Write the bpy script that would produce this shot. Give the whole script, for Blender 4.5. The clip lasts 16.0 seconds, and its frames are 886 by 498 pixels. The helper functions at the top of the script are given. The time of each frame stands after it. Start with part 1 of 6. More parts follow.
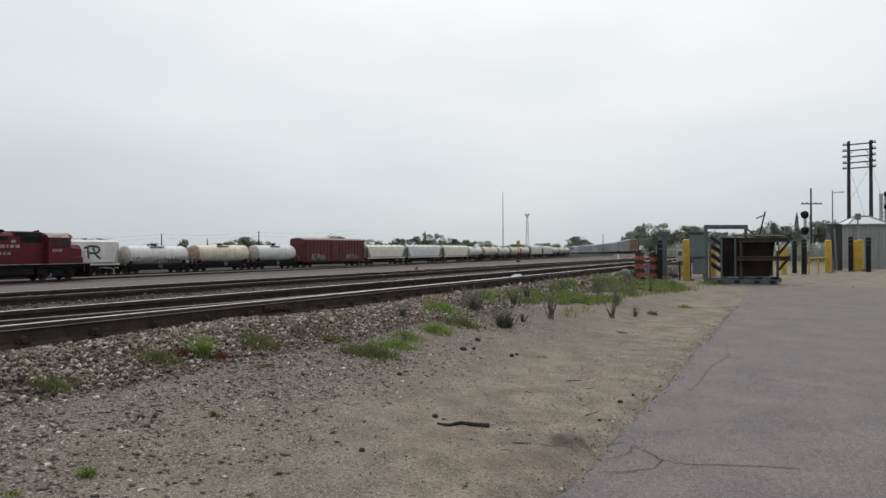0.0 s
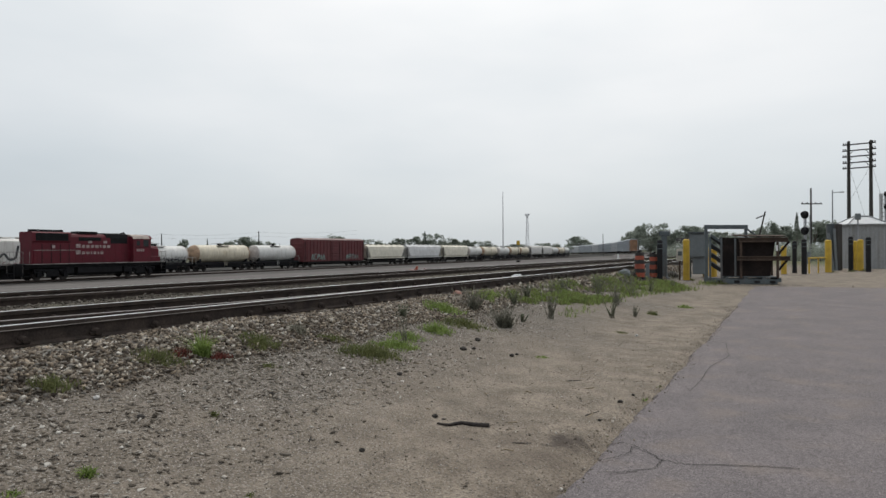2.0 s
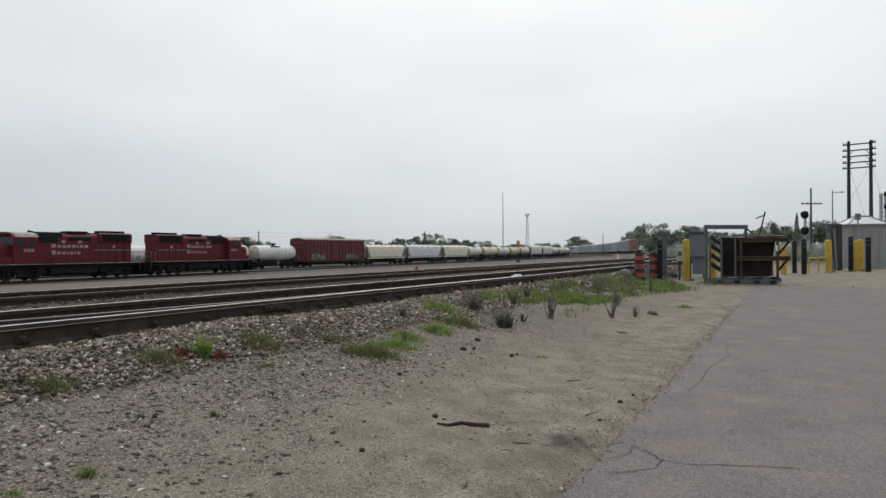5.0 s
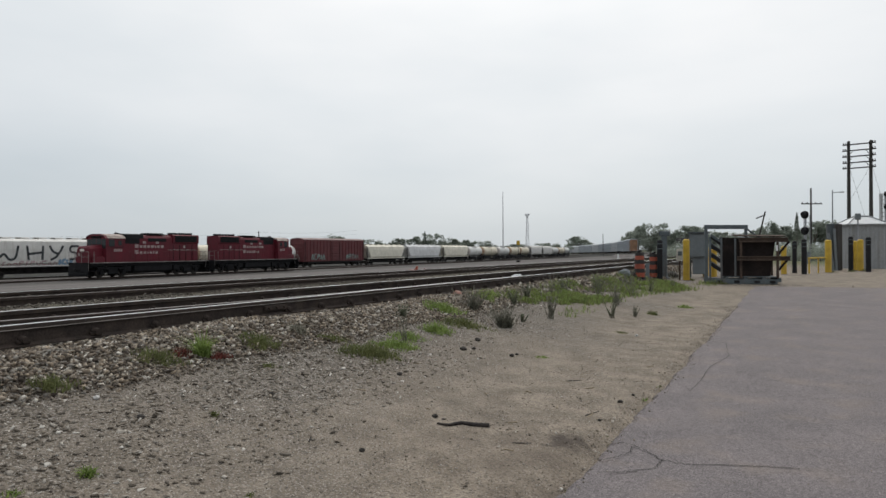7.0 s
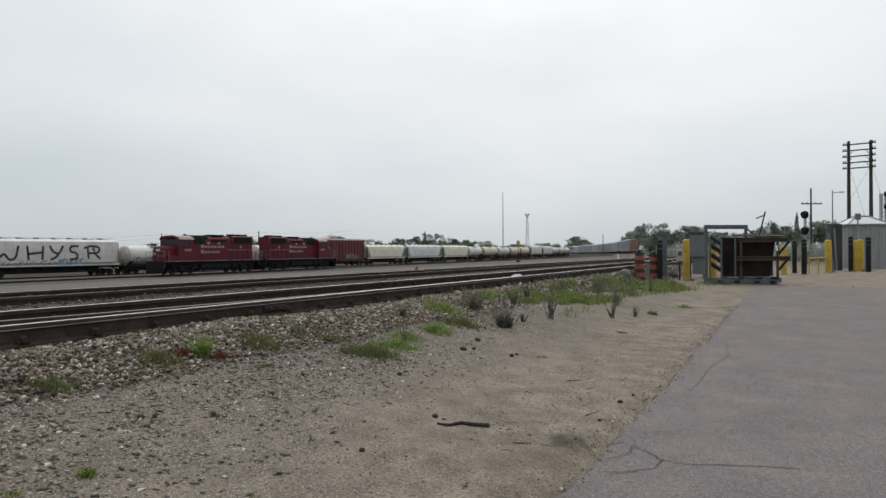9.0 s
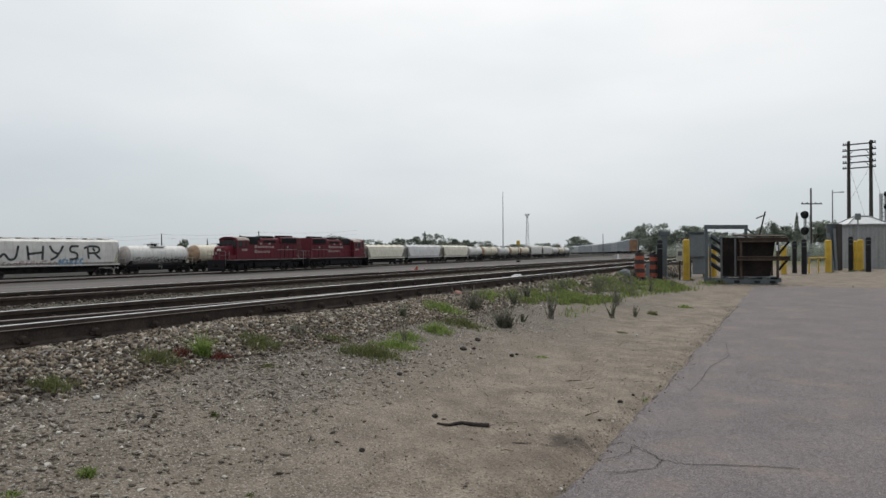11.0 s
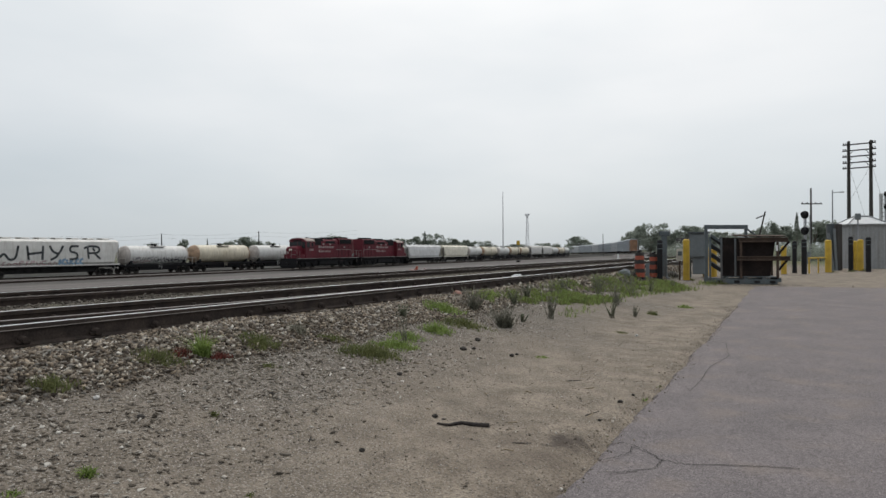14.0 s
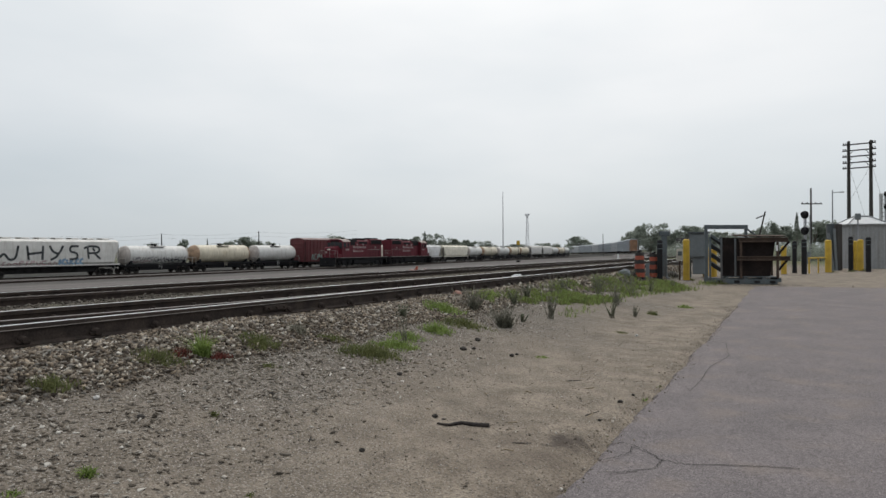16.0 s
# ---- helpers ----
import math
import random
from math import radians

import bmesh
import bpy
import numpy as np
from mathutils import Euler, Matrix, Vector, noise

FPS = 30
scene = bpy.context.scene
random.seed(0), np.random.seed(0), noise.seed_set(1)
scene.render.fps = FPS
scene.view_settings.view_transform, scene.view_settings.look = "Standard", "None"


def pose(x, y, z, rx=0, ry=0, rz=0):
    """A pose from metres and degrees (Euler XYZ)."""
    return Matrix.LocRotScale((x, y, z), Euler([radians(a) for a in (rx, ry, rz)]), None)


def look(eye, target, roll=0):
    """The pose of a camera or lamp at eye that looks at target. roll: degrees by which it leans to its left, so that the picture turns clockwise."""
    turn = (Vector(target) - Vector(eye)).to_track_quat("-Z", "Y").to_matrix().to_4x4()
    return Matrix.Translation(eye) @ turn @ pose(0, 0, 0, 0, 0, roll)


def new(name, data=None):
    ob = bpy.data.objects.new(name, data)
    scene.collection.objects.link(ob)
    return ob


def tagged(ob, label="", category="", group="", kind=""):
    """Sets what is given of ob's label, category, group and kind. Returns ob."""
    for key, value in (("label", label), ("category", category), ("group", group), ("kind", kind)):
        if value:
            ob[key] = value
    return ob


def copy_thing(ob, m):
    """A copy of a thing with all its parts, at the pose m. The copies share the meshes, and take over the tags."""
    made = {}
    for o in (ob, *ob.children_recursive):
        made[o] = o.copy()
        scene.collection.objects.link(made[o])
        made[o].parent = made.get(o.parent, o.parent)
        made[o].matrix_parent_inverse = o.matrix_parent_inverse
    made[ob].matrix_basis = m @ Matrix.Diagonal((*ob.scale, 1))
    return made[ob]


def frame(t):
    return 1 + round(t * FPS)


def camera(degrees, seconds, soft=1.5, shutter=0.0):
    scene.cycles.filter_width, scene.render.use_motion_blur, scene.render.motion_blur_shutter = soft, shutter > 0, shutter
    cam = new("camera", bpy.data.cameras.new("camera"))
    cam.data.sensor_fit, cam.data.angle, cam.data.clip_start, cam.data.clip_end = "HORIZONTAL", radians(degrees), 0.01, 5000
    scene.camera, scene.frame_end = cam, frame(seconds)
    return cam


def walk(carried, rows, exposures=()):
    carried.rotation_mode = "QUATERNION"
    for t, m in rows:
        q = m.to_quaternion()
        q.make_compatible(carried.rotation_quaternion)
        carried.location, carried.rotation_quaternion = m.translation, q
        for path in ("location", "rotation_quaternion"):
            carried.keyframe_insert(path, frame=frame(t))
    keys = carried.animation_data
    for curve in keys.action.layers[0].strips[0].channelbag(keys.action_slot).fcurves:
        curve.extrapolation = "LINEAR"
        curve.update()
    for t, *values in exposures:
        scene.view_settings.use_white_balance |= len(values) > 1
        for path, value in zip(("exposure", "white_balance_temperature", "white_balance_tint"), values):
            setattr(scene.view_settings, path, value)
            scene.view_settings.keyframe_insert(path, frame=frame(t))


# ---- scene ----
cam = camera(65.49, 16.0, soft=1.5)
# The tracks run along +Y; the camera stands still beside them, 1.2 m over the asphalt.
TURN = 28.105
EYE = pose(0, 0, 1.2) @ pose(0, 0, 0, 90.103, 0, TURN) @ pose(0, 0, 0, 0, 0, -0.315)
walk(cam, [(0, EYE), (16, EYE)], exposures=[(0, 0.0), (16, 0.0)])

# ---- light: bright overcast, hazy sun high and ahead ----
world = bpy.data.worlds.new("overcast_sky")
scene.world = world
world.use_nodes = True
wt = world.node_tree
wt.nodes.clear()
w_out = wt.nodes.new("ShaderNodeOutputWorld")
w_bg = wt.nodes.new("ShaderNodeBackground")
w_sky = wt.nodes.new("ShaderNodeTexSky")
w_sky.sky_type, w_sky.sun_disc = "NISHITA", False
w_sky.sun_elevation, w_sky.sun_rotation = radians(58), radians(-20)
w_scale = wt.nodes.new("ShaderNodeVectorMath")
w_scale.operation = "SCALE"
w_scale.inputs["Scale"].default_value = 0.1
w_tc = wt.nodes.new("ShaderNodeTexCoord")
w_sep = wt.nodes.new("ShaderNodeSeparateXYZ")
w_ramp = wt.nodes.new("ShaderNodeValToRGB")
w_map = wt.nodes.new("ShaderNodeMapping")
w_map.inputs["Scale"].default_value = (1.0, 1.0, 3.2)
w_noise = wt.nodes.new("ShaderNodeTexNoise")
w_noise.inputs["Scale"].default_value, w_noise.inputs["Detail"].default_value = 2.2, 4.0
w_cl = wt.nodes.new("ShaderNodeValToRGB")
w_mul = wt.nodes.new("ShaderNodeMix")
w_mul.data_type, w_mul.blend_type = "RGBA", "MULTIPLY"
w_mul.inputs["Factor"].default_value = 1.0
w_glow = wt.nodes.new("ShaderNodeVectorMath")
w_glow.operation = "DOT_PRODUCT"
SUN_DIR = Vector((-math.sin(radians(20)) * math.cos(radians(52)), math.cos(radians(20)) * math.cos(radians(52)), math.sin(radians(52))))
w_glow.inputs[1].default_value = SUN_DIR
w_gr = wt.nodes.new("ShaderNodeValToRGB")
w_mul2 = wt.nodes.new("ShaderNodeMix")
w_mul2.data_type, w_mul2.blend_type = "RGBA", "MULTIPLY"
w_mul2.inputs["Factor"].default_value = 1.0
w_mix = wt.nodes.new("ShaderNodeMix")
w_mix.data_type = "RGBA"
w_mix.inputs["Factor"].default_value = 0.93


def ramp(node, stops):
    el = node.color_ramp.elements
    while len(el) < len(stops):
        el.new(0.5)
    for e, (at, col) in zip(el, stops):
        e.position, e.color = at, (*col, 1)


ramp(w_ramp, [(0.0, (0.635, 0.665, 0.685)), (0.06, (0.70, 0.722, 0.735)), (0.2, (0.82, 0.83, 0.834)), (0.42, (0.895, 0.897, 0.895)), (1.0, (1.0, 0.99, 0.98))])
ramp(w_cl, [(0.3, (0.9, 0.925, 0.94)), (0.62, (1.02, 1.02, 1.02))])
ramp(w_gr, [(0.0, (0.8, 0.825, 0.85)), (0.52, (0.795, 0.83, 0.862)), (0.66, (0.955, 0.968, 0.978)), (0.8, (1.07, 1.065, 1.06)), (1.0, (1.35, 1.33, 1.3))])
for s, d in ((w_tc.outputs["Generated"], w_sep.inputs[0]), (w_sep.outputs["Z"], w_ramp.inputs[0]),
             (w_tc.outputs["Generated"], w_map.inputs[0]), (w_map.outputs[0], w_noise.inputs["Vector"]), (w_noise.outputs[0], w_cl.inputs[0]),
             (w_ramp.outputs[0], w_mul.inputs["A"]), (w_cl.outputs[0], w_mul.inputs["B"]),
             (w_tc.outputs["Generated"], w_glow.inputs[0]), (w_glow.outputs["Value"], w_gr.inputs[0]),
             (w_mul.outputs["Result"], w_mul2.inputs["A"]), (w_gr.outputs[0], w_mul2.inputs["B"]),
             (w_sky.outputs[0], w_scale.inputs[0]), (w_scale.outputs[0], w_mix.inputs["A"]), (w_mul2.outputs["Result"], w_mix.inputs["B"]),
             (w_mix.outputs["Result"], w_bg.inputs["Color"]), (w_bg.outputs[0], w_out.inputs[0])):
    wt.links.new(s, d)
w_bg.inputs["Strength"].default_value = 1.04
sun = new("sun", bpy.data.lights.new("sun", "SUN"))
sun.data.energy, sun.data.angle, sun.data.color = 0.9, radians(25), (1.0, 0.96, 0.9)
sun.matrix_world = look(SUN_DIR * 50, (0, 0, 0))


# ---- materials ----
def surf(name, base, rough=0.8, metal=0.0, var=0.25, scale=2.0, fine=30.0, bump=0.15, second=None, per_object=0.0, per_island=0.0, stretch=(1, 1, 1), depth=0.01, streak=None, spec=0.5):
    """Painted, stone or metal surface: colour varied at two scales, with fine relief."""
    m = bpy.data.materials.new(name)
    m.use_nodes = True
    nt = m.node_tree
    b = nt.nodes["Principled BSDF"]
    b.inputs["Roughness"].default_value, b.inputs["Metallic"].default_value = rough, metal
    b.inputs["Specular IOR Level"].default_value = spec
    tc, mp = nt.nodes.new("ShaderNodeTexCoord"), nt.nodes.new("ShaderNodeMapping")
    mp.inputs["Scale"].default_value = stretch
    nt.links.new(tc.outputs["Object"], mp.inputs[0])
    n1, n2 = nt.nodes.new("ShaderNodeTexNoise"), nt.nodes.new("ShaderNodeTexNoise")
    n1.inputs["Scale"].default_value, n1.inputs["Detail"].default_value = scale, 5
    n2.inputs["Scale"].default_value, n2.inputs["Detail"].default_value = fine, 4
    for n in (n1, n2):
        nt.links.new(mp.outputs[0], n.inputs["Vector"])
    second = second or tuple(c * (1 - var * 1.6) for c in base)
    r1 = nt.nodes.new("ShaderNodeValToRGB")
    ramp(r1, [(0.32, second), (0.66, base)])
    nt.links.new(n1.outputs[0], r1.inputs[0])
    r2 = nt.nodes.new("ShaderNodeMapRange")
    r2.inputs["From Min"].default_value, r2.inputs["From Max"].default_value = 0.3, 0.7
    r2.inputs["To Min"].default_value, r2.inputs["To Max"].default_value = 1 - var, 1 + var * 0.6
    nt.links.new(n2.outputs[0], r2.inputs["Value"])
    last = r2.outputs[0]
    if per_object or per_island:
        if per_object:
            src = nt.nodes.new("ShaderNodeObjectInfo").outputs["Random"]
        else:
            src = nt.nodes.new("ShaderNodeNewGeometry").outputs["Random Per Island"]
        k = per_object or per_island
        r3 = nt.nodes.new("ShaderNodeMapRange")
        r3.inputs["To Min"].default_value, r3.inputs["To Max"].default_value = 1 - k, 1 + k
        nt.links.new(src, r3.inputs["Value"])
        mm = nt.nodes.new("ShaderNodeMath")
        mm.operation = "MULTIPLY"
        nt.links.new(last, mm.inputs[0]), nt.links.new(r3.outputs[0], mm.inputs[1])
        last = mm.outputs[0]
    mx = nt.nodes.new("ShaderNodeVectorMath")
    mx.operation = "SCALE"
    nt.links.new(r1.outputs[0], mx.inputs[0]), nt.links.new(last, mx.inputs["Scale"])
    col = mx.outputs[0]
    if streak:
        # vertical run-down marks of rust and dirt
        sm, sn, sr = nt.nodes.new("ShaderNodeMapping"), nt.nodes.new("ShaderNodeTexNoise"), nt.nodes.new("ShaderNodeMapRange")
        sm.inputs["Scale"].default_value = (1.6, 1.6, 0.16)
        sn.inputs["Scale"].default_value, sn.inputs["Detail"].default_value = 2.4, 5
        sr.inputs["From Min"].default_value, sr.inputs["From Max"].default_value, sr.inputs["To Max"].default_value = 0.52, 0.75, streak[1]
        nt.links.new(tc.outputs["Object"], sm.inputs[0]), nt.links.new(sm.outputs[0], sn.inputs["Vector"]), nt.links.new(sn.outputs[0], sr.inputs["Value"])
        sx = nt.nodes.new("ShaderNodeMix")
        sx.data_type = "RGBA"
        sx.inputs["B"].default_value = (*streak[0], 1)
        nt.links.new(sr.outputs[0], sx.inputs["Factor"]), nt.links.new(col, sx.inputs["A"])
        col = sx.outputs["Result"]
    nt.links.new(col, b.inputs["Base Color"])
    if bump:
        bp = nt.nodes.new("ShaderNodeBump")
        bp.inputs["Strength"].default_value, bp.inputs["Distance"].default_value = bump, depth
        nt.links.new(n2.outputs[0], bp.inputs["Height"]), nt.links.new(bp.outputs[0], b.inputs["Normal"])
    return m


def ground_material():
    """Sandy dirt by the road, grey gravel by the track, dark cinder in the yard, rough grass far off."""
    m = bpy.data.materials.new("yard_ground")
    m.use_nodes = True
    nt = m.node_tree
    b = nt.nodes["Principled BSDF"]
    b.inputs["Roughness"].default_value = 0.95
    b.inputs["Specular IOR Level"].default_value = 0.2
    L = nt.links.new
    geo, sep = nt.nodes.new("ShaderNodeNewGeometry"), nt.nodes.new("ShaderNodeSeparateXYZ")
    L(geo.outputs["Position"], sep.inputs[0])

    def noise_of(scale, detail=5, rough=0.55):
        n = nt.nodes.new("ShaderNodeTexNoise")
        n.inputs["Scale"].default_value, n.inputs["Detail"].default_value, n.inputs["Roughness"].default_value = scale, detail, rough
        L(geo.outputs["Position"], n.inputs["Vector"])
        return n.outputs[0]

    def math_of(op, a, c):
        n = nt.nodes.new("ShaderNodeMath")
        n.operation = op
        for i, v in enumerate((a, c)):
            if isinstance(v, (int, float)):
                n.inputs[i].default_value = v
            else:
                L(v, n.inputs[i])
        return n.outputs[0]

    def rng(v, a, c, lo=0.0, hi=1.0):
        n = nt.nodes.new("ShaderNodeMapRange")
        for k, q in (("From Min", a), ("From Max", c), ("To Min", lo), ("To Max", hi)):
            n.inputs[k].default_value = q
        L(v, n.inputs["Value"])
        return n.outputs[0]

    def mix(f, a, c):
        n = nt.nodes.new("ShaderNodeMix")
        n.data_type = "RGBA"
        L(f, n.inputs["Factor"])
        for key, v in (("A", a), ("B", c)):
            if isinstance(v, tuple):
                n.inputs[key].default_value = (*v, 1)
            else:
                L(v, n.inputs[key])
        return n.outputs["Result"]

    big, mid, grit, speck = noise_of(0.55), noise_of(3.5), noise_of(38, 6, 0.7), noise_of(120, 3, 0.6)

    def cells(scale):
        n = nt.nodes.new("ShaderNodeTexVoronoi")
        n.inputs["Scale"].default_value = scale
        L(geo.outputs["Position"], n.inputs["Vector"])
        q = nt.nodes.new("ShaderNodeSeparateColor")
        L(n.outputs["Color"], q.inputs[0])
        return n.outputs["Distance"], q.outputs[0], q.outputs[1]

    chip_d, chip_r, chip_g = cells(55)
    fine_d, fine_r, fine_g = cells(140)
    lane_map = nt.nodes.new("ShaderNodeMapping")
    lane_map.inputs["Scale"].default_value = (0.16, 0.004, 1)
    L(geo.outputs["Position"], lane_map.inputs[0])
    lane = nt.nodes.new("ShaderNodeTexNoise")
    lane.inputs["Scale"].default_value, lane.inputs["Detail"].default_value = 1.0, 4
    L(lane_map.outputs[0], lane.inputs["Vector"])
    x_soft = math_of("ADD", sep.outputs["X"], rng(big, 0.3, 0.7, -0.9, 0.9))
    dirt = mix(rng(mid, 0.38, 0.62), (0.175, 0.144, 0.11), (0.292, 0.246, 0.192))
    dirt = mix(rng(grit, 0.5, 0.66, 0, 0.75), dirt, (0.09, 0.077, 0.067))
    dirt = mix(rng(speck, 0.58, 0.7, 0, 0.7), dirt, (0.36, 0.33, 0.29))
    dirt = mix(rng(big, 0.56, 0.72, 0, 0.55), dirt, (0.095, 0.082, 0.068))
    dirt = mix(rng(fine_r, 0.72, 0.95, 0, 0.75), dirt, (0.33, 0.29, 0.25))
    dirt = mix(rng(fine_g, 0.7, 0.95, 0, 0.8), dirt, (0.085, 0.073, 0.063))
    damp = nt.nodes.new("ShaderNodeVectorMath")
    damp.operation = "DISTANCE"
    damp.inputs[1].default_value = (-1.33, 4.11, 0.01)
    L(geo.outputs["Position"], damp.inputs[0])
    damp_r = math_of("ADD", damp.outputs["Value"], rng(noise_of(9.0), 0.3, 0.7, -0.12, 0.12))
    dirt = mix(rng(damp_r, 0.03, 0.19, 0.95, 0.0), dirt, (0.06, 0.05, 0.043))
    tread = nt.nodes.new("ShaderNodeVectorMath")
    tread.operation = "DISTANCE"
    tread.inputs[1].default_value = (-1.45, 3.75, 0.01)
    L(geo.outputs["Position"], tread.inputs[0])
    tread_r = math_of("ADD", tread.outputs["Value"], rng(noise_of(5.0), 0.3, 0.7, -0.4, 0.4))
    dirt = mix(rng(tread_r, 0.1, 0.75, 0.45, 0.0), dirt, (0.115, 0.092, 0.074))
    gravel = mix(rng(grit, 0.4, 0.62), (0.076, 0.064, 0.051), (0.17, 0.145, 0.116))
    gravel = mix(rng(speck, 0.56, 0.7, 0, 0.8), gravel, (0.3, 0.285, 0.26))
    gravel = mix(rng(chip_r, 0.55, 0.95, 0, 0.9), gravel, (0.27, 0.235, 0.2))
    gravel = mix(rng(chip_g, 0.6, 0.9, 0, 0.85), gravel, (0.06, 0.053, 0.047))
    gravel = mix(rng(fine_r, 0.8, 0.95, 0, 0.9), gravel, (0.4, 0.38, 0.35))
    gravel = mix(rng(fine_g, 0.7, 0.95, 0, 0.7), gravel, (0.07, 0.062, 0.055))
    cinder = mix(rng(mid, 0.3, 0.7), (0.092, 0.085, 0.082), (0.138, 0.128, 0.122))
    cinder = mix(rng(speck, 0.55, 0.72, 0, 0.4), cinder, (0.18, 0.17, 0.16))
    cinder = mix(rng(big, 0.5, 0.68, 0, 0.5), cinder, (0.125, 0.104, 0.088))
    cinder = mix(rng(lane.outputs[0], 0.4, 0.5, 0.5, 0), cinder, (0.062, 0.057, 0.055))
    cinder = mix(rng(lane.outputs[0], 0.54, 0.62, 0, 0.8), cinder, (0.17, 0.157, 0.146))
    # Shade under and behind the parked cars painted into the ground, patched green.
    row_shade = mix(rng(mid, 0.3, 0.7), (0.02, 0.019, 0.019), (0.042, 0.041, 0.036))
    row_shade = mix(rng(big, 0.55, 0.7, 0, 0.6), row_shade, (0.06, 0.07, 0.04))
    between = mix(rng(grit, 0.4, 0.62), (0.066, 0.057, 0.048), (0.15, 0.131, 0.108))
    between = mix(rng(mid, 0.52, 0.66, 0, 0.6), between, (0.09, 0.093, 0.05))
    grass = mix(rng(big, 0.35, 0.65), (0.075, 0.09, 0.04), (0.14, 0.135, 0.075))
    col = mix(rng(x_soft, -4.0, -1.9), gravel, dirt)
    col = mix(rng(sep.outputs["X"], -5.4, -5.2), between, col)
    col = mix(rng(x_soft, -14.0, -11.6), cinder, col)
    col = mix(rng(x_soft, -79.6, -77.4), row_shade, col)
    col = mix(rng(x_soft, -260.0, -125.0), grass, col)
    y_soft = math_of("ADD", sep.outputs["Y"], rng(mid, 0.3, 0.7, -4.0, 4.0))
    col = mix(math_of("MULTIPLY", rng(y_soft, 40.0, 52.0), rng(x_soft, -12.0, -9.0)), col, grass)
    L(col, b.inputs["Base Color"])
    bp = nt.nodes.new("ShaderNodeBump")
    bp.inputs["Strength"].default_value, bp.inputs["Distance"].default_value = 0.7, 0.012
    L(math_of("ADD", math_of("MULTIPLY", grit, 1.0), math_of("ADD", math_of("MULTIPLY", speck, 0.4), math_of("MULTIPLY", chip_d, -0.8))), bp.inputs["Height"])
    L(bp.outputs[0], b.inputs["Normal"])
    return m


M_GROUND = ground_material()
M_ASPHALT = surf("old_asphalt", (0.222, 0.197, 0.198), 0.92, var=0.75, scale=1.6, fine=135, bump=0.9, second=(0.178, 0.16, 0.163), depth=0.006, spec=0.2)


def add_aggregate(m):
    """Pale and dark stone chips, and tan dust, worn into the asphalt's face."""
    nt = m.node_tree
    b = nt.nodes["Principled BSDF"]
    geo = nt.nodes.new("ShaderNodeNewGeometry")
    last = b.inputs["Base Color"].links[0].from_socket

    def blend(fac, mode, first, second):
        n = nt.nodes.new("ShaderNodeMix")
        n.data_type, n.blend_type = "RGBA", mode
        nt.links.new(fac, n.inputs["Factor"])
        nt.links.new(first, n.inputs["A"])
        n.inputs["B"].default_value = (*second, 1)
        return n.outputs["Result"]

    def spots(scale, lo, hi, top):
        v, q, r = nt.nodes.new("ShaderNodeTexVoronoi"), nt.nodes.new("ShaderNodeSeparateColor"), nt.nodes.new("ShaderNodeMapRange")
        v.inputs["Scale"].default_value = scale
        nt.links.new(geo.outputs["Position"], v.inputs["Vector"])
        nt.links.new(v.outputs["Color"], q.inputs[0])
        nt.links.new(q.outputs[0], r.inputs["Value"])
        for k, x in (("From Min", lo), ("From Max", hi), ("To Min", 0.0), ("To Max", top)):
            r.inputs[k].default_value = x
        return r.outputs[0]

    def clouds(scale, lo, hi, top):
        v, r = nt.nodes.new("ShaderNodeTexNoise"), nt.nodes.new("ShaderNodeMapRange")
        v.inputs["Scale"].default_value, v.inputs["Detail"].default_value = scale, 6
        nt.links.new(geo.outputs["Position"], v.inputs["Vector"])
        nt.links.new(v.outputs[0], r.inputs["Value"])
        for k, x in (("From Min", lo), ("From Max", hi), ("To Min", 0.0), ("To Max", top)):
            r.inputs[k].default_value = x
        return r.outputs[0]

    last = blend(clouds(2.3, 0.52, 0.68, 0.4), "MIX", last, (0.25, 0.205, 0.17))
    last = blend(spots(80, 0.66, 0.82, 0.5), "MIX", last, (0.1, 0.088, 0.088))
    last = blend(spots(95, 0.82, 0.95, 0.32), "MIX", last, (0.38, 0.345, 0.33))
    last = blend(clouds(22, 0.56, 0.66, 0.35), "MIX", last, (0.12, 0.104, 0.102))
    nt.links.new(last, b.inputs["Base Color"])


add_aggregate(M_ASPHALT)
M_CRACK = surf("crack_dirt", (0.045, 0.04, 0.037), 0.95, bump=0)
M_RAIL = surf("rusty_rail_web", (0.06, 0.046, 0.039), 0.85, var=0.3, scale=6, fine=60, bump=0.2, second=(0.036, 0.029, 0.026), spec=0.15)
M_HEAD = surf("polished_rail_head", (0.74, 0.73, 0.72), 0.32, 0.9, var=0.12, scale=1.5, fine=20, bump=0.05)
M_LIP = surf("worn_head_lip", (0.26, 0.23, 0.21), 0.5, 0.5, var=0.2, scale=3, fine=30, bump=0.05)
M_DULLHEAD = surf("dull_rail_head", (0.22, 0.195, 0.18), 0.5, 0.5, var=0.2, scale=1.5, fine=20, bump=0.05)
M_TIE = surf("weathered_tie", (0.11, 0.095, 0.08), 0.9, var=0.35, scale=3, fine=30, bump=0.4)


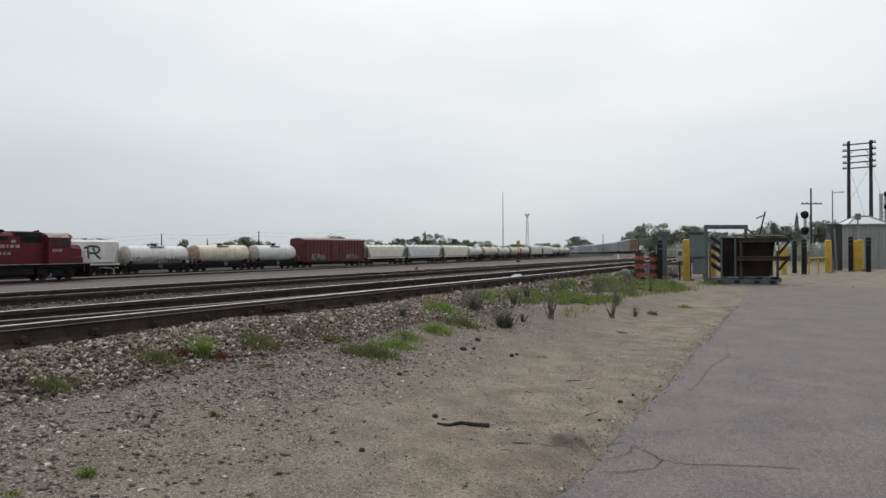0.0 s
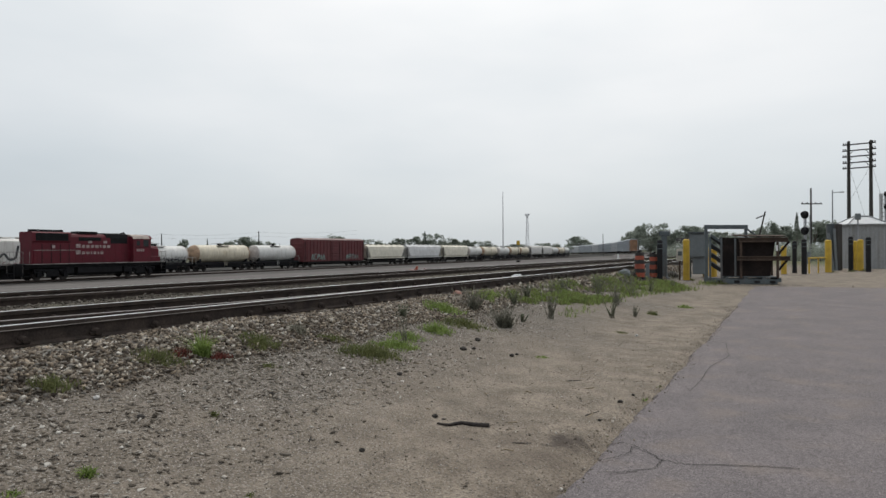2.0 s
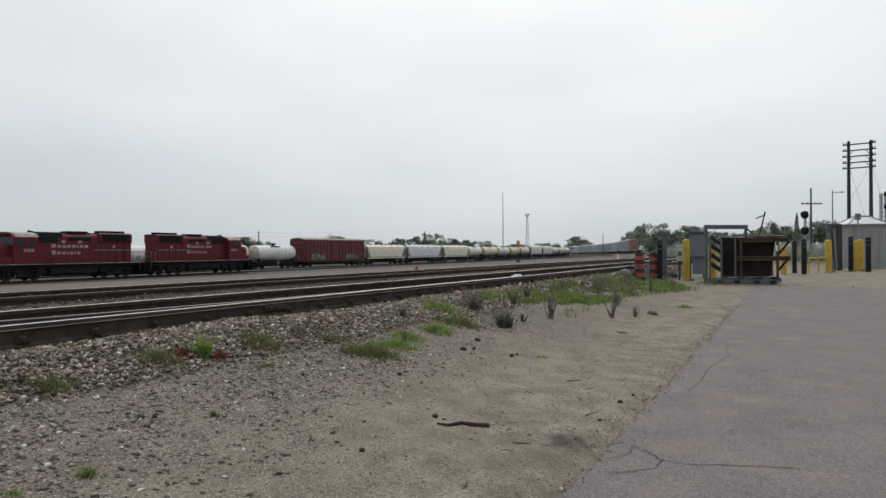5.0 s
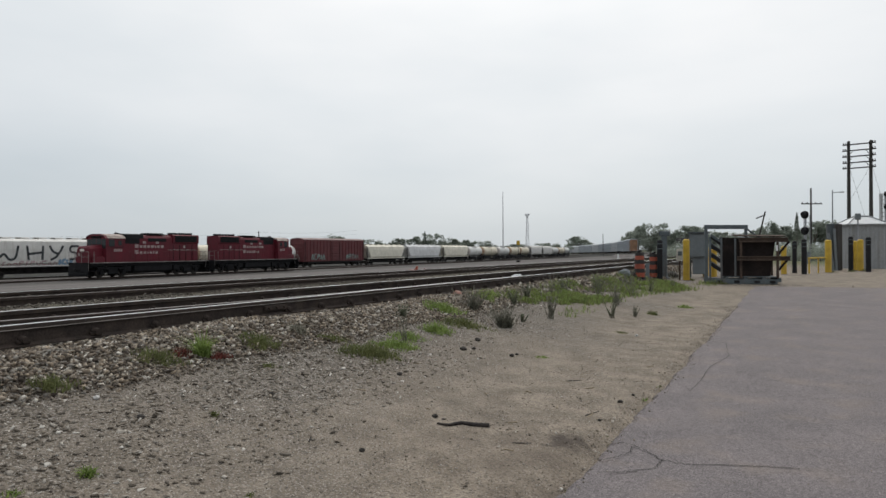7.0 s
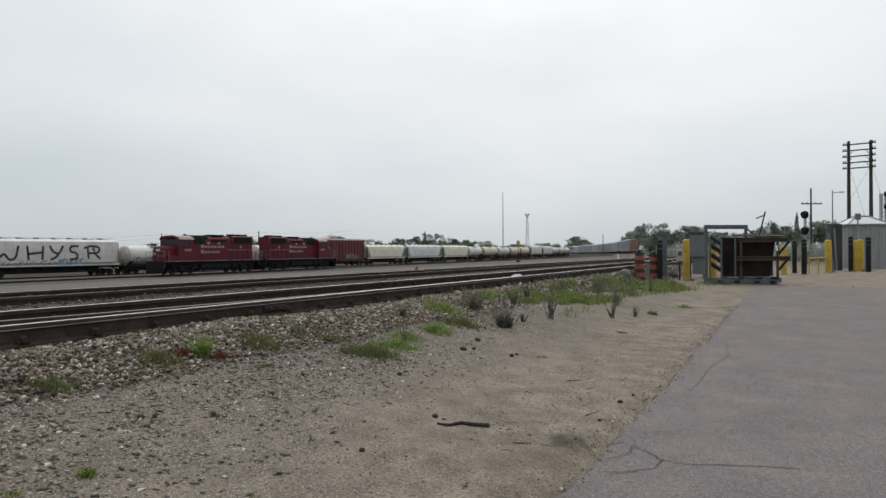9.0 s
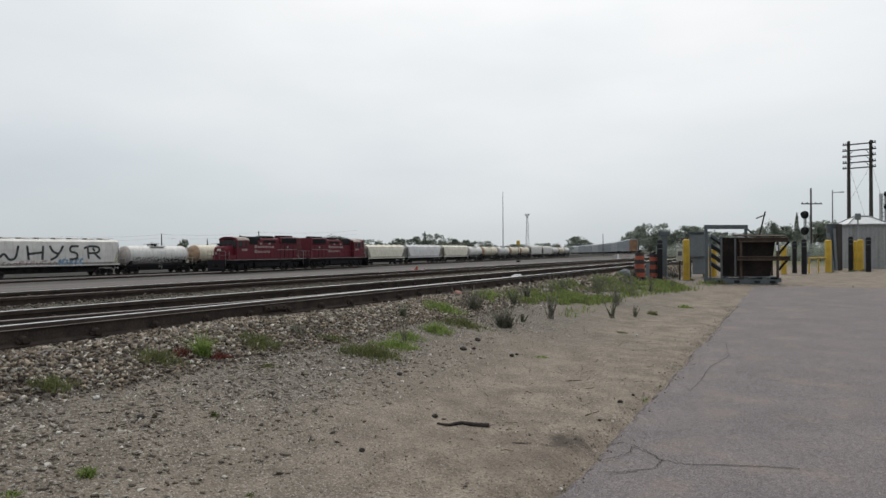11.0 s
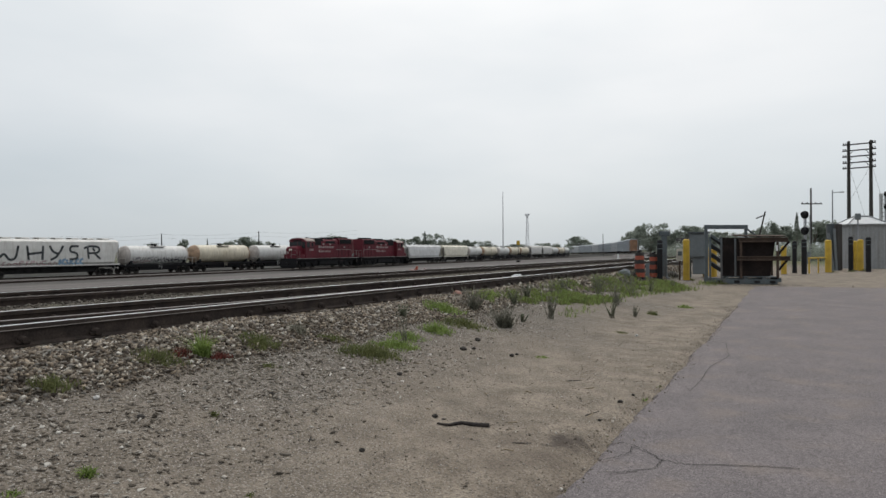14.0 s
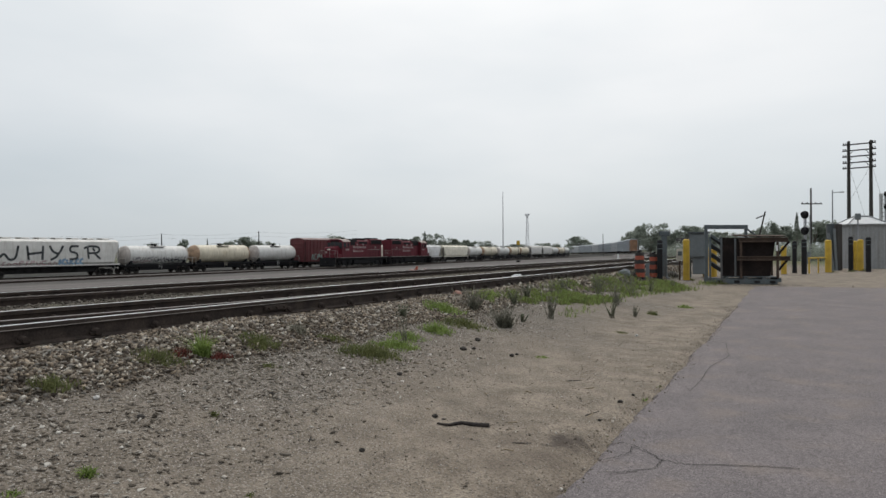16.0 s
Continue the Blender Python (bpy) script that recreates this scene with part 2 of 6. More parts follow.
def stone_material(name, stops):
    m = surf(name, (1, 1, 1), 0.92, var=0.22, scale=9, fine=70, bump=0.3, second=(0.72, 0.7, 0.68))
    nt = m.node_tree
    b = nt.nodes["Principled BSDF"]
    isl, rp, mx = nt.nodes.new("ShaderNodeNewGeometry"), nt.nodes.new("ShaderNodeValToRGB"), nt.nodes.new("ShaderNodeMix")
    ramp(rp, stops)
    mx.data_type, mx.blend_type = "RGBA", "MULTIPLY"
    mx.inputs["Factor"].default_value = 1.0
    src = b.inputs["Base Color"].links[0].from_socket
    nt.links.new(isl.outputs["Random Per Island"], rp.inputs[0])
    nt.links.new(src, mx.inputs["A"]), nt.links.new(rp.outputs[0], mx.inputs["B"]), nt.links.new(mx.outputs["Result"], b.inputs["Base Color"])
    return m


M_STONE = stone_material("ballast_stone", [(0.0, (0.055, 0.043, 0.033)), (0.22, (0.125, 0.1, 0.078)), (0.45, (0.235, 0.185, 0.135)), (0.62, (0.235, 0.222, 0.2)), (0.8, (0.37, 0.3, 0.22)), (0.93, (0.48, 0.44, 0.37)), (1.0, (0.68, 0.65, 0.59))])
M_GRIMY = stone_material("grimy_ballast_stone", [(0.0, (0.04, 0.034, 0.028)), (0.4, (0.09, 0.077, 0.062)), (0.75, (0.15, 0.13, 0.105)), (1.0, (0.3, 0.28, 0.24))])
M_GRIT = stone_material("fine_gravel", [(0.0, (0.105, 0.088, 0.07)), (0.3, (0.18, 0.152, 0.12)), (0.65, (0.245, 0.21, 0.168)), (0.8, (0.34, 0.31, 0.27)), (0.92, (0.46, 0.43, 0.38)), (1.0, (0.7, 0.67, 0.62))])
M_RED = surf("locomotive_red_paint", (0.12, 0.0095, 0.02), 0.6, var=0.25, scale=0.8, fine=12, bump=0.04, second=(0.085, 0.0085, 0.016), spec=0.3, streak=((0.06, 0.02, 0.02), 0.35))
M_BLACK = surf("sooty_black_steel", (0.014, 0.014, 0.016), 0.8, var=0.3, scale=2, fine=20, bump=0.1, spec=0.2)
M_GRIME = surf("dark_underframe", (0.026, 0.025, 0.025), 0.85, var=0.4, scale=2, fine=20, bump=0.2, spec=0.2)
M_WHITE = surf("white_stripe", (0.62, 0.6, 0.56), 0.6, var=0.25, scale=3, fine=25, bump=0.03)
M_LETTER = surf("faded_lettering", (0.4, 0.31, 0.3), 0.7, var=0.3, scale=4, fine=25, bump=0.0)
M_ROOF = surf("sun_bleached_cab_roof", (0.42, 0.34, 0.30), 0.6, var=0.3, scale=2, fine=20, bump=0.05)
M_STRIPE = surf("grimy_pale_stripe", (0.36, 0.33, 0.31), 0.7, var=0.4, scale=1.2, fine=9, bump=0.02)
M_GLASS = surf("dark_cab_glass", (0.022, 0.025, 0.028), 0.12, var=0.1, bump=0, spec=0.3)
M_LAMP = surf("headlight_glass", (0.75, 0.72, 0.65), 0.15, var=0.1, bump=0)
M_STEEL = surf("worn_wheel_steel", (0.045, 0.038, 0.034), 0.75, 0.2, var=0.3, scale=4, fine=30, bump=0.1)
M_HOPW = surf("white_hopper_paint", (0.66, 0.65, 0.62), 0.6, var=0.12, scale=0.7, fine=14, bump=0.04, streak=((0.33, 0.28, 0.24), 0.5))
M_HOPG = surf("grey_hopper_paint", (0.7, 0.7, 0.7), 0.6, var=0.12, scale=0.7, fine=14, bump=0.04, streak=((0.3, 0.28, 0.26), 0.45))
M_HOPC = surf("cream_hopper_paint", (0.76, 0.72, 0.61), 0.6, var=0.12, scale=0.7, fine=14, bump=0.04, streak=((0.33, 0.3, 0.25), 0.45))
M_TANKW = surf("white_tank_paint", (0.66, 0.66, 0.64), 0.5, var=0.12, scale=0.8, fine=12, bump=0.03, streak=((0.3, 0.26, 0.22), 0.55))
M_TANKC = surf("cream_tank_paint", (0.68, 0.62, 0.49), 0.5, var=0.14, scale=0.8, fine=12, bump=0.03, streak=((0.26, 0.19, 0.12), 0.6))
M_TANKE = surf("rust_stained_tank_end", (0.42, 0.29, 0.19), 0.7, var=0.3, scale=1.2, fine=12, bump=0.05, streak=((0.22, 0.14, 0.09), 0.6))
M_TANKD = surf("dusty_tank_end", (0.5, 0.46, 0.43), 0.7, var=0.2, scale=1.2, fine=12, bump=0.04, streak=((0.26, 0.22, 0.19), 0.6))
M_BOXROOF = surf("faded_boxcar_roof", (0.26, 0.17, 0.16), 0.7, var=0.25, scale=0.9, fine=12, bump=0.05)
M_BOX = surf("boxcar_red_oxide", (0.125, 0.026, 0.03), 0.7, var=0.2, scale=0.8, fine=12, bump=0.05, streak=((0.07, 0.03, 0.028), 0.5))
M_GALV = surf("galvanised_panel", (0.34, 0.37, 0.4), 0.55, 0.2, var=0.15, scale=0.5, fine=10, bump=0.04, streak=((0.22, 0.22, 0.22), 0.4))
M_GALVP = surf("pale_galvanised_panel", (0.46, 0.48, 0.5), 0.55, 0.2, var=0.15, scale=0.5, fine=10, bump=0.04, streak=((0.26, 0.26, 0.26), 0.4))
M_RUST = surf("orange_rust_panel", (0.3, 0.17, 0.1), 0.8, var=0.25, scale=0.8, fine=10, bump=0.05)
M_TAGK = surf("black_spray_paint", (0.035, 0.04, 0.045), 0.6, var=0.2, bump=0)
M_TAGS = surf("faint_grey_spray_paint", (0.36, 0.35, 0.36), 0.7, var=0.3, bump=0)
M_TAGB = surf("faded_blue_spray_paint", (0.22, 0.34, 0.47), 0.6, var=0.3, bump=0)
M_TAGP = surf("faded_pink_spray_paint", (0.42, 0.27, 0.28), 0.6, var=0.3, bump=0)
M_TAGG = surf("pale_green_spray_paint", (0.25, 0.37, 0.34), 0.6, var=0.3, bump=0)


# ---- mesh helpers ----
def part(name, bm, material, parent=None, label="", smooth=False):
    me = bpy.data.meshes.new(name)
    bmesh.ops.recalc_face_normals(bm, faces=bm.faces)
    bm.to_mesh(me)
    bm.free()
    if smooth:
        me.polygons.foreach_set("use_smooth", [True] * len(me.polygons))
    for m in material if isinstance(material, (list, tuple)) else (material,):
        me.materials.append(m)
    ob = new(name, me)
    ob.parent = parent
    return tagged(ob, label)


def share(name, like, parent, m):
    """Another piece on the same mesh data."""
    ob = new(name, like.data)
    ob.parent = parent
    ob.matrix_basis = m
    return ob


def thing(name, m, label, category, group="", kind=""):
    ob = new(name)
    ob.empty_display_size = 0.3
    ob.matrix_basis = m
    return tagged(ob, label, category, group, kind)


def box(bm, c, s, bevel=0.0, turn=None, mat=0):
    r = bmesh.ops.create_cube(bm, size=1)
    vs = r["verts"]
    bmesh.ops.scale(bm, vec=s, verts=vs)
    if bevel:
        es = list({e for v in vs for e in v.link_edges})
        out = bmesh.ops.bevel(bm, geom=es, offset=bevel, segments=1, affect="EDGES", profile=0.5)
        vs = list({v for f in out["faces"] for v in f.verts} | {v for v in vs if v.is_valid})
    if turn:
        bmesh.ops.rotate(bm, cent=(0, 0, 0), matrix=Euler([radians(a) for a in turn]).to_matrix(), verts=vs)
    bmesh.ops.translate(bm, vec=c, verts=vs)
    if mat:
        for f in {f for v in vs for f in v.link_faces}:
            f.material_index = mat
    return vs


def rod(bm, a, b, r0, r1=None, n=10, mat=0):
    a, b = Vector(a), Vector(b)
    r1 = r0 if r1 is None else r1
    r = bmesh.ops.create_cone(bm, cap_ends=True, segments=n, radius1=r0, radius2=max(r1, 1e-4), depth=(b - a).length)
    q = (b - a).to_track_quat("Z", "Y").to_matrix().to_4x4()
    bmesh.ops.transform(bm, matrix=Matrix.Translation((a + b) / 2) @ q, verts=r["verts"])
    if mat:
        for f in {f for v in r["verts"] for f in v.link_faces}:
            f.material_index = mat
    return r["verts"]


def prism(bm, pts, y0, y1, mat=0):
    """A profile in x, z, drawn out along y."""
    v0 = [bm.verts.new((x, y0, z)) for x, z in pts]
    v1 = [bm.verts.new((x, y1, z)) for x, z in pts]
    n = len(pts)
    fs = [bm.faces.new(v0[::-1]), bm.faces.new(v1)]
    fs += [bm.faces.new((v0[i], v0[(i + 1) % n], v1[(i + 1) % n], v1[i])) for i in range(n)]
    for f in fs:
        f.material_index = mat
    return v0 + v1


def single(fn, *a, **k):
    bm = bmesh.new()
    fn(bm, *a, **k)
    return bm


def loft(bm, rings):
    """Skin over rings of equal count, closed at both ends."""
    vs = [[bm.verts.new(p) for p in r] for r in rings]
    n = len(vs[0])
    bm.faces.new(vs[0][::-1]), bm.faces.new(vs[-1])
    for a, b in zip(vs, vs[1:]):
        for i in range(n):
            bm.faces.new((a[i], a[(i + 1) % n], b[(i + 1) % n], b[i]))


# ---- ground ----
def smooth01(t, a, b):
    t = min(1.0, max(0.0, (t - a) / (b - a)))
    return t * t * (3 - 2 * t)


PROFILE_AT = (-60, 1.0, 2.2, 4.3, 4.75, 7.4, 8.2, 8.8, 11.3, 12.2, 61, 74, 85, 100)


def ground_z(x, y):
    base = 0.2 * smooth01(y, 5, 25)
    zs = (base, base, 0.05 + 0.8 * base, 0.33 - 0.11 * smooth01(y, 11, 19), 0.47, 0.47, 0.42, 0.5, 0.5, 0.33, -1.7, -1.72, -1.95, -2.0)
    return float(np.interp(-x, PROFILE_AT, zs))


def grid_mesh(name, xs, ys, zf, material):
    verts = [(x, y, zf(x, y)) for y in ys for x in xs]
    w = len(xs)
    faces = [(j * w + i, j * w + i + 1, (j + 1) * w + i + 1, (j + 1) * w + i) for j in range(len(ys) - 1) for i in range(w - 1)]
    me = bpy.data.meshes.new(name)
    me.from_pydata(verts, [], faces)
    me.polygons.foreach_set("use_smooth", [True] * len(faces))
    me.materials.append(material)
    return new(name, me)


def bumpy(x, y):
    z = ground_z(x, y)
    if -13 < x < 30 and -3 < y < 60:
        z += 0.03 * noise.noise((x * 0.9, y * 0.9, 0)) * smooth01(-x, 1.2, 2.0) * (1 - 0.8 * smooth01(y, 6, 12)) + 0.012 * noise.noise((x * 4, y * 4, 3)) * smooth01(-x, 1.15, 1.5) * (1 - 0.8 * smooth01(y, 6, 12))
        if x > -1.15 and y < 20.3:
            z -= 0.05
    return z


xs = [-2500, -1200, -600, -300, -200, -150, -120, -100, -92, -86, -82, -78, -70, -66, -62, -55, -45, -35, -28, -22, -18, -15, -13] + list(np.arange(-12.2, -1.0, 0.14)) + [-0.8, -0.3, 1, 3, 6, 10, 16, 25, 40, 70, 150, 400, 1000, 2500]
ys = [-2500, -800, -200, -60, -20, -8, -3, 0] + list(np.arange(0.6, 14, 0.14)) + list(np.arange(14, 32, 0.4)) + [33, 36, 40, 45, 50, 60, 75, 95, 120, 160, 220, 300, 400, 600, 1000, 1700, 2500]
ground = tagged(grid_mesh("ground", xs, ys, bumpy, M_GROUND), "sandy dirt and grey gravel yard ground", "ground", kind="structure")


def asphalt_edge(y):
    return -1.05 - 0.0165 * y + 0.05 * noise.noise((0, y * 0.9, 7)) + 0.03 * noise.noise((0, y * 4, 2)) + 0.022 * noise.noise((0, y * 13, 5))


def build_road():
    ys2 = list(np.arange(-6, 20.31, 0.05))
    cols = [0, 0.04, 0.3, 1, 2, 3, 4.5, 7, 11, 16, 24]
    verts, faces = [], []
    for y in ys2:
        e = asphalt_edge(y)
        far = 20.3 + 0.15 * noise.noise((y, 0, 4))
        for i, c in enumerate(cols):
            z = ground_z(0, y) + (-0.03 if i == 0 else 0.012 if i == 1 else 0.022)
            verts.append((e + c, min(y, far), z))
    w = len(cols)
    for j in range(len(ys2) - 1):
        for i in range(w - 1):
            faces.append((j * w + i, j * w + i + 1, (j + 1) * w + i + 1, (j + 1) * w + i))
    me = bpy.data.meshes.new("road")
    me.from_pydata(verts, [], faces)
    me.materials.append(M_ASPHALT)
    return tagged(new("road", me), "worn grey asphalt lane with fine cracks", "road", kind="structure")


road = build_road()

# ---- tracks ----
RAIL = [(-0.07, 0), (0.07, 0), (0.07, 0.012), (0.012, 0.03), (0.009, 0.122), (0.037, 0.128), (0.039, 0.1305), (0.0365, 0.1355), (0.036, 0.16), (0.03, 0.168),
        (-0.03, 0.168), (-0.036, 0.16), (-0.0365, 0.1355), (-0.039, 0.1305), (-0.037, 0.128), (-0.009, 0.122), (-0.012, 0.03), (-0.07, 0.012)]


def rail_bm(path, head=1):
    """A rail along a list of (x, y, z of its foot)."""
    bm = bmesh.new()
    rings = []
    for i, (x, y, z) in enumerate(path):
        a, b = path[max(0, i - 1)], path[min(len(path) - 1, i + 1)]
        d = Vector((b[0] - a[0], b[1] - a[1], 0)).normalized()
        rings.append([bm.verts.new((x + px * d.y, y - px * d.x, z + pz)) for px, pz in RAIL])
    n = len(RAIL)
    for a, b in zip(rings, rings[1:]):
        for i in range(n):
            f = bm.faces.new((a[i], a[(i + 1) % n], b[(i + 1) % n], b[i]))
            if i == 9:
                f.material_index = head
            elif i == 6:
                f.material_index = 2
    bm.faces.new(rings[0][::-1]), bm.faces.new(rings[-1])
    return bm


def build_track(name, label, path, ties, clips, head):
    """path: (x, y, z of the rail's foot) of the centre line."""
    tr = thing(name, Matrix(), label, "railway track", kind="structure")
    for side in (-0.753, 0.753):
        line = []
        for i, (x, y, z) in enumerate(path):
            a, b = path[max(0, i - 1)], path[min(len(path) - 1, i + 1)]
            d = Vector((b[0] - a[0], b[1] - a[1], 0)).normalized()
            line.append((x + side * d.y, y - side * d.x, z + (-0.016 if side < 0 else 0)))
        part("rail", rail_bm(line), (M_RAIL, head[side > 0], M_LIP if head[1] is M_HEAD and side > 0 else M_RAIL), tr)
    tie = clip = None
    x0, z0 = path[0][0], path[0][2]
    for y in ties:
        if tie is None:
            tie = part("tie", single(box, (0, 0, 0), (2.6, 0.23, 0.18), 0.012), M_TIE, tr)
            tie.matrix_basis = pose(x0, y, z0 - 0.1)
        else:
            share("tie", tie, tr, pose(x0 + 0.03 * math.sin(y * 7), y, z0 - 0.1, 0, 0, 0.6 * math.sin(y * 13)))
    for y in clips:
        for sx in (-0.753, 0.753):
            for s in (-1, 1):
                if clip is None:
                    bm = bmesh.new()
                    rod(bm, (-0.06, 0, 0.05), (0.0, 0, 0.045), 0.034, 0.026, n=10)
                    rod(bm, (-0.05, -0.045, 0.03), (-0.03, 0.045, 0.03), 0.018, n=6)
                    clip = part("rail_clip", bm, M_RAIL, tr)
                    clip.matrix_basis = pose(x0 + sx + s * 0.085, y, z0 + 0.005, 0, 0, 0 if s > 0 else 180)
                else:
                    share("rail_clip", clip, tr, pose(x0 + sx + s * 0.085, y, z0 + 0.005, 0, 0, 0 if s > 0 else 180))
    return tr


RACK_LINE = [(-40, 210, -0.22), (-59.3, 264.9, -0.62), (-86.5, 342.8, -1.19), (-118.1, 419, -1.75), (-180, 540, -2.3)]
CURVE = [(-82, -60), (-82, 0), (-82, 100), (-82, 150), (-82.5, 166.8), (-84.2, 179.7), (-85.2, 193.2), (-86.7, 206.1), (-88.3, 219), (-89.9, 231.9), (-91.4, 248.3), (-92.9, 264.8), (-94.4, 277.7), (-96.1, 290.6), (-98, 303.4), (-106, 345), (-125, 420), (-150, 500)]
main = build_track("track_1", "near main track, shiny rail heads on rusty webs", [(-6.06, -40, 0.487), (-6.06, 10, 0.487), (-6.06, 30, 0.487), (-6.06, 80, 0.45), (-9, 150, 0.2), (-20, 230, -0.6), (-45, 320, -1.4)], [3.1 + 0.6 * i for i in range(-9, 52)], [3.1 + 0.6 * i for i in range(-5, 24)], (M_HEAD, M_HEAD))
part("switch_rail", rail_bm([(-6.25, 0.0, 0.475), (-6.06, 1.5, 0.475), (-5.87, 3.0, 0.475), (-5.7, 4.4, 0.476), (-5.56, 5.8, 0.478), (-5.46, 7.4, 0.48), (-5.41, 9.0, 0.482), (-5.395, 13.0, 0.484)]), (M_RAIL, M_DULLHEAD, M_RAIL), main, "switch blade rail closing on the near rail")
build_track("track_2", "second track with rusty rails behind the main track", [(-10.1, -40, 0.44), (-10.1, 30, 0.44), (-10.1, 80, 0.40), (-13, 150, 0.15), (-24, 230, -0.7), (-50, 320, -1.5)], [0.3 + 0.6 * i for i in range(-4, 40)], [], (M_HEAD, M_DULLHEAD))
build_track("track_3", "yard track on which the locomotives roll", [(-67.3 - 0.0442 * (y - 60), y, -1.658) for y in (-60, 0, 60, 120, 180, 250)], [], [], (M_DULLHEAD, M_DULLHEAD))
build_track("track_4", "yard track under the parked freight cars", [(x, y, -1.918) for x, y in CURVE], [], [], (M_DULLHEAD, M_DULLHEAD))
build_track("track_5", "far yard track under the parked car carriers", RACK_LINE, [], [], (M_DULLHEAD, M_DULLHEAD))


def build_bank():
    """Low gravel bank that carries the far curved track."""
    verts, faces = [], []
    for i, (x, y, z) in enumerate(RACK_LINE):
        a, b = RACK_LINE[max(0, i - 1)], RACK_LINE[min(len(RACK_LINE) - 1, i + 1)]
        d = Vector((b[0] - a[0], b[1] - a[1], 0)).normalized()
        for o, dz in ((-9, -2.6), (-2.2, -0.12), (2.2, -0.12), (9, -2.6)):
            verts.append((x + o * d.y, y - o * d.x, z + dz))
        if i:
            for k in range(3):
                faces.append((4 * i - 4 + k, 4 * i - 3 + k, 4 * i + 1 + k, 4 * i + k))
    me = bpy.data.meshes.new("bank")
    me.from_pydata(verts, [], faces)
    me.materials.append(M_GROUND)
    tagged(new("bank", me), "low cinder bank under the far track", "ground", kind="structure")


build_bank()

# ---- rolling stock: origin on the rail, +y forward ----
def wheelset_bm(r):
    bm = bmesh.new()
    rod(bm, (-0.9, 0, 0), (0.9, 0, 0), 0.08, n=8)
    for s in (-1, 1):
        rod(bm, (s * 0.69, 0, 0), (s * 0.72, 0, 0), r + 0.03, n=24)
        rod(bm, (s * 0.72, 0, 0), (s * 0.83, 0, 0), r, r - 0.01, n=24)
        rod(bm, (s * 0.83, 0, 0), (s * 0.845, 0, 0), r * 0.45, n=12)
        for k in range(4):
            a = k * math.pi / 2
            rod(bm, (s * 0.83, r * 0.68 * math.cos(a), r * 0.68 * math.sin(a)), (s * 0.842, r * 0.68 * math.cos(a), r * 0.68 * math.sin(a)), 0.09, n=8)
    return bm


WHEEL = {}


def wheelset(parent, y, r):
    if r not in WHEEL:
        WHEEL[r] = part("wheelset", wheelset_bm(r), M_STEEL, parent)
        ob = WHEEL[r]
    else:
        ob = share("wheelset", WHEEL[r], parent, Matrix())
    ob.matrix_basis = pose(0, y, r)
    return ob


def freight_truck(parent, y):
    """Two axles with cast side frames and springs."""
    bm = bmesh.new()
    for s in (-1, 1):
        x = s * 1.0
        box(bm, (x, y, 0.74), (0.16, 1.5, 0.13), 0.03)
        box(bm, (x, y, 0.32), (0.14, 0.8, 0.1), 0.03)
        for e in (-1, 1):
            box(bm, (x, y + e * 0.86, 0.5), (0.2, 0.34, 0.3), 0.04)
            box(bm, (x, y + e * 0.55, 0.52), (0.13, 0.12, 0.5), 0.02, turn=None)
            box(bm, (x, y + e * 0.24, 0.53), (0.14, 0.09, 0.4), 0.02)
        for k in (-0.1, 0.1):
            rod(bm, (x, y + k, 0.37), (x, y + k, 0.6), 0.08, n=8)
    box(bm, (0, y, 0.66), (2.2, 0.4, 0.22), 0.04)
    part("bogie", bm, M_GRIME, parent)
    for e in (-0.86, 0.86):
        wheelset(parent, y + e, 0.42)


def coupler(parent, y, s):
    bm = bmesh.new()
    box(bm, (0, y + s * 0.3, 0.86), (0.16, 0.6, 0.18), 0.03)
    box(bm, (0, y + s * 0.58, 0.86), (0.28, 0.26, 0.3), 0.06)
    part("coupler", bm, M_GRIME, parent)


def ladder(parent, x, y, z0, z1, material, across="y", width=0.45, step=0.35):
    bm = bmesh.new()
    for s in (-1, 1):
        o = (0, s * width / 2, 0) if across == "y" else (s * width / 2, 0, 0)
        rod(bm, (x + o[0], y + o[1], z0), (x + o[0], y + o[1], z1), 0.022, n=6)
    z = z0 + 0.2
    while z < z1:
        o = (0, width / 2, 0) if across == "y" else (width / 2, 0, 0)
        rod(bm, (x - o[0], y - o[1], z), (x + o[0], y + o[1], z), 0.016, n=6)
        z += step
    part("ladder", bm, material, parent)


def ring(w, h, z, y, n=28, sq=0.5):
    pts = []
    for i in range(n):
        a = 2 * math.pi * i / n
        c, s = math.cos(a), math.sin(a)
        pts.append((w * math.copysign(abs(c) ** sq, c), y, z + h * math.copysign(abs(s) ** sq, s)))
    return pts


def bar_row(parent, x, spans, z0, z1, material, name="letter_bar", label=""):
    """Blocks in place of lettering, 3 mm proud of a side at x."""
    for a, b in spans:
        part(name, single(box, (x, (a + b) / 2, (z0 + z1) / 2), (0.012, abs(b - a), z1 - z0), 0.003), material, parent, label)


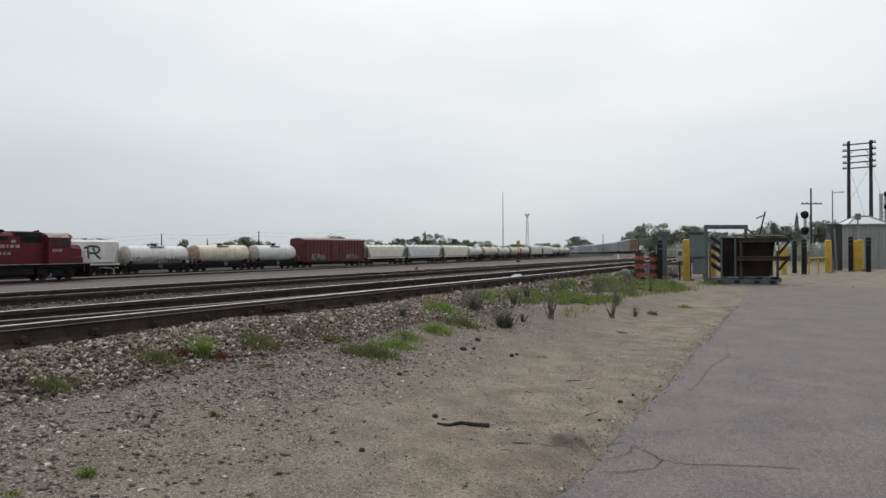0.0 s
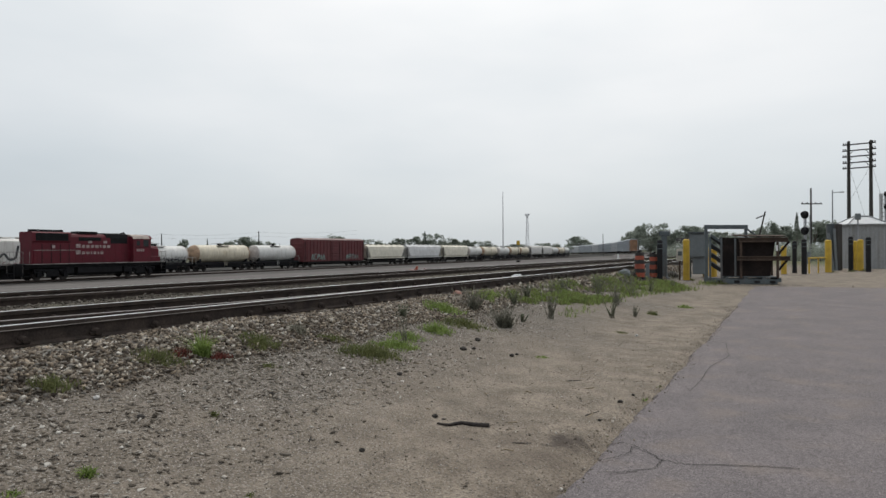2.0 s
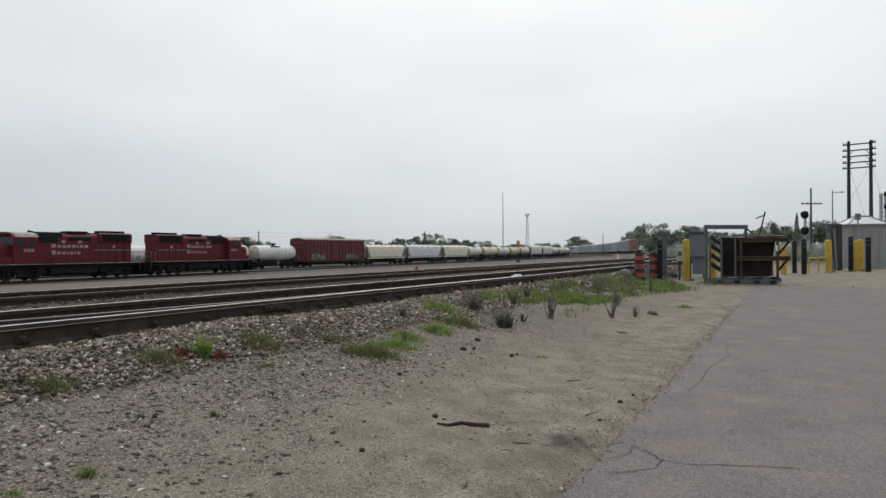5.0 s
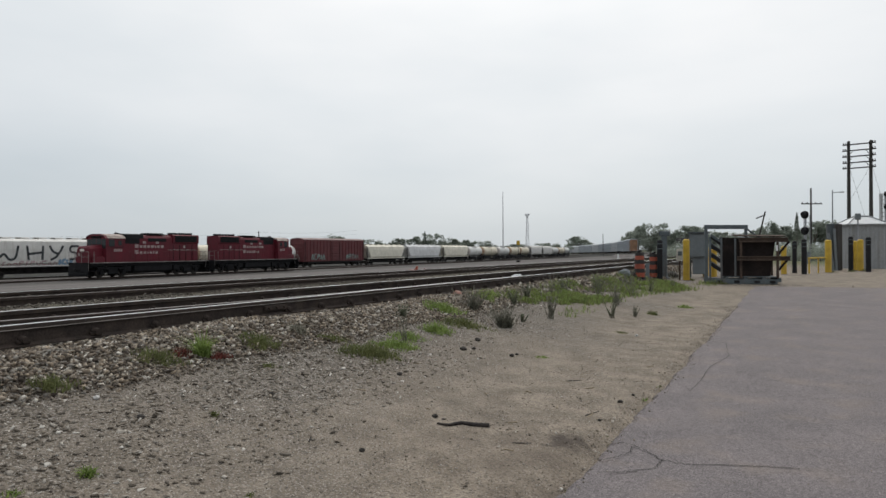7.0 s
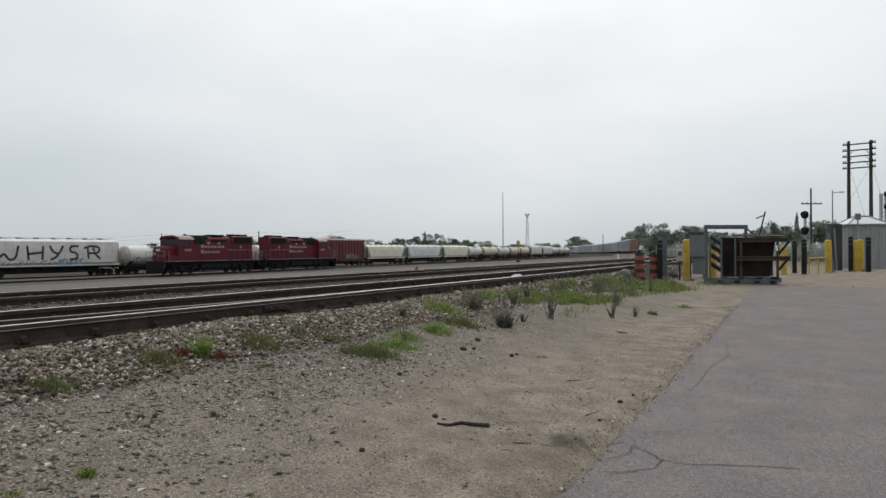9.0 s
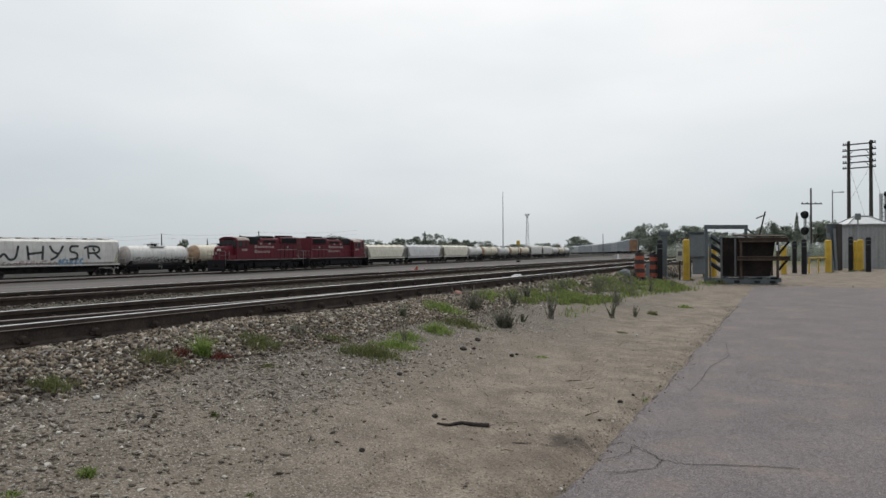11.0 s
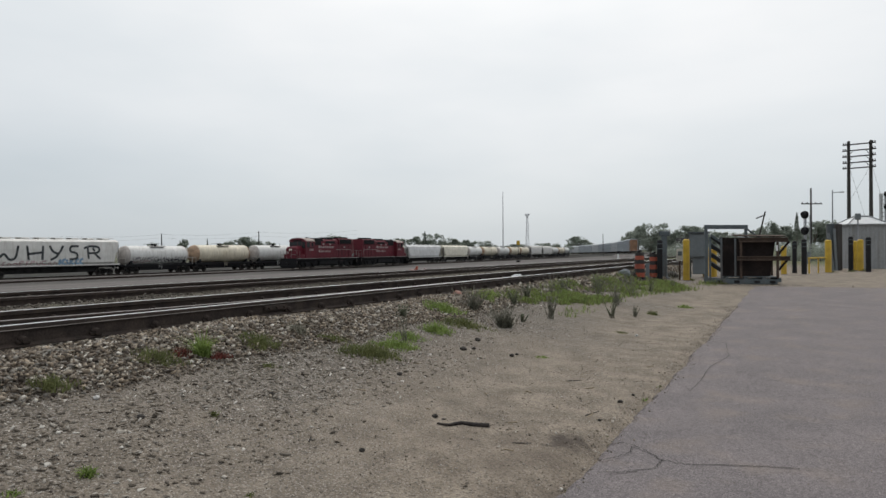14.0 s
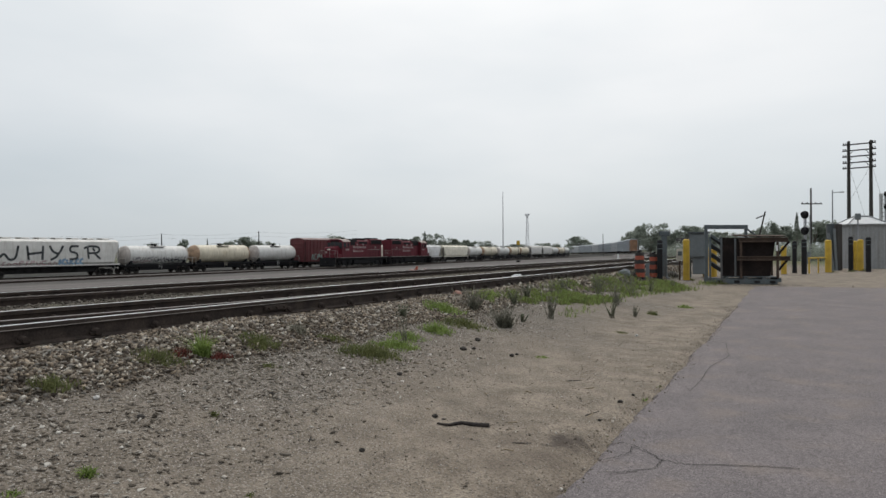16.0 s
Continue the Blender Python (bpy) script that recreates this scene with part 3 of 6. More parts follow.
def build_locomotive():
    lo = thing("locomotive", Matrix(), "dark red diesel locomotive with a low nose and black underframe", "locomotive", "coupled locomotives")
    # frame, walkway and tank
    bm = bmesh.new()
    box(bm, (0, 0, 1.36), (2.5, 16.7, 0.36), 0.03)
    box(bm, (0, 0, 1.56), (3.1, 16.9, 0.06), 0.01)
    part("underframe", bm, M_BLACK, lo)
    for s in (-1, 1):
        part("sill_stripe", single(box, (s * 1.555, 0, 1.56), (0.014, 16.5, 0.07)), M_STRIPE, lo, "grimy white sill stripe")
    bm = bmesh.new()
    prism(bm, [(-1.35, 1.16), (1.35, 1.16), (1.35, 0.62), (1.0, 0.36), (-1.0, 0.36), (-1.35, 0.62)], -2.6, 2.6)
    part("fuel_tank", bm, M_BLACK, lo)
    # black blocks added to fill the bright gaps between tank and bogies
    for y in (-3.4, 3.4):
        part("equipment_box", single(box, (0, y, 0.86), (2.5, 0.9, 0.6), 0.05), M_BLACK, lo)
    for s in (-1, 1):
        part("air_reservoir", single(rod, (s * 1.1, -2.4, 1.28), (s * 1.1, 2.4, 1.28), 0.17, n=12), M_BLACK, lo)
    # long hood
    bm = bmesh.new()
    pro = [(-0.88, 1.59), (-0.88, 4.06), (-0.74, 4.28), (-0.4, 4.38), (0.4, 4.38), (0.74, 4.28), (0.88, 4.06), (0.88, 1.59)]
    prism(bm, pro, -7.1, 3.95)
    part("long_hood", bm, M_RED, lo)
    bm = bmesh.new()
    prism(bm, [(-0.9, 3.5), (-1.0, 3.62), (-1.0, 4.38), (-0.86, 4.5), (0.86, 4.5), (1.0, 4.38), (1.0, 3.62), (0.9, 3.5)], -7.12, -3.1)
    part("radiator_housing", bm, M_RED, lo)
    for s in (-1, 1):
        bm = bmesh.new()
        for k in range(9):
            box(bm, (s * 1.02, -5.1, 3.7 + 0.08 * k), (0.02, 3.3, 0.055), turn=None)
        box(bm, (s * 1.0, -5.1, 4.02), (0.02, 3.4, 0.7))
        part("radiator_grille", bm, M_BLACK, lo)
        part("air_intake_grille", single(box, (s * 0.885, 2.6, 3.75), (0.03, 2.1, 0.62), 0.01), M_BLACK, lo)
        part("vent_grille", single(box, (s * 0.885, -0.9, 3.86), (0.03, 2.6, 0.36), 0.01), M_BLACK, lo)
        for k in range(9):
            part("hood_door", single(box, (s * 0.886, -3.0 + k * 0.78, 2.62), (0.022, 0.7, 1.9), 0.008), M_RED, lo)
        # plain bars of uneven width, the first of each row tall
        for widths, z0, z1 in (((0.5, 0.36, 0.38, 0.36, 0.4, 0.18, 0.36, 0.4), 3.0, 3.28), ((0.5, 0.36, 0.36, 0.18, 0.32, 0.18, 0.34), 2.38, 2.66)):
            at = 0.0
            for i, q in enumerate(widths):
                a = 2.2 - at if s < 0 else -2.5 + at
                b = a - q if s < 0 else a + q
                bar_row(lo, s * 0.902, [(a, b)], z0, z1 + (0.1 if i == 0 else 0.0), M_LETTER, label="faded pale bar")
                at += q + 0.15
        for k in (-0.9, 0.9):
            part("emblem", single(prism, [(s * 0.894, 3.46), (s * 0.906, 3.46), (s * 0.906, 3.7), (s * 0.894, 3.7)], k - 0.22, k + 0.22), M_LETTER, lo, "small pale emblem")
        part("door_placard", single(box, (s * 0.902, -4.9, 3.12), (0.012, 0.3, 0.3), 0.003), M_LETTER, lo, "small pale square placard")
        bar_row(lo, s * 1.508, [(4.35 + 0.27 * i, 4.55 + 0.27 * i) for i in range(4)], 2.62, 2.9, M_LETTER, "number_bar")
        part("side_line", single(box, (s * 0.9, -4.75, 2.78), (0.012, 4.4, 0.05)), M_STRIPE, lo, "thin pale line along the hood")
    for y in (-6.3, -5.1, -3.9):
        part("radiator_fan", single(rod, (0, y, 4.48), (0, y, 4.72), 0.55, 0.52, n=20), M_BLACK, lo)
    bm = bmesh.new()
    box(bm, (0, -0.9, 4.5), (1.3, 2.2, 0.24), 0.05)
    part("roof_hatch", bm, M_BLACK, lo)
    bm = bmesh.new()
    prism(bm, [(-0.89, 4.0), (-0.83, 4.4), (-0.5, 4.5), (0.5, 4.5), (0.83, 4.4), (0.89, 4.0)], 1.0, 3.7)
    part("blower_housing", bm, M_BLACK, lo)
    for y in (0.5, -2.6):
        part("exhaust_stack", single(rod, (0, y, 4.28), (0, y, 4.52), 0.2, 0.17, n=12), M_BLACK, lo)
    # cab
    bm = bmesh.new()
    prism(bm, [(-1.5, 1.59), (-1.5, 3.98), (-1.28, 4.22), (1.28, 4.22), (1.5, 3.98), (1.5, 1.59)], 3.95, 6.3)
    cab = part("cab", bm, M_RED, lo)
    bm = bmesh.new()
    prism(bm, [(-1.53, 3.97), (-1.3, 4.25), (-0.6, 4.42), (0.6, 4.42), (1.3, 4.25), (1.53, 3.97), (1.5, 3.95), (1.28, 4.19), (-1.28, 4.19), (-1.5, 3.95)], 3.9, 6.12)
    part("roof", bm, M_ROOF, cab, "sun-bleached pinkish grey cab roof")
    bm = bmesh.new()
    prism(bm, [(-1.53, 3.97), (-1.3, 4.25), (-0.6, 4.42), (0.6, 4.42), (1.3, 4.25), (1.53, 3.97), (1.5, 3.95), (1.28, 4.19), (-1.28, 4.19), (-1.5, 3.95)], 6.12, 6.44)
    part("visor", bm, M_RED, cab)
    for s in (-1, 1):
        part("window", single(box, (s * 1.502, 5.62, 3.5), (0.03, 0.72, 0.72), 0.01), M_GLASS, cab)
        part("window", single(box, (s * 1.502, 4.6, 3.5), (0.03, 0.42, 0.5), 0.01), M_GLASS, cab)
        part("window_trim", single(box, (s * 1.5, 5.0, 3.07), (0.06, 1.7, 0.05), 0.01), M_BLACK, cab)
        part("window", single(box, (s * 1.12, 6.302, 3.42), (0.62, 0.03, 0.95), 0.01), M_GLASS, cab)
        part("window", single(box, (s * 0.4, 6.302, 3.66), (0.74, 0.03, 0.62), 0.01), M_GLASS, cab)
    part("number_board", single(box, (0, 6.34, 4.14), (1.5, 0.12, 0.22), 0.02), M_BLACK, cab)
    # nose with headlights
    bm = bmesh.new()
    loft(bm, [[(-0.95, 6.28, 1.59), (0.95, 6.28, 1.59), (0.95, 6.28, 3.0), (0.75, 6.28, 3.28), (-0.75, 6.28, 3.28), (-0.95, 6.28, 3.0)],
              [(-0.95, 7.8, 1.59), (0.95, 7.8, 1.59), (0.95, 7.8, 2.9), (0.75, 7.8, 3.16), (-0.75, 7.8, 3.16), (-0.95, 7.8, 2.9)],
              [(-0.85, 7.95, 1.59), (0.85, 7.95, 1.59), (0.85, 7.95, 2.8), (0.66, 7.95, 3.02), (-0.66, 7.95, 3.02), (-0.85, 7.95, 2.8)]])
    part("nose", bm, M_RED, lo)
    for x in (-0.17, 0.17):
        part("headlight", single(rod, (x, 7.9, 2.78), (x, 8.02, 2.78), 0.13, n=14), M_LAMP, lo, "pale headlight")
    part("door_window", single(box, (0.5, 7.96, 2.35), (0.3, 0.02, 0.3)), M_LETTER, lo)
    # pilots, steps, rails at both ends
    for s in (-1, 1):
        bm = bmesh.new()
        box(bm, (0, s * 8.42, 1.0), (3.0, 0.06, 1.1), 0.02)
        box(bm, (0, s * 8.5, 0.36), (2.8, 0.1, 0.34), 0.03, turn=(s * -14, 0, 0))
        part("pilot", bm, M_BLACK, lo)
        for x in (-1.3, 1.3):
            bm = bmesh.new()
            for k in range(4):
                box(bm, (x, s * 8.05, 0.42 + 0.34 * k), (0.46, 0.62, 0.035), 0.006)
            box(bm, (x + 0.22 * (1 if x > 0 else -1), s * 7.76, 0.95), (0.03, 0.04, 1.2))
            box(bm, (x + 0.22 * (1 if x > 0 else -1), s * 8.36, 0.95), (0.03, 0.04, 1.2))
            part("steps", bm, M_BLACK, lo)
            bm = bmesh.new()
            xo = 1.5 if x > 0 else -1.5
            for yy in (7.74, 8.38):
                rod(bm, (xo, s * yy, 0.8), (xo, s * yy, 2.62), 0.02, n=6)
            rod(bm, (xo, s * 8.38, 2.62), (xo * 0.3, s * 8.4, 2.62), 0.02, n=6)
            rod(bm, (xo * 0.3, s * 8.4, 2.62), (xo * 0.3, s * 8.4, 1.6), 0.02, n=6)
            rod(bm, (xo, s * 8.38, 2.1), (xo * 0.3, s * 8.4, 2.1), 0.016, n=6)
            part("grab_rail", bm, M_STRIPE, lo, "pale painted step rails")
        coupler(lo, s * 8.3, s)
    for s in (-1, 1):
        # louvred cabinet doors at the front of the hood, battery boxes beside the nose
        part("battery_box", single(box, (s * 1.2, 7.0, 1.85), (0.5, 1.3, 0.52), 0.03), M_RED, lo)
        part("sand_box", single(box, (s * 0.9, -6.6, 2.2), (0.1, 0.7, 1.1), 0.02), M_RED, lo)
        for k in range(4):
            part("louvre", single(box, (s * 0.895, -6.1 + k * 0.95, 2.5), (0.03, 0.06, 1.7), 0.006), M_BLACK, lo)
    for s in (-1, 1):
        bm = bmesh.new()
        y0, y1 = -7.0, 3.8
        k = 0
        while y0 + k * 1.6 <= y1 + 0.01:
            rod(bm, (s * 1.5, y0 + k * 1.6, 1.58), (s * 1.5, y0 + k * 1.6, 2.6), 0.018, n=6)
            k += 1
        rod(bm, (s * 1.5, y0, 2.6), (s * 1.5, y1, 2.6), 0.018, n=6)
        part("handrail", bm, M_RED, lo)
    # bogies
    for y in (-5.18, 5.18):
        bm = bmesh.new()
        for s in (-1, 1):
            x = s * 1.08
            box(bm, (x, y, 0.98), (0.2, 3.9, 0.24), 0.05)
            for e in (-1.37, 1.37):
                box(bm, (x, y + e, 0.56), (0.26, 0.46, 0.5), 0.05)
                box(bm, (x, y + e - 0.42, 0.78), (0.2, 0.2, 0.4), 0.04)
                box(bm, (x, y + e + 0.42, 0.78), (0.2, 0.2, 0.4), 0.04)
            box(bm, (x, y, 0.62), (0.2, 1.3, 0.62), 0.08)
            rod(bm, (x + s * 0.12, y - 0.62, 0.9), (x + s * 0.12, y - 0.95, 0.9), 0.12, n=10)
            rod(bm, (x + s * 0.12, y + 0.62, 0.9), (x + s * 0.12, y + 0.95, 0.9), 0.12, n=10)
        box(bm, (0, y, 0.95), (2.1, 0.6, 0.3), 0.05)
        part("bogie", bm, M_BLACK, lo)
        for e in (-1.37, 1.37):
            wheelset(lo, y + e, 0.508)
    part("horn", single(rod, (0.3, 3.2, 4.5), (0.3, 3.75, 4.56), 0.05, 0.1, n=8), M_BLACK, lo)
    # hood and cab stand slightly tall
    for o in lo.children_recursive:
        if not o.name.startswith("wheelset"):
            for v in o.data.vertices:
                v.co.z *= 1.0 + 0.045 * smooth01(v.co.z, 1.4, 2.2)
    return lo


def hopper_car(m, L, H, paint, label, group="parked freight cars", slope=1.25):
    c = thing("covered_hopper_car", m, label, "railway car", group)
    h = L / 2 - 0.55
    bm = bmesh.new()
    # body with sloping ends, bulged sides
    rings = []
    for y, zb, k in ((-h, H - 0.75, 0.93), (-h + 0.1, H - 0.95, 1), (-h + slope, 1.35, 1), (h - slope, 1.35, 1), (h - 0.1, H - 0.95, 1), (h, H - 0.75, 0.93)):
        w = 1.56 * k
        rings.append([(-w * 0.8, y, zb), (w * 0.8, y, zb), (w * 0.98, y, min(zb + 0.35, H - 0.6)), (w, y, min((zb + H) / 2 + 0.3, H - 0.55)), (w * 0.95, y, H - 0.5), (w * 0.6, y, H - 0.2), (-w * 0.6, y, H - 0.2), (-w * 0.95, y, H - 0.5), (-w, y, min((zb + H) / 2 + 0.3, H - 0.55)), (-w * 0.98, y, min(zb + 0.35, H - 0.6))])
    loft(bm, rings)
    part("body", bm, paint, c)
    # outlet hoppers
    n = 3 if L < 17 else 4
    for k in range(n):
        y = (k - (n - 1) / 2) * (2 * h - 5.0) / n
        bm = bmesh.new()
        ww = (2 * h - 5.2) / n / 2
        loft(bm, [[(-1.2, y - ww, 1.45), (1.2, y - ww, 1.45), (1.2, y + ww, 1.45), (-1.2, y + ww, 1.45)], [(-0.35, y - 0.3, 0.45), (0.35, y - 0.3, 0.45), (0.35, y + 0.3, 0.45), (-0.35, y + 0.3, 0.45)]])
        part("outlet", bm, M_GRIME, c)
    bm = bmesh.new()
    box(bm, (0, 0, 1.14), (0.6, 2 * h, 0.34), 0.02)
    for s in (-1, 1):
        box(bm, (s * 1.5, 0, 1.28), (0.1, 2 * h, 0.26), 0.01)
        box(bm, (0, s * (h - 0.06), 1.2), (2.9, 0.14, 0.35), 0.01)
    # solid block added to stand for the shade under the car
    box(bm, (0, 0, 0.78), (1.5, 2 * h - 4.8, 0.66), 0.05)
    part("sill", bm, M_GRIME, c)
    for s in (-1, 1):
        part("side_sill", single(box, (s * 1.56, 0, 1.36), (0.05, 2 * h + 0.1, 0.16), 0.01), paint, c)
    # end frame and bracing posts
    for s in (-1, 1):
        for x in (-1.4, 1.4):
            part("end_post", single(rod, (x, s * (h - 0.1), 1.2), (x, s * (h - 0.1), H - 0.75), 0.06, n=6), M_GRIME, c)
            part("end_brace", single(rod, (x * 0.75, s * (h - 0.6), 1.3), (x * 0.75, s * (h - 0.06), H - 1.0), 0.05, n=6), M_GRIME, c)
        ladder(c, 1.46, s * (h - 0.4), 0.7, H - 0.4, M_WHITE)
    bm = bmesh.new()
    box(bm, (0, 0, H - 0.02), (0.9, 2 * h, 0.05), 0.008)
    part("running_board", bm, M_GRIME if paint is not M_HOPW else paint, c)
    hatch = None
    y = -h + 1.3
    while y < h - 0.8:
        if hatch is None:
            hatch = part("roof_hatch", single(box, (0, 0, H - 0.1), (1.3, 1.0, 0.16), 0.04), paint, c)
            hatch.matrix_basis = pose(0, y, 0)
        else:
            share("roof_hatch", hatch, c, pose(0, y, 0))
        y += 2.1
    freight_truck(c, -h + 1.7), freight_truck(c, h - 1.7)
    coupler(c, h, 1), coupler(c, -h, -1)
    return c


def tank_car(m, L, paint, label, top=3.75, group="parked freight cars"):
    c = thing("tank_car", m, label, "railway car", group)
    r = 1.32
    zc = top - r
    h = L / 2 - 0.42
    rings = []
    for y, k in ((-h, 0.05), (-h + 0.07, 0.45), (-h + 0.22, 0.75), (-h + 0.45, 0.93), (-h + 0.75, 1), (0, 1.0), (h - 0.75, 1), (h - 0.45, 0.93), (h - 0.22, 0.75), (h - 0.07, 0.45), (h, 0.05)):
        rings.append(ring(r * k, r * k, zc, y, sq=1.0))
    bm = bmesh.new()
    loft(bm, rings)
    for f in bm.faces:
        if abs(f.calc_center_median().y) > h - 0.75:
            f.material_index = 1
    part("tank", bm, (paint, M_TANKE if paint is M_TANKC else M_TANKD), c, smooth=True)
    band = None
    for y in (-h * 0.45, h * 0.45, -h + 0.95, h - 0.95):
        if band is None:
            band = part("band", single(rod, (0, -0.03, zc), (0, 0.03, zc), r + 0.012, n=28), paint, c)
            band.matrix_basis = pose(0, y, 0)
        else:
            share("band", band, c, pose(0, y, 0))
    bm = bmesh.new()
    rod(bm, (0, 0, zc + r - 0.05), (0, 0, zc + r + 0.2), 0.36, n=16)
    rod(bm, (0, 0, zc + r + 0.2), (0, 0, zc + r + 0.25), 0.39, n=16)
    part("dome", bm, M_GRIME, c)
    bm = bmesh.new()
    for s in (-1, 1):
        rod(bm, (s * 0.85, -1.0, zc + r + 0.25), (s * 0.85, 1.0, zc + r + 0.25), 0.018, n=6)
        box(bm, (s * 0.75, 0, zc + r - 0.12), (0.45, 2.4, 0.05))
        for y in (-1.0, 1.0):
            rod(bm, (s * 0.85, y, zc + r - 0.15), (s * 0.85, y, zc + r + 0.25), 0.015, n=6)
    part("platform", bm, M_GRIME, c)
    bm = bmesh.new()
    box(bm, (0, 0, 1.0), (0.5, L - 1.2, 0.34), 0.02)
    for s in (-1, 1):
        box(bm, (0, s * (h + 0.1), 1.02), (2.9, 0.2, 0.26), 0.02)
        box(bm, (0, s * (h - 1.0), 1.35), (2.2, 0.4, 0.9), 0.05)
        box(bm, (s * 1.3, 0, 1.12), (0.08, 2 * h, 0.34), 0.01)
        # made-up blocks that black out the shaded gap between the bogies
        box(bm, (s * 0.85, 0, 0.72), (0.5, h * 1.15, 0.56), 0.06)
    part("underframe", bm, M_BLACK, c)
    for s in (-1, 1):
        bm = bmesh.new()
        rod(bm, (-1.4, s * (h + 0.15), 1.15), (-1.4, s * (h + 0.15), 2.1), 0.025, n=6)
        rod(bm, (1.4, s * (h + 0.15), 1.15), (1.4, s * (h + 0.15), 2.1), 0.025, n=6)
        rod(bm, (-1.4, s * (h + 0.15), 2.1), (1.4, s * (h + 0.15), 2.1), 0.025, n=6)
        part("end_rail", bm, M_WHITE, c)
        freight_truck(c, s * (h - 1.1))
        coupler(c, s * (L / 2 - 0.55), s)
    ladder(c, 1.36, 0, 0.7, zc + r * 0.5, paint)
    return c


def box_car(m, L, label):
    c = thing("box_car", m, label, "railway car", "parked freight cars")
    h = L / 2 - 0.6
    bm = bmesh.new()
    prism(bm, [(-1.5, 1.0), (-1.5, 4.68), (-0.9, 4.84), (0, 4.92), (0.9, 4.84), (1.5, 4.68), (1.5, 1.0)], -h, h)
    part("body", bm, M_BOX, c)
    for s in (-1, 1):
        post = None
        y = -h + 0.15
        while y <= h - 0.1:
            if abs(y) > 1.75:
                if post is None:
                    post = part("side_post", single(box, (0, 0, 2.86), (0.09, 0.14, 3.46), 0.02), M_BOX, c)
                    post.matrix_basis = pose(s * 1.53, y, 0)
                else:
                    share("side_post", post, c, pose(s * 1.53, y, 0))
            y += 0.98
        bm = bmesh.new()
        for k in range(6):
            box(bm, (s * 1.56, 0, 1.35 + 0.6 * k), (0.08, 3.1, 0.5), 0.03)
        door = part("door", bm, M_BOX, c)
        for yy in (-1.2, 1.2):
            part("lock_bar", single(rod, (s * 1.63, yy, 1.1), (s * 1.63, yy, 4.3), 0.025, n=6), M_GRIME, door)
    bm = bmesh.new()
    box(bm, (0, 0, 0.9), (0.6, 2 * h, 0.3), 0.02)
    for s in (-1, 1):
        box(bm, (s * 1.46, 0, 0.9), (0.08, 2 * h - 2.5, 0.3), 0.01)
        # block added each side to darken the open, shaded space below the floor
        box(bm, (s * 0.8, 0, 0.7), (0.6, 2 * h - 8.5, 0.6), 0.06)
    part("sill", bm, M_GRIME, c)
    for s in (-1, 1):
        for k in range(5):
            part("end_rib", single(box, (0, s * (h + 0.03), 1.4 + 0.65 * k), (2.8, 0.1, 0.2), 0.04), M_BOX, c)
        ladder(c, 1.6, s * (h - 0.35), 0.7, 4.3, M_GRIME)
        freight_truck(c, s * (h - 2.0))
        coupler(c, s * h, s)
    part("roof", single(prism, [(-1.54, 4.66), (-0.92, 4.86), (0, 4.95), (0.92, 4.86), (1.54, 4.66), (1.54, 4.7), (0.92, 4.91), (0, 5.0), (-0.92, 4.91), (-1.54, 4.7)], -h - 0.04, h + 0.04), M_BOXROOF, c, "faded pinkish red roof")
    tag_row(c, lambda z: 1.587, -7.3, -3.2, 1.25, 2.5, 5, 0.15, M_TAGG, 21, "pale green sprayed tag")
    tag_row(c, lambda z: 1.587, 3.4, 7.6, 1.25, 2.3, 5, 0.14, M_TAGG, 22, "pale green sprayed tag")
    # a tall car: body and roof stand higher over the sill
    raised = set()
    for o in c.children_recursive:
        if o.name.split(".")[0] in ("body", "side_post", "door", "lock_bar", "end_rib", "ladder", "roof") and o.data.name not in raised:
            raised.add(o.data.name)
            for v in o.data.vertices:
                v.co.z += 0.09 * max(0.0, v.co.z - 1.0)
    return c


def stroke(parent, xf, pts, w, material, label=""):
    """One painted line, a thin unbroken ribbon over points (y, z) on a side whose face is at x = xf(z)."""
    fine = []
    for (ya, za), (yb, zb) in zip(pts, pts[1:]):
        n = max(2, int(math.hypot(yb - ya, zb - za) / 0.18))
        fine += [(ya + (yb - ya) * k / n, za + (zb - za) * k / n) for k in range(n)]
    fine.append(pts[-1])
    # rounded corners
    for _ in range(2):
        fine = [fine[0]] + [((a[0] + 2 * b[0] + c[0]) / 4, (a[1] + 2 * b[1] + c[1]) / 4) for a, b, c in zip(fine, fine[1:], fine[2:])] + [fine[-1]]
    bm = bmesh.new()
    rings = []
    for i, (y, z) in enumerate(fine):
        a, b = fine[max(0, i - 1)], fine[min(len(fine) - 1, i + 1)]
        d = math.hypot(b[0] - a[0], b[1] - a[1]) or 1.0
        ny, nz = -(b[1] - a[1]) / d * w / 2, (b[0] - a[0]) / d * w / 2
        rings.append([(xf(z + nz), y + ny, z + nz), (xf(z - nz), y - ny, z - nz), (xf(z - nz) + 0.008, y - ny, z - nz), (xf(z + nz) + 0.008, y + ny, z + nz)])
    loft(bm, rings)
    return part("graffiti", bm, material, parent, label)


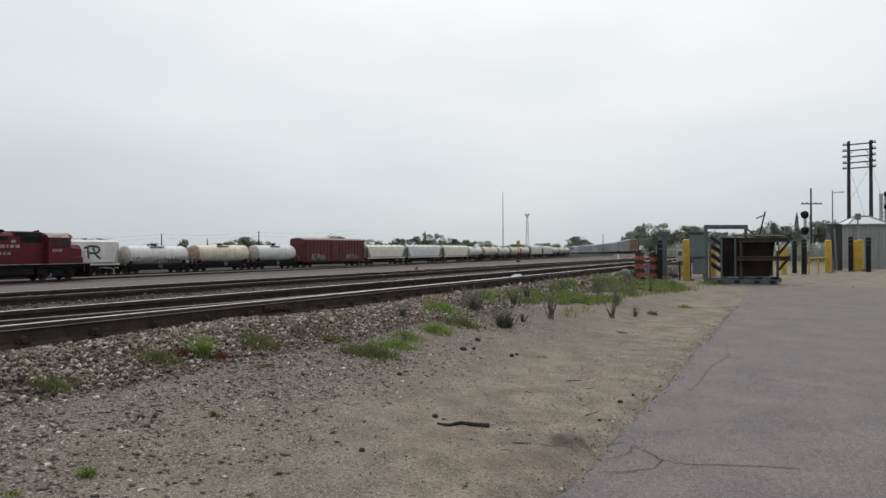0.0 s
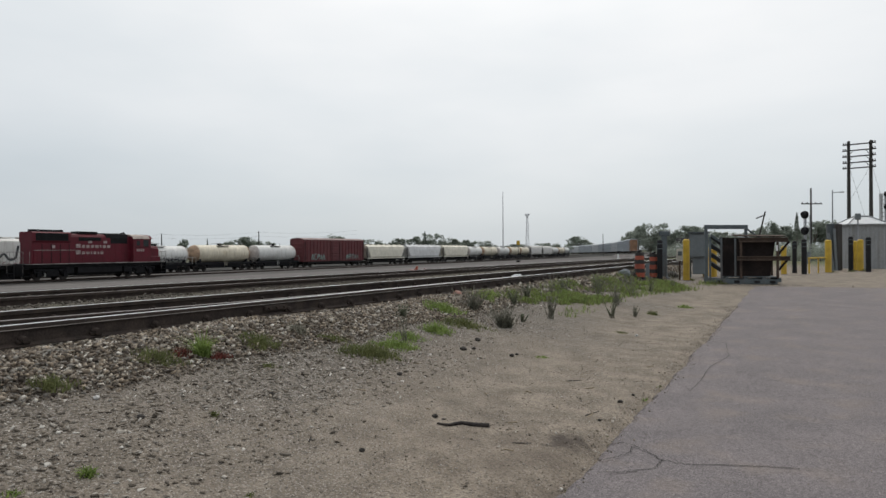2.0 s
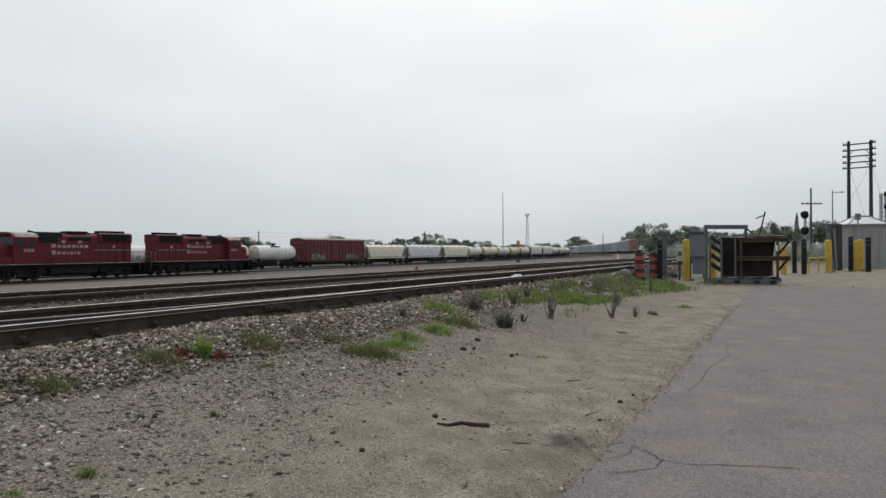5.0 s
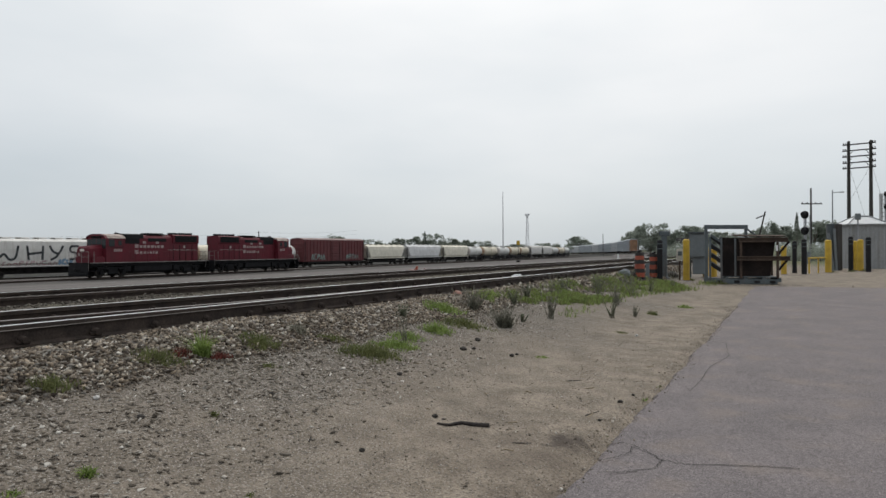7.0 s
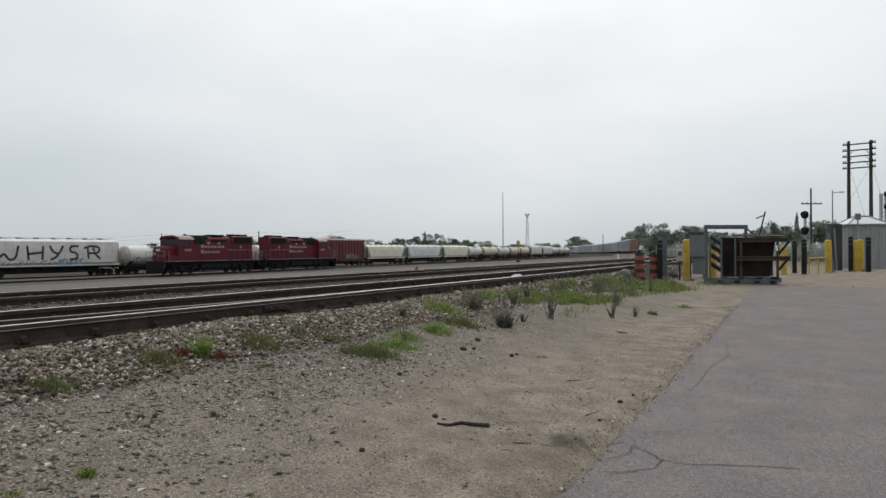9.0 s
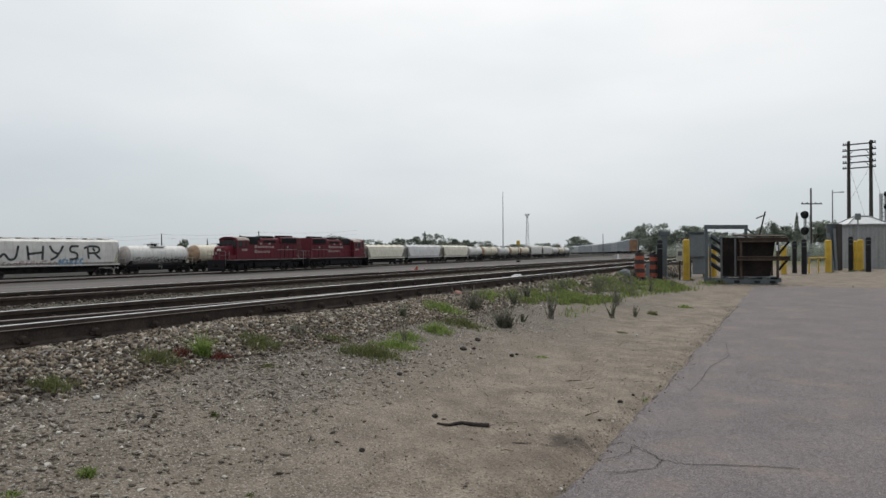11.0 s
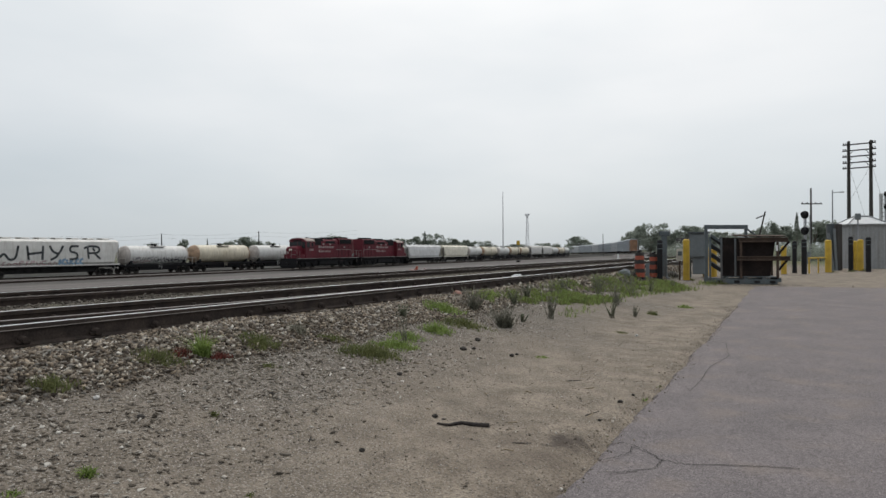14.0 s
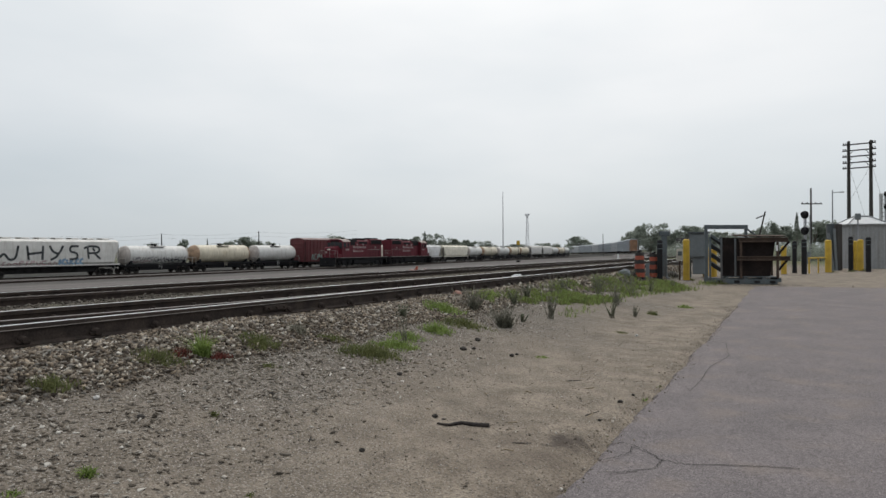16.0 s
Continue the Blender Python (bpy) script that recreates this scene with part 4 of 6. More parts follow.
def tag_row(parent, xf, y0, y1, z0, z1, n, w, material, seed, label):
    """A row of sprayed glyphs that nobody can read."""
    rng = random.Random(seed)
    cell = (y1 - y0) / n
    for k in range(n):
        a = y0 + k * cell
        top, low = z1 - rng.uniform(0, 0.2) * (z1 - z0), z0 + rng.uniform(0, 0.15) * (z1 - z0)
        left, right, mid = a + 0.12 * cell, a + 0.86 * cell, (top + low) / 2
        shape = rng.choice(([(left, low), (left, top), (right, top), (right, mid), (left, mid)], [(right, top), (left, top), (left, low), (right, low)],
                            [(left, low), ((left + right) / 2, top), (right, low)], [(left, top), (left, low), (right, low), (right, top)],
                            [(right, top), (left, mid * 0.6 + top * 0.4), (right, mid), (left, low)]))
        stroke(parent, xf, [(y + rng.uniform(-0.08, 0.08) * cell, z) for y, z in shape], w * rng.uniform(0.8, 1.25), material, label)


def auto_rack(m, paint, label, rusty=False):
    c = thing("car_carrier", m, label, "railway car", "parked car carriers")
    L = 27.0
    h = L / 2 - 0.5
    bm = bmesh.new()
    prism(bm, [(-1.5, 1.0), (-1.5, 5.2), (-1.0, 5.62), (0, 5.75), (1.0, 5.62), (1.5, 5.2), (1.5, 1.0)], -h, h)
    part("body", bm, paint, c)
    for s in (-1, 1):
        post = None
        for k in range(13):
            y = -h + 0.3 + k * (2 * h - 0.6) / 12
            if post is None:
                post = part("side_post", single(box, (0, 0, 3.15), (0.12, 0.2, 4.2), 0.02), paint, c)
                post.matrix_basis = pose(s * 1.55, y, 0)
            else:
                share("side_post", post, c, pose(s * 1.55, y, 0))
        part("end_door", single(box, (0, s * (h + 0.05), 3.2), (2.7, 0.12, 4.2), 0.03), M_RUST, c, "rust-orange end door")
        for x in (-1.515, 1.515):
            part("end_panel", single(box, (x, s * (h - 1.6), 3.1), (0.05, 3.0, 3.9), 0.01), M_RUST if rusty and s < 0 else paint, c)
        freight_truck(c, s * (h - 3.0))
    part("sill", single(box, (0, 0, 0.9), (2.8, 2 * h, 0.35), 0.02), M_GRIME, c)
    return c


def on_track(a, b, z):
    """The pose of a car with its ends over a and b."""
    a, b = Vector(a), Vector(b)
    d = b - a
    return pose((a.x + b.x) / 2, (a.y + b.y) / 2, z, 0, 0, -math.degrees(math.atan2(d.x, d.y)))


ZC = -1.75
big = hopper_car(on_track((-82, 42.2), (-82, 60.6), ZC), 18.4, 4.75, M_HOPW, "white covered hopper car sprayed with large black graffiti letters", slope=0.75)
yo = 51.4
for pts in ([(44.0, 3.75), (44.6, 2.2), (45.3, 2.9), (45.9, 2.05), (46.6, 2.3), (46.9, 3.75)],
            [(47.9, 3.75), (48.1, 2.05)], [(47.95, 2.75), (49.7, 2.95)], [(49.8, 3.75), (49.7, 2.05)],
            [(50.6, 3.75), (51.0, 3.0), (51.7, 2.75)], [(52.3, 3.75), (51.9, 3.0), (51.4, 2.35), (50.7, 2.05)],
            [(54.3, 3.7), (53.2, 3.7), (53.15, 3.0), (54.0, 2.9), (54.25, 2.5), (54.0, 2.1), (53.1, 2.1)],
            [(55.0, 3.4), (55.5, 3.7), (55.65, 2.1)], [(55.6, 3.7), (57.0, 3.65), (57.25, 3.2), (56.9, 2.85), (55.7, 2.8)], [(56.4, 2.85), (57.3, 2.05)], [(56.2, 3.45), (56.5, 3.1)]):
    stroke(big, lambda z: 1.562, [(y - yo, z) for y, z in pts], 0.27, M_TAGK, "black sprayed letter stroke")
tag_row(big, lambda z: 1.556, 44.2 - yo, 51.6 - yo, 1.42, 2.0, 11, 0.1, M_TAGP, 4, "faded pink tag")
tag_row(big, lambda z: 1.556, 51.6 - yo, 55.0 - yo, 1.42, 2.1, 6, 0.26, M_TAGB, 5, "faded blue tag")
stained = tank_car(on_track((-82, 60.8), (-82, 72.6), ZC), 11.8, M_TANKW, "white tank car with grey tags and run-down streaks", 3.8)


def stained_side(z):
    return math.sqrt(max(0.0, 1.335 ** 2 - (z - 2.48) ** 2))


tag_row(stained, stained_side, -4.4, 4.6, 1.75, 2.25, 16, 0.13, M_TAGS, 31, "faint grey tag")
tag_row(stained, stained_side, -1.0, 4.4, 1.55, 1.95, 9, 0.16, M_TAGK, 32, "dark tag on the lower side")
tag_row(stained, stained_side, -4.4, -1.2, 1.5, 1.8, 6, 0.1, M_TAGP, 33, "faded pink tag")
tank_car(on_track((-82, 72.7), (-82, 85.2), ZC), 12.5, M_TANKC, "cream tank car with brown stains at the dome", 3.95)
tank_car(on_track((-82, 85.3), (-82, 96.6), ZC), 11.3, M_TANKW, "white tank car on a black underframe", 3.95)
box_car(on_track((-82, 96.7), (-82, 117.0), ZC), 20.2, "dark oxide-red box car with pale graffiti")
hopper_car(on_track((-82, 117.2), (-82, 133.0), ZC), 15.8, 4.3, M_HOPC, "cream covered hopper car with rust streaks")
hopper_car(on_track((-82, 133.2), (-82, 150.3), ZC), 17.0, 4.35, M_HOPG, "pale grey covered hopper car")
hopper_car(on_track((-82, 150.5), (-82.5, 166.7), ZC), 16.2, 4.3, M_HOPC, "cream covered hopper car with dark lower panels")
tail = [p for p in CURVE if p[1] > 166]
for i, (a, b) in enumerate(zip(tail, tail[1:])):
    if b[1] > 305:
        break
    d = (Vector(b) - Vector(a)).length
    if i in (5, 6):
        hopper_car(on_track(a, b, ZC), d - 0.2, 4.4, M_HOPW, "white covered hopper car far along the yard")
    else:
        cream = i in (1, 3, 4, 8)
        tank_car(on_track(a, b, ZC), d - 0.2, M_TANKC if cream else M_TANKW, ("cream" if cream else "white") + " tank car far along the yard", 3.9)
RACKS = [(-59.3, 264.9), (-67.8, 291), (-76.9, 317), (-86.5, 342.8), (-96.5, 368.4), (-107.1, 393.8), (-118.1, 419), (-129.6, 444), (-141.5, 468.7), (-154, 493.2), (-166.9, 517.5)]
for i, (a, b) in enumerate(zip(RACKS, RACKS[1:])):
    auto_rack(on_track(a, b, -0.5 - 0.185 * i), M_GALV if i % 3 != 2 else M_GALVP, "grey car carrier with a rust-orange end" if i == 0 else "grey steel car carrier", i == 0)

lead = build_locomotive()
tagged(lead, "dark red locomotive with white sill stripe, running nose first")
rear = copy_thing(lead, Matrix())
tagged(rear, "dark red locomotive with bleached cab roof, running long hood first")

# ---- ballast and loose stone ----
def rubble():
    v = np.array([(-1, -1, -1), (1, -1, -1), (1, 1, -1), (-1, 1, -1), (-1, -1, 1), (1, -1, 1), (1, 1, 1), (-1, 1, 1)], float) * 0.62
    f = np.array([(0, 2, 1), (0, 3, 2), (4, 5, 6), (4, 6, 7), (0, 1, 5), (0, 5, 4), (1, 2, 6), (1, 6, 5), (2, 3, 7), (2, 7, 6), (3, 0, 4), (3, 4, 7)])
    return v, f


def stones(name, spots, label, material, seed, flat=0.75):
    """Angular stones: spots holds x, y, z and size."""
    rng = np.random.default_rng(seed)
    v0, f0 = rubble()
    n = len(spots)
    spots = np.asarray(spots)
    v = np.repeat(v0[None], n, 0) * (1 + rng.uniform(-0.75, 0.35, (n, 8, 3)))
    v *= rng.uniform(0.45, 1.5, (n, 1, 3)) * np.array([1, 1, flat])
    a = rng.uniform(0, 2 * np.pi, n)
    b = rng.uniform(-0.9, 0.9, n)
    y1, z1 = v[:, :, 1] * np.cos(b)[:, None] - v[:, :, 2] * np.sin(b)[:, None], v[:, :, 1] * np.sin(b)[:, None] + v[:, :, 2] * np.cos(b)[:, None]
    x2, y2 = v[:, :, 0] * np.cos(a)[:, None] - y1 * np.sin(a)[:, None], v[:, :, 0] * np.sin(a)[:, None] + y1 * np.cos(a)[:, None]
    v = np.stack([x2, y2, z1], -1) * spots[:, 3][:, None, None] + spots[:, None, :3]
    f = (f0[None] + 8 * np.arange(n)[:, None, None]).reshape(-1, 3)
    me = bpy.data.meshes.new(name)
    me.vertices.add(n * 8), me.loops.add(len(f) * 3), me.polygons.add(len(f))
    me.vertices.foreach_set("co", v.reshape(-1)), me.loops.foreach_set("vertex_index", f.reshape(-1))
    me.polygons.foreach_set("loop_start", np.arange(0, len(f) * 3, 3)), me.polygons.foreach_set("loop_total", np.full(len(f), 3))
    me.update(calc_edges=True), me.validate()
    me.materials.append(material)
    return tagged(new(name, me), label, "stones", kind="stuff")


def scatter(n, x0, x1, y0, y1, size, keep, seed, lift=0.3):
    rng = np.random.default_rng(seed)
    out = []
    for x, y, k, q in zip(rng.uniform(x0, x1, n), rng.uniform(y0, y1, n), rng.uniform(0, 1, n), rng.uniform(0, 1, n)):
        if q > keep(x, y):
            continue
        s = size[0] + (size[1] - size[0]) * k * k
        out.append((x, y, bumpy(x, y) + s * lift + rng.uniform(0, 0.9 if lift > 0.25 else 0.25) * s, s))
    return out


def off_rail(x):
    return min(abs(x + 5.307), abs(x + 5.6) - 0.12, abs(x + 6.813), abs(x + 9.347), abs(x + 10.853)) > 0.1


def shoulder(x, y):
    w = 0.16 * noise.noise((x * 1.3, y * 0.8, 5))
    return 0.95 * smooth01(-x, 3.95 + w, 4.55 + w) if off_rail(x) else 0


spots = scatter(86000, -5.25, -3.9, 1.0, 12, (0.008, 0.026), shoulder, 1)
spots += scatter(12000, -5.25, -3.9, 12, 30, (0.02, 0.046), lambda x, y: shoulder(x, y) * 0.8, 2)
inner = scatter(20000, -9.25, -5.38, 2.0, 14, (0.009, 0.024), lambda x, y: 1.0 if off_rail(x) else 0, 3)
inner += scatter(7000, -9.25, -5.38, 14, 40, (0.015, 0.034), lambda x, y: 0.8 if off_rail(x) else 0, 4)
inner += scatter(2500, -12.2, -9.4, 4.0, 40, (0.012, 0.026), lambda x, y: 0.9 if off_rail(x) else 0, 5)
spots += scatter(30000, -12.2, -3.9, -8, 2.5, (0.014, 0.036), lambda x, y: shoulder(x, y) * smooth01(-y - 0.9 * x, 2.2, 2.8) if y > 0 else shoulder(x, y), 9)
stones("ballast", spots, "grey and brown crushed stone ballast along the track", M_STONE, 11, 0.6)
stones("track_ballast", inner, "grimy brown ballast between the rails", M_GRIMY, 15, 0.6)


def gravel_keep(x, y):
    n = 0.6 + 0.9 * noise.noise((x * 0.7, y * 0.45, 9)) + 0.5 * noise.noise((x * 2.2, y * 2.2, 2))
    return max(0.0, min(1.0, n)) * smooth01(-x, 1.7 + y * 0.16, 3.3 + y * 0.08) * (1 - 0.6 * smooth01(y, 5, 11))


gspots = scatter(60000, -4.5, -1.6, 0.8, 12, (0.006, 0.024), gravel_keep, 6, 0.0)
stones("loose_gravel", gspots, "loose grey gravel strewn over the dirt", M_GRIT, 12, 0.36)
pspots = scatter(20000, -4.4, -1.12, 1.2, 9, (0.003, 0.009), lambda x, y: 0.35 + 0.65 * max(0, noise.noise((x * 1.5, y * 1.5, 4)) + 0.3), 7, 0.2)
pspots += scatter(3000, -4.4, -1.2, 8, 19, (0.005, 0.013), lambda x, y: 0.3 + 0.7 * max(0, noise.noise((x * 0.9, y * 0.7, 4)) + 0.2), 8, 0.2)
stones("pebbles", pspots, "fine pebbles on sandy dirt", M_GRIT, 13, 0.5)
aspots = [(x, y, ground_z(0, y) + 0.023, 0.003 + 0.004 * abs(noise.noise((x * 9, y * 9, 1)))) for x, y in zip(np.random.default_rng(5).uniform(-1.0, 3.2, 500), np.random.default_rng(6).uniform(2.5, 10, 500))]
for x, y, q in zip(np.random.default_rng(15).normal(-0.03, 0.06, 1300), np.random.default_rng(16).uniform(2.4, 14, 1300), np.random.default_rng(17).uniform(0, 1, 1300)):
    aspots.append((asphalt_edge(y) + 0.02 + x, y, ground_z(0, y) + 0.018, 0.003 + 0.006 * q * q))
for x, y, q in zip(np.random.default_rng(18).uniform(-1.6, 9, 260), np.random.default_rng(19).normal(20.6, 0.4, 260), np.random.default_rng(20).uniform(0, 1, 260)):
    aspots.append((x, y, ground_z(0, y) + 0.02, 0.006 + 0.012 * q * q))
stones("grit", aspots, "loose grit on the asphalt", M_GRIT, 14)

M_CLOD = surf("dark_clod", (0.05, 0.043, 0.038), 0.95, var=0.3, scale=20, fine=80, bump=0.4)
M_PINK = surf("pinkish_stone", (0.42, 0.24, 0.19), 0.9, var=0.2, scale=20, fine=80, bump=0.3)
M_PALE = surf("pale_stone", (0.55, 0.54, 0.52), 0.9, var=0.15, scale=20, fine=80, bump=0.3)


def rock(x, y, s, material, label, seed, tall=0.7):
    bm = bmesh.new()
    bmesh.ops.create_icosphere(bm, subdivisions=2, radius=s)
    for v in bm.verts:
        v.co *= 1 + 0.32 * noise.noise(v.co * (1.1 / s) + Vector((seed * 3.1, 0, 0)))
        v.co.z *= tall
    ob = part("stone", bm, material)
    ob.matrix_basis = pose(x, y, bumpy(x, y) + s * tall * 0.55, 0, 0, seed * 47)
    return tagged(ob, label, "stone", "loose stones on the dirt")


for i, (x, y, s) in enumerate(((-3.27, 6.93, 0.033), (-3.18, 6.39, 0.034), (-2.72, 6.58, 0.026), (-2.71, 6.69, 0.019), (-3.04, 4.91, 0.024), (-1.31, 5.35, 0.02), (-2.27, 4.12, 0.021), (-2.2, 4.11, 0.012), (-3.11, 6.49, 0.022), (-1.28, 5.66, 0.016), (-1.3, 4.72, 0.014), (-2.27, 3.25, 0.018), (-3.31, 3.66, 0.02), (-3.45, 2.71, 0.022))):
    rock(x, y, s, M_CLOD, "dark brown clod lying on sandy dirt", i)
rock(-5.04, 9.93, 0.075, M_PINK, "pinkish stone on the ballast edge", 31)
rock(-2.01, 9.11, 0.022, M_PALE, "small white stone on sandy dirt", 32)
rock(-3.89, 2.74, 0.02, M_PALE, "small white stone among gravel", 33)

M_BARK = surf("dry_bark", (0.035, 0.028, 0.025), 0.9, var=0.3, scale=14, fine=80, bump=0.4)


def build_stick():
    pts = [(-2.18, 3.99), (-2.1, 3.985), (-2.05, 4.09), (-1.97, 4.09), (-1.86, 4.11)]
    bm = bmesh.new()
    for i, ((xa, ya), (xb, yb)) in enumerate(zip(pts, pts[1:])):
        za = bumpy(xa, ya) + (0.012 if i in (1,) else 0.01)
        rod(bm, (xa, ya, za), (xb, yb, bumpy(xb, yb) + 0.012), 0.006 + 0.0026 * i, 0.009 + 0.0022 * i, n=7)
    return tagged(part("stick", bm, M_BARK), "dark dry forked stick lying on the dirt", "stick")


build_stick()
for x, y, a, l in ((-1.55, 3.9, 20, 0.12), (-1.4, 4.9, 70, 0.16), (-2.6, 3.2, 120, 0.1), (-1.85, 5.9, 30, 0.14), (-1.3, 14.1, 44, 0.62)):
    tw = part("twig", single(rod, (-l / 2, 0, 0), (l / 2, 0, 0.004), 0.004, 0.002, n=6), M_BARK)
    tw.matrix_basis = pose(x, y, bumpy(x, y) + 0.004, 0, 0, a)
    tagged(tw, "thin dry twig on sandy dirt", "twig")

M_STRAW = surf("dry_wood_chip", (0.34, 0.27, 0.18), 0.9, var=0.3, scale=20, fine=90, bump=0.3)
for i, (x, y) in enumerate(((-2.01, 5.21), (-1.79, 4.33), (-1.67, 4.91), (-2.39, 4.24), (-3.13, 5.37), (-1.40, 4.84), (-2.26, 4.93), (-2.99, 4.28), (-1.42, 7.03), (-2.04, 6.40), (-1.56, 3.72), (-1.65, 5.65))):
    chip = part("wood_chip", single(box, (0, 0, 0), (0.045 + 0.03 * (i % 3), 0.01, 0.006), 0.002), M_STRAW)
    chip.matrix_basis = pose(x, y, bumpy(x, y) + 0.004, 4, 3, i * 53)
    tagged(chip, "pale dry wood chip on sandy dirt", "wood chip", "wood chips on the dirt")

# ---- cracks in the asphalt ----
CRACKS = [[(-1.1, 4.2), (-1.01, 4.2), (-0.94, 4.18), (-0.84, 4.08), (-0.74, 3.96), (-0.61, 3.94), (-0.42, 4.02), (-0.24, 4.09), (-0.04, 4.14)],
          [(-0.94, 4.17), (-0.93, 4.03), (-0.98, 3.9), (-1.05, 3.79)],
          [(-0.74, 3.96), (-0.735, 3.82), (-0.85, 3.67), (-1.0, 3.59)],
          [(-0.93, 9.11), (-0.79, 8.02), (-0.89, 7.22), (-0.87, 6.45), (-0.89, 5.99), (-0.96, 6.19)],
          [(0.2, 18.0), (0.9, 17.6), (2.4, 17.9)],
          [(-0.67, 7.14), (-0.43, 6.87), (-0.2, 6.72), (0.14, 6.57)], [(-0.02, 9.0), (0.35, 9.14), (0.72, 9.48)]]
for c, line in enumerate(CRACKS):
    verts, faces = [], []
    pts = []
    for (xa, ya), (xb, yb) in zip(line, line[1:]):
        for k in range(10):
            t = k / 10
            pts.append((xa + (xb - xa) * t + 0.02 * noise.noise((xa * 9 + t * 7, ya * 9, c)) * 4 * t * (1 - t) + 0.006 * noise.noise((xa * 31 + t * 19, ya * 5, c)), ya + (yb - ya) * t + 0.02 * noise.noise((c, xa * 8, ya * 8 + t * 6))))
    for i, (x, y) in enumerate(pts):
        a, b = pts[max(0, i - 1)], pts[min(len(pts) - 1, i + 1)]
        d = Vector((b[0] - a[0], b[1] - a[1])).normalized()
        w = (0.004 if c < 3 else 0.003) * (0.6 + 1.2 * abs(noise.noise((x * 20, y * 20, 0))))
        z = ground_z(0, y) + 0.026
        verts += [(x - d.y * w, y + d.x * w, z), (x + d.y * w, y - d.x * w, z)]
        if i:
            faces.append((2 * i - 2, 2 * i - 1, 2 * i + 1, 2 * i))
    me = bpy.data.meshes.new("crack")
    me.from_pydata(verts, [], faces)
    me.materials.append(M_CRACK)
    ob = new("crack", me)
    ob.parent = road

# ---- weeds and grass ----
def leaf_surf(name, a, b, isl=0.35):
    m = surf(name, a, 0.7, var=0.2, scale=6, fine=40, bump=0, second=b, per_island=isl)
    nt = m.node_tree
    b = nt.nodes["Principled BSDF"]
    b.inputs["Specular IOR Level"].default_value = 0.2
    tr, mx = nt.nodes.new("ShaderNodeBsdfTranslucent"), nt.nodes.new("ShaderNodeMixShader")
    mx.inputs[0].default_value = 0.55
    nt.links.new(b.inputs["Base Color"].links[0].from_socket, tr.inputs["Color"])
    nt.links.new(b.outputs[0], mx.inputs[1]), nt.links.new(tr.outputs[0], mx.inputs[2])
    nt.links.new(mx.outputs[0], nt.nodes["Material Output"].inputs["Surface"])
    return m


M_GRASS = leaf_surf("fresh_grass", (0.26, 0.335, 0.1), (0.17, 0.245, 0.072))
M_DRY = leaf_surf("greyish_weed", (0.26, 0.25, 0.2), (0.18, 0.18, 0.145))
M_OLIVE = leaf_surf("olive_weed", (0.17, 0.18, 0.075), (0.11, 0.13, 0.055))
M_SAGE = leaf_surf("sage_weed", (0.2, 0.215, 0.15), (0.13, 0.15, 0.1))
M_REDW = leaf_surf("red_stained_weed", (0.19, 0.06, 0.05), (0.13, 0.05, 0.042))


def blades(spots, rng, lean=0.5):
    """Tapered, bent blades; spots: x, y, z, length, width."""
    verts, faces = [], []
    for x, y, z, l, w in spots:
        a, t = rng.uniform(0, 2 * math.pi), rng.uniform(0.1, lean)
        dx, dy = math.cos(a), math.sin(a)
        q = rng.uniform(0, math.pi)
        sx, sy = math.cos(q) * w, math.sin(q) * w
        i = len(verts)
        for f, k in ((0, 1), (0.45, 0.85), (0.8, 0.5)):
            o, h = l * t * f * f, l * f * (1 - 0.25 * t * f)
            verts += [(x + dx * o - sx * k, y + dy * o - sy * k, z + h), (x + dx * o + sx * k, y + dy * o + sy * k, z + h)]
        verts.append((x + dx * l * t, y + dy * l * t, z + l * (1 - 0.25 * t)))
        faces += [(i, i + 1, i + 3, i + 2), (i + 2, i + 3, i + 5, i + 4), (i + 4, i + 5, i + 6)]
    return verts, faces


def from_blades(name, spots, material, seed, lean=0.5):
    v, f = blades(spots, random.Random(seed), lean)
    me = bpy.data.meshes.new(name)
    me.from_pydata(v, [], f)
    me.materials.append(material)
    return new(name, me)


def tuft(x, y, r, h, n, material, label, seed, squash=1.0):
    rng = random.Random(seed)
    spots = []
    for _ in range(n if r < 0.15 else int(n * 0.75)):
        a, q = rng.uniform(0, 2 * math.pi), r * rng.random() ** 0.8 * 1.25
        q *= 0.75 + 0.6 * noise.noise((2 * math.cos(a), 2 * math.sin(a), seed))
        px, py = q * math.cos(a), q * math.sin(a) * squash
        spots.append((px, py, bumpy(x + px, y + py) - bumpy(x, y) - 0.005, h * rng.uniform(0.25, 1.1) * max(0.25, 1.05 - 0.6 * q / r), rng.uniform(0.0022, 0.0045) * (1 + 0.05 * y)))
    ob = from_blades("weed", spots, material, seed, 1.5)
    ob.matrix_basis = pose(x, y, bumpy(x, y) + (0.025 if x < -4.1 and y < 9 else 0))
    return tagged(ob, label, "weed", "weeds beside the track")


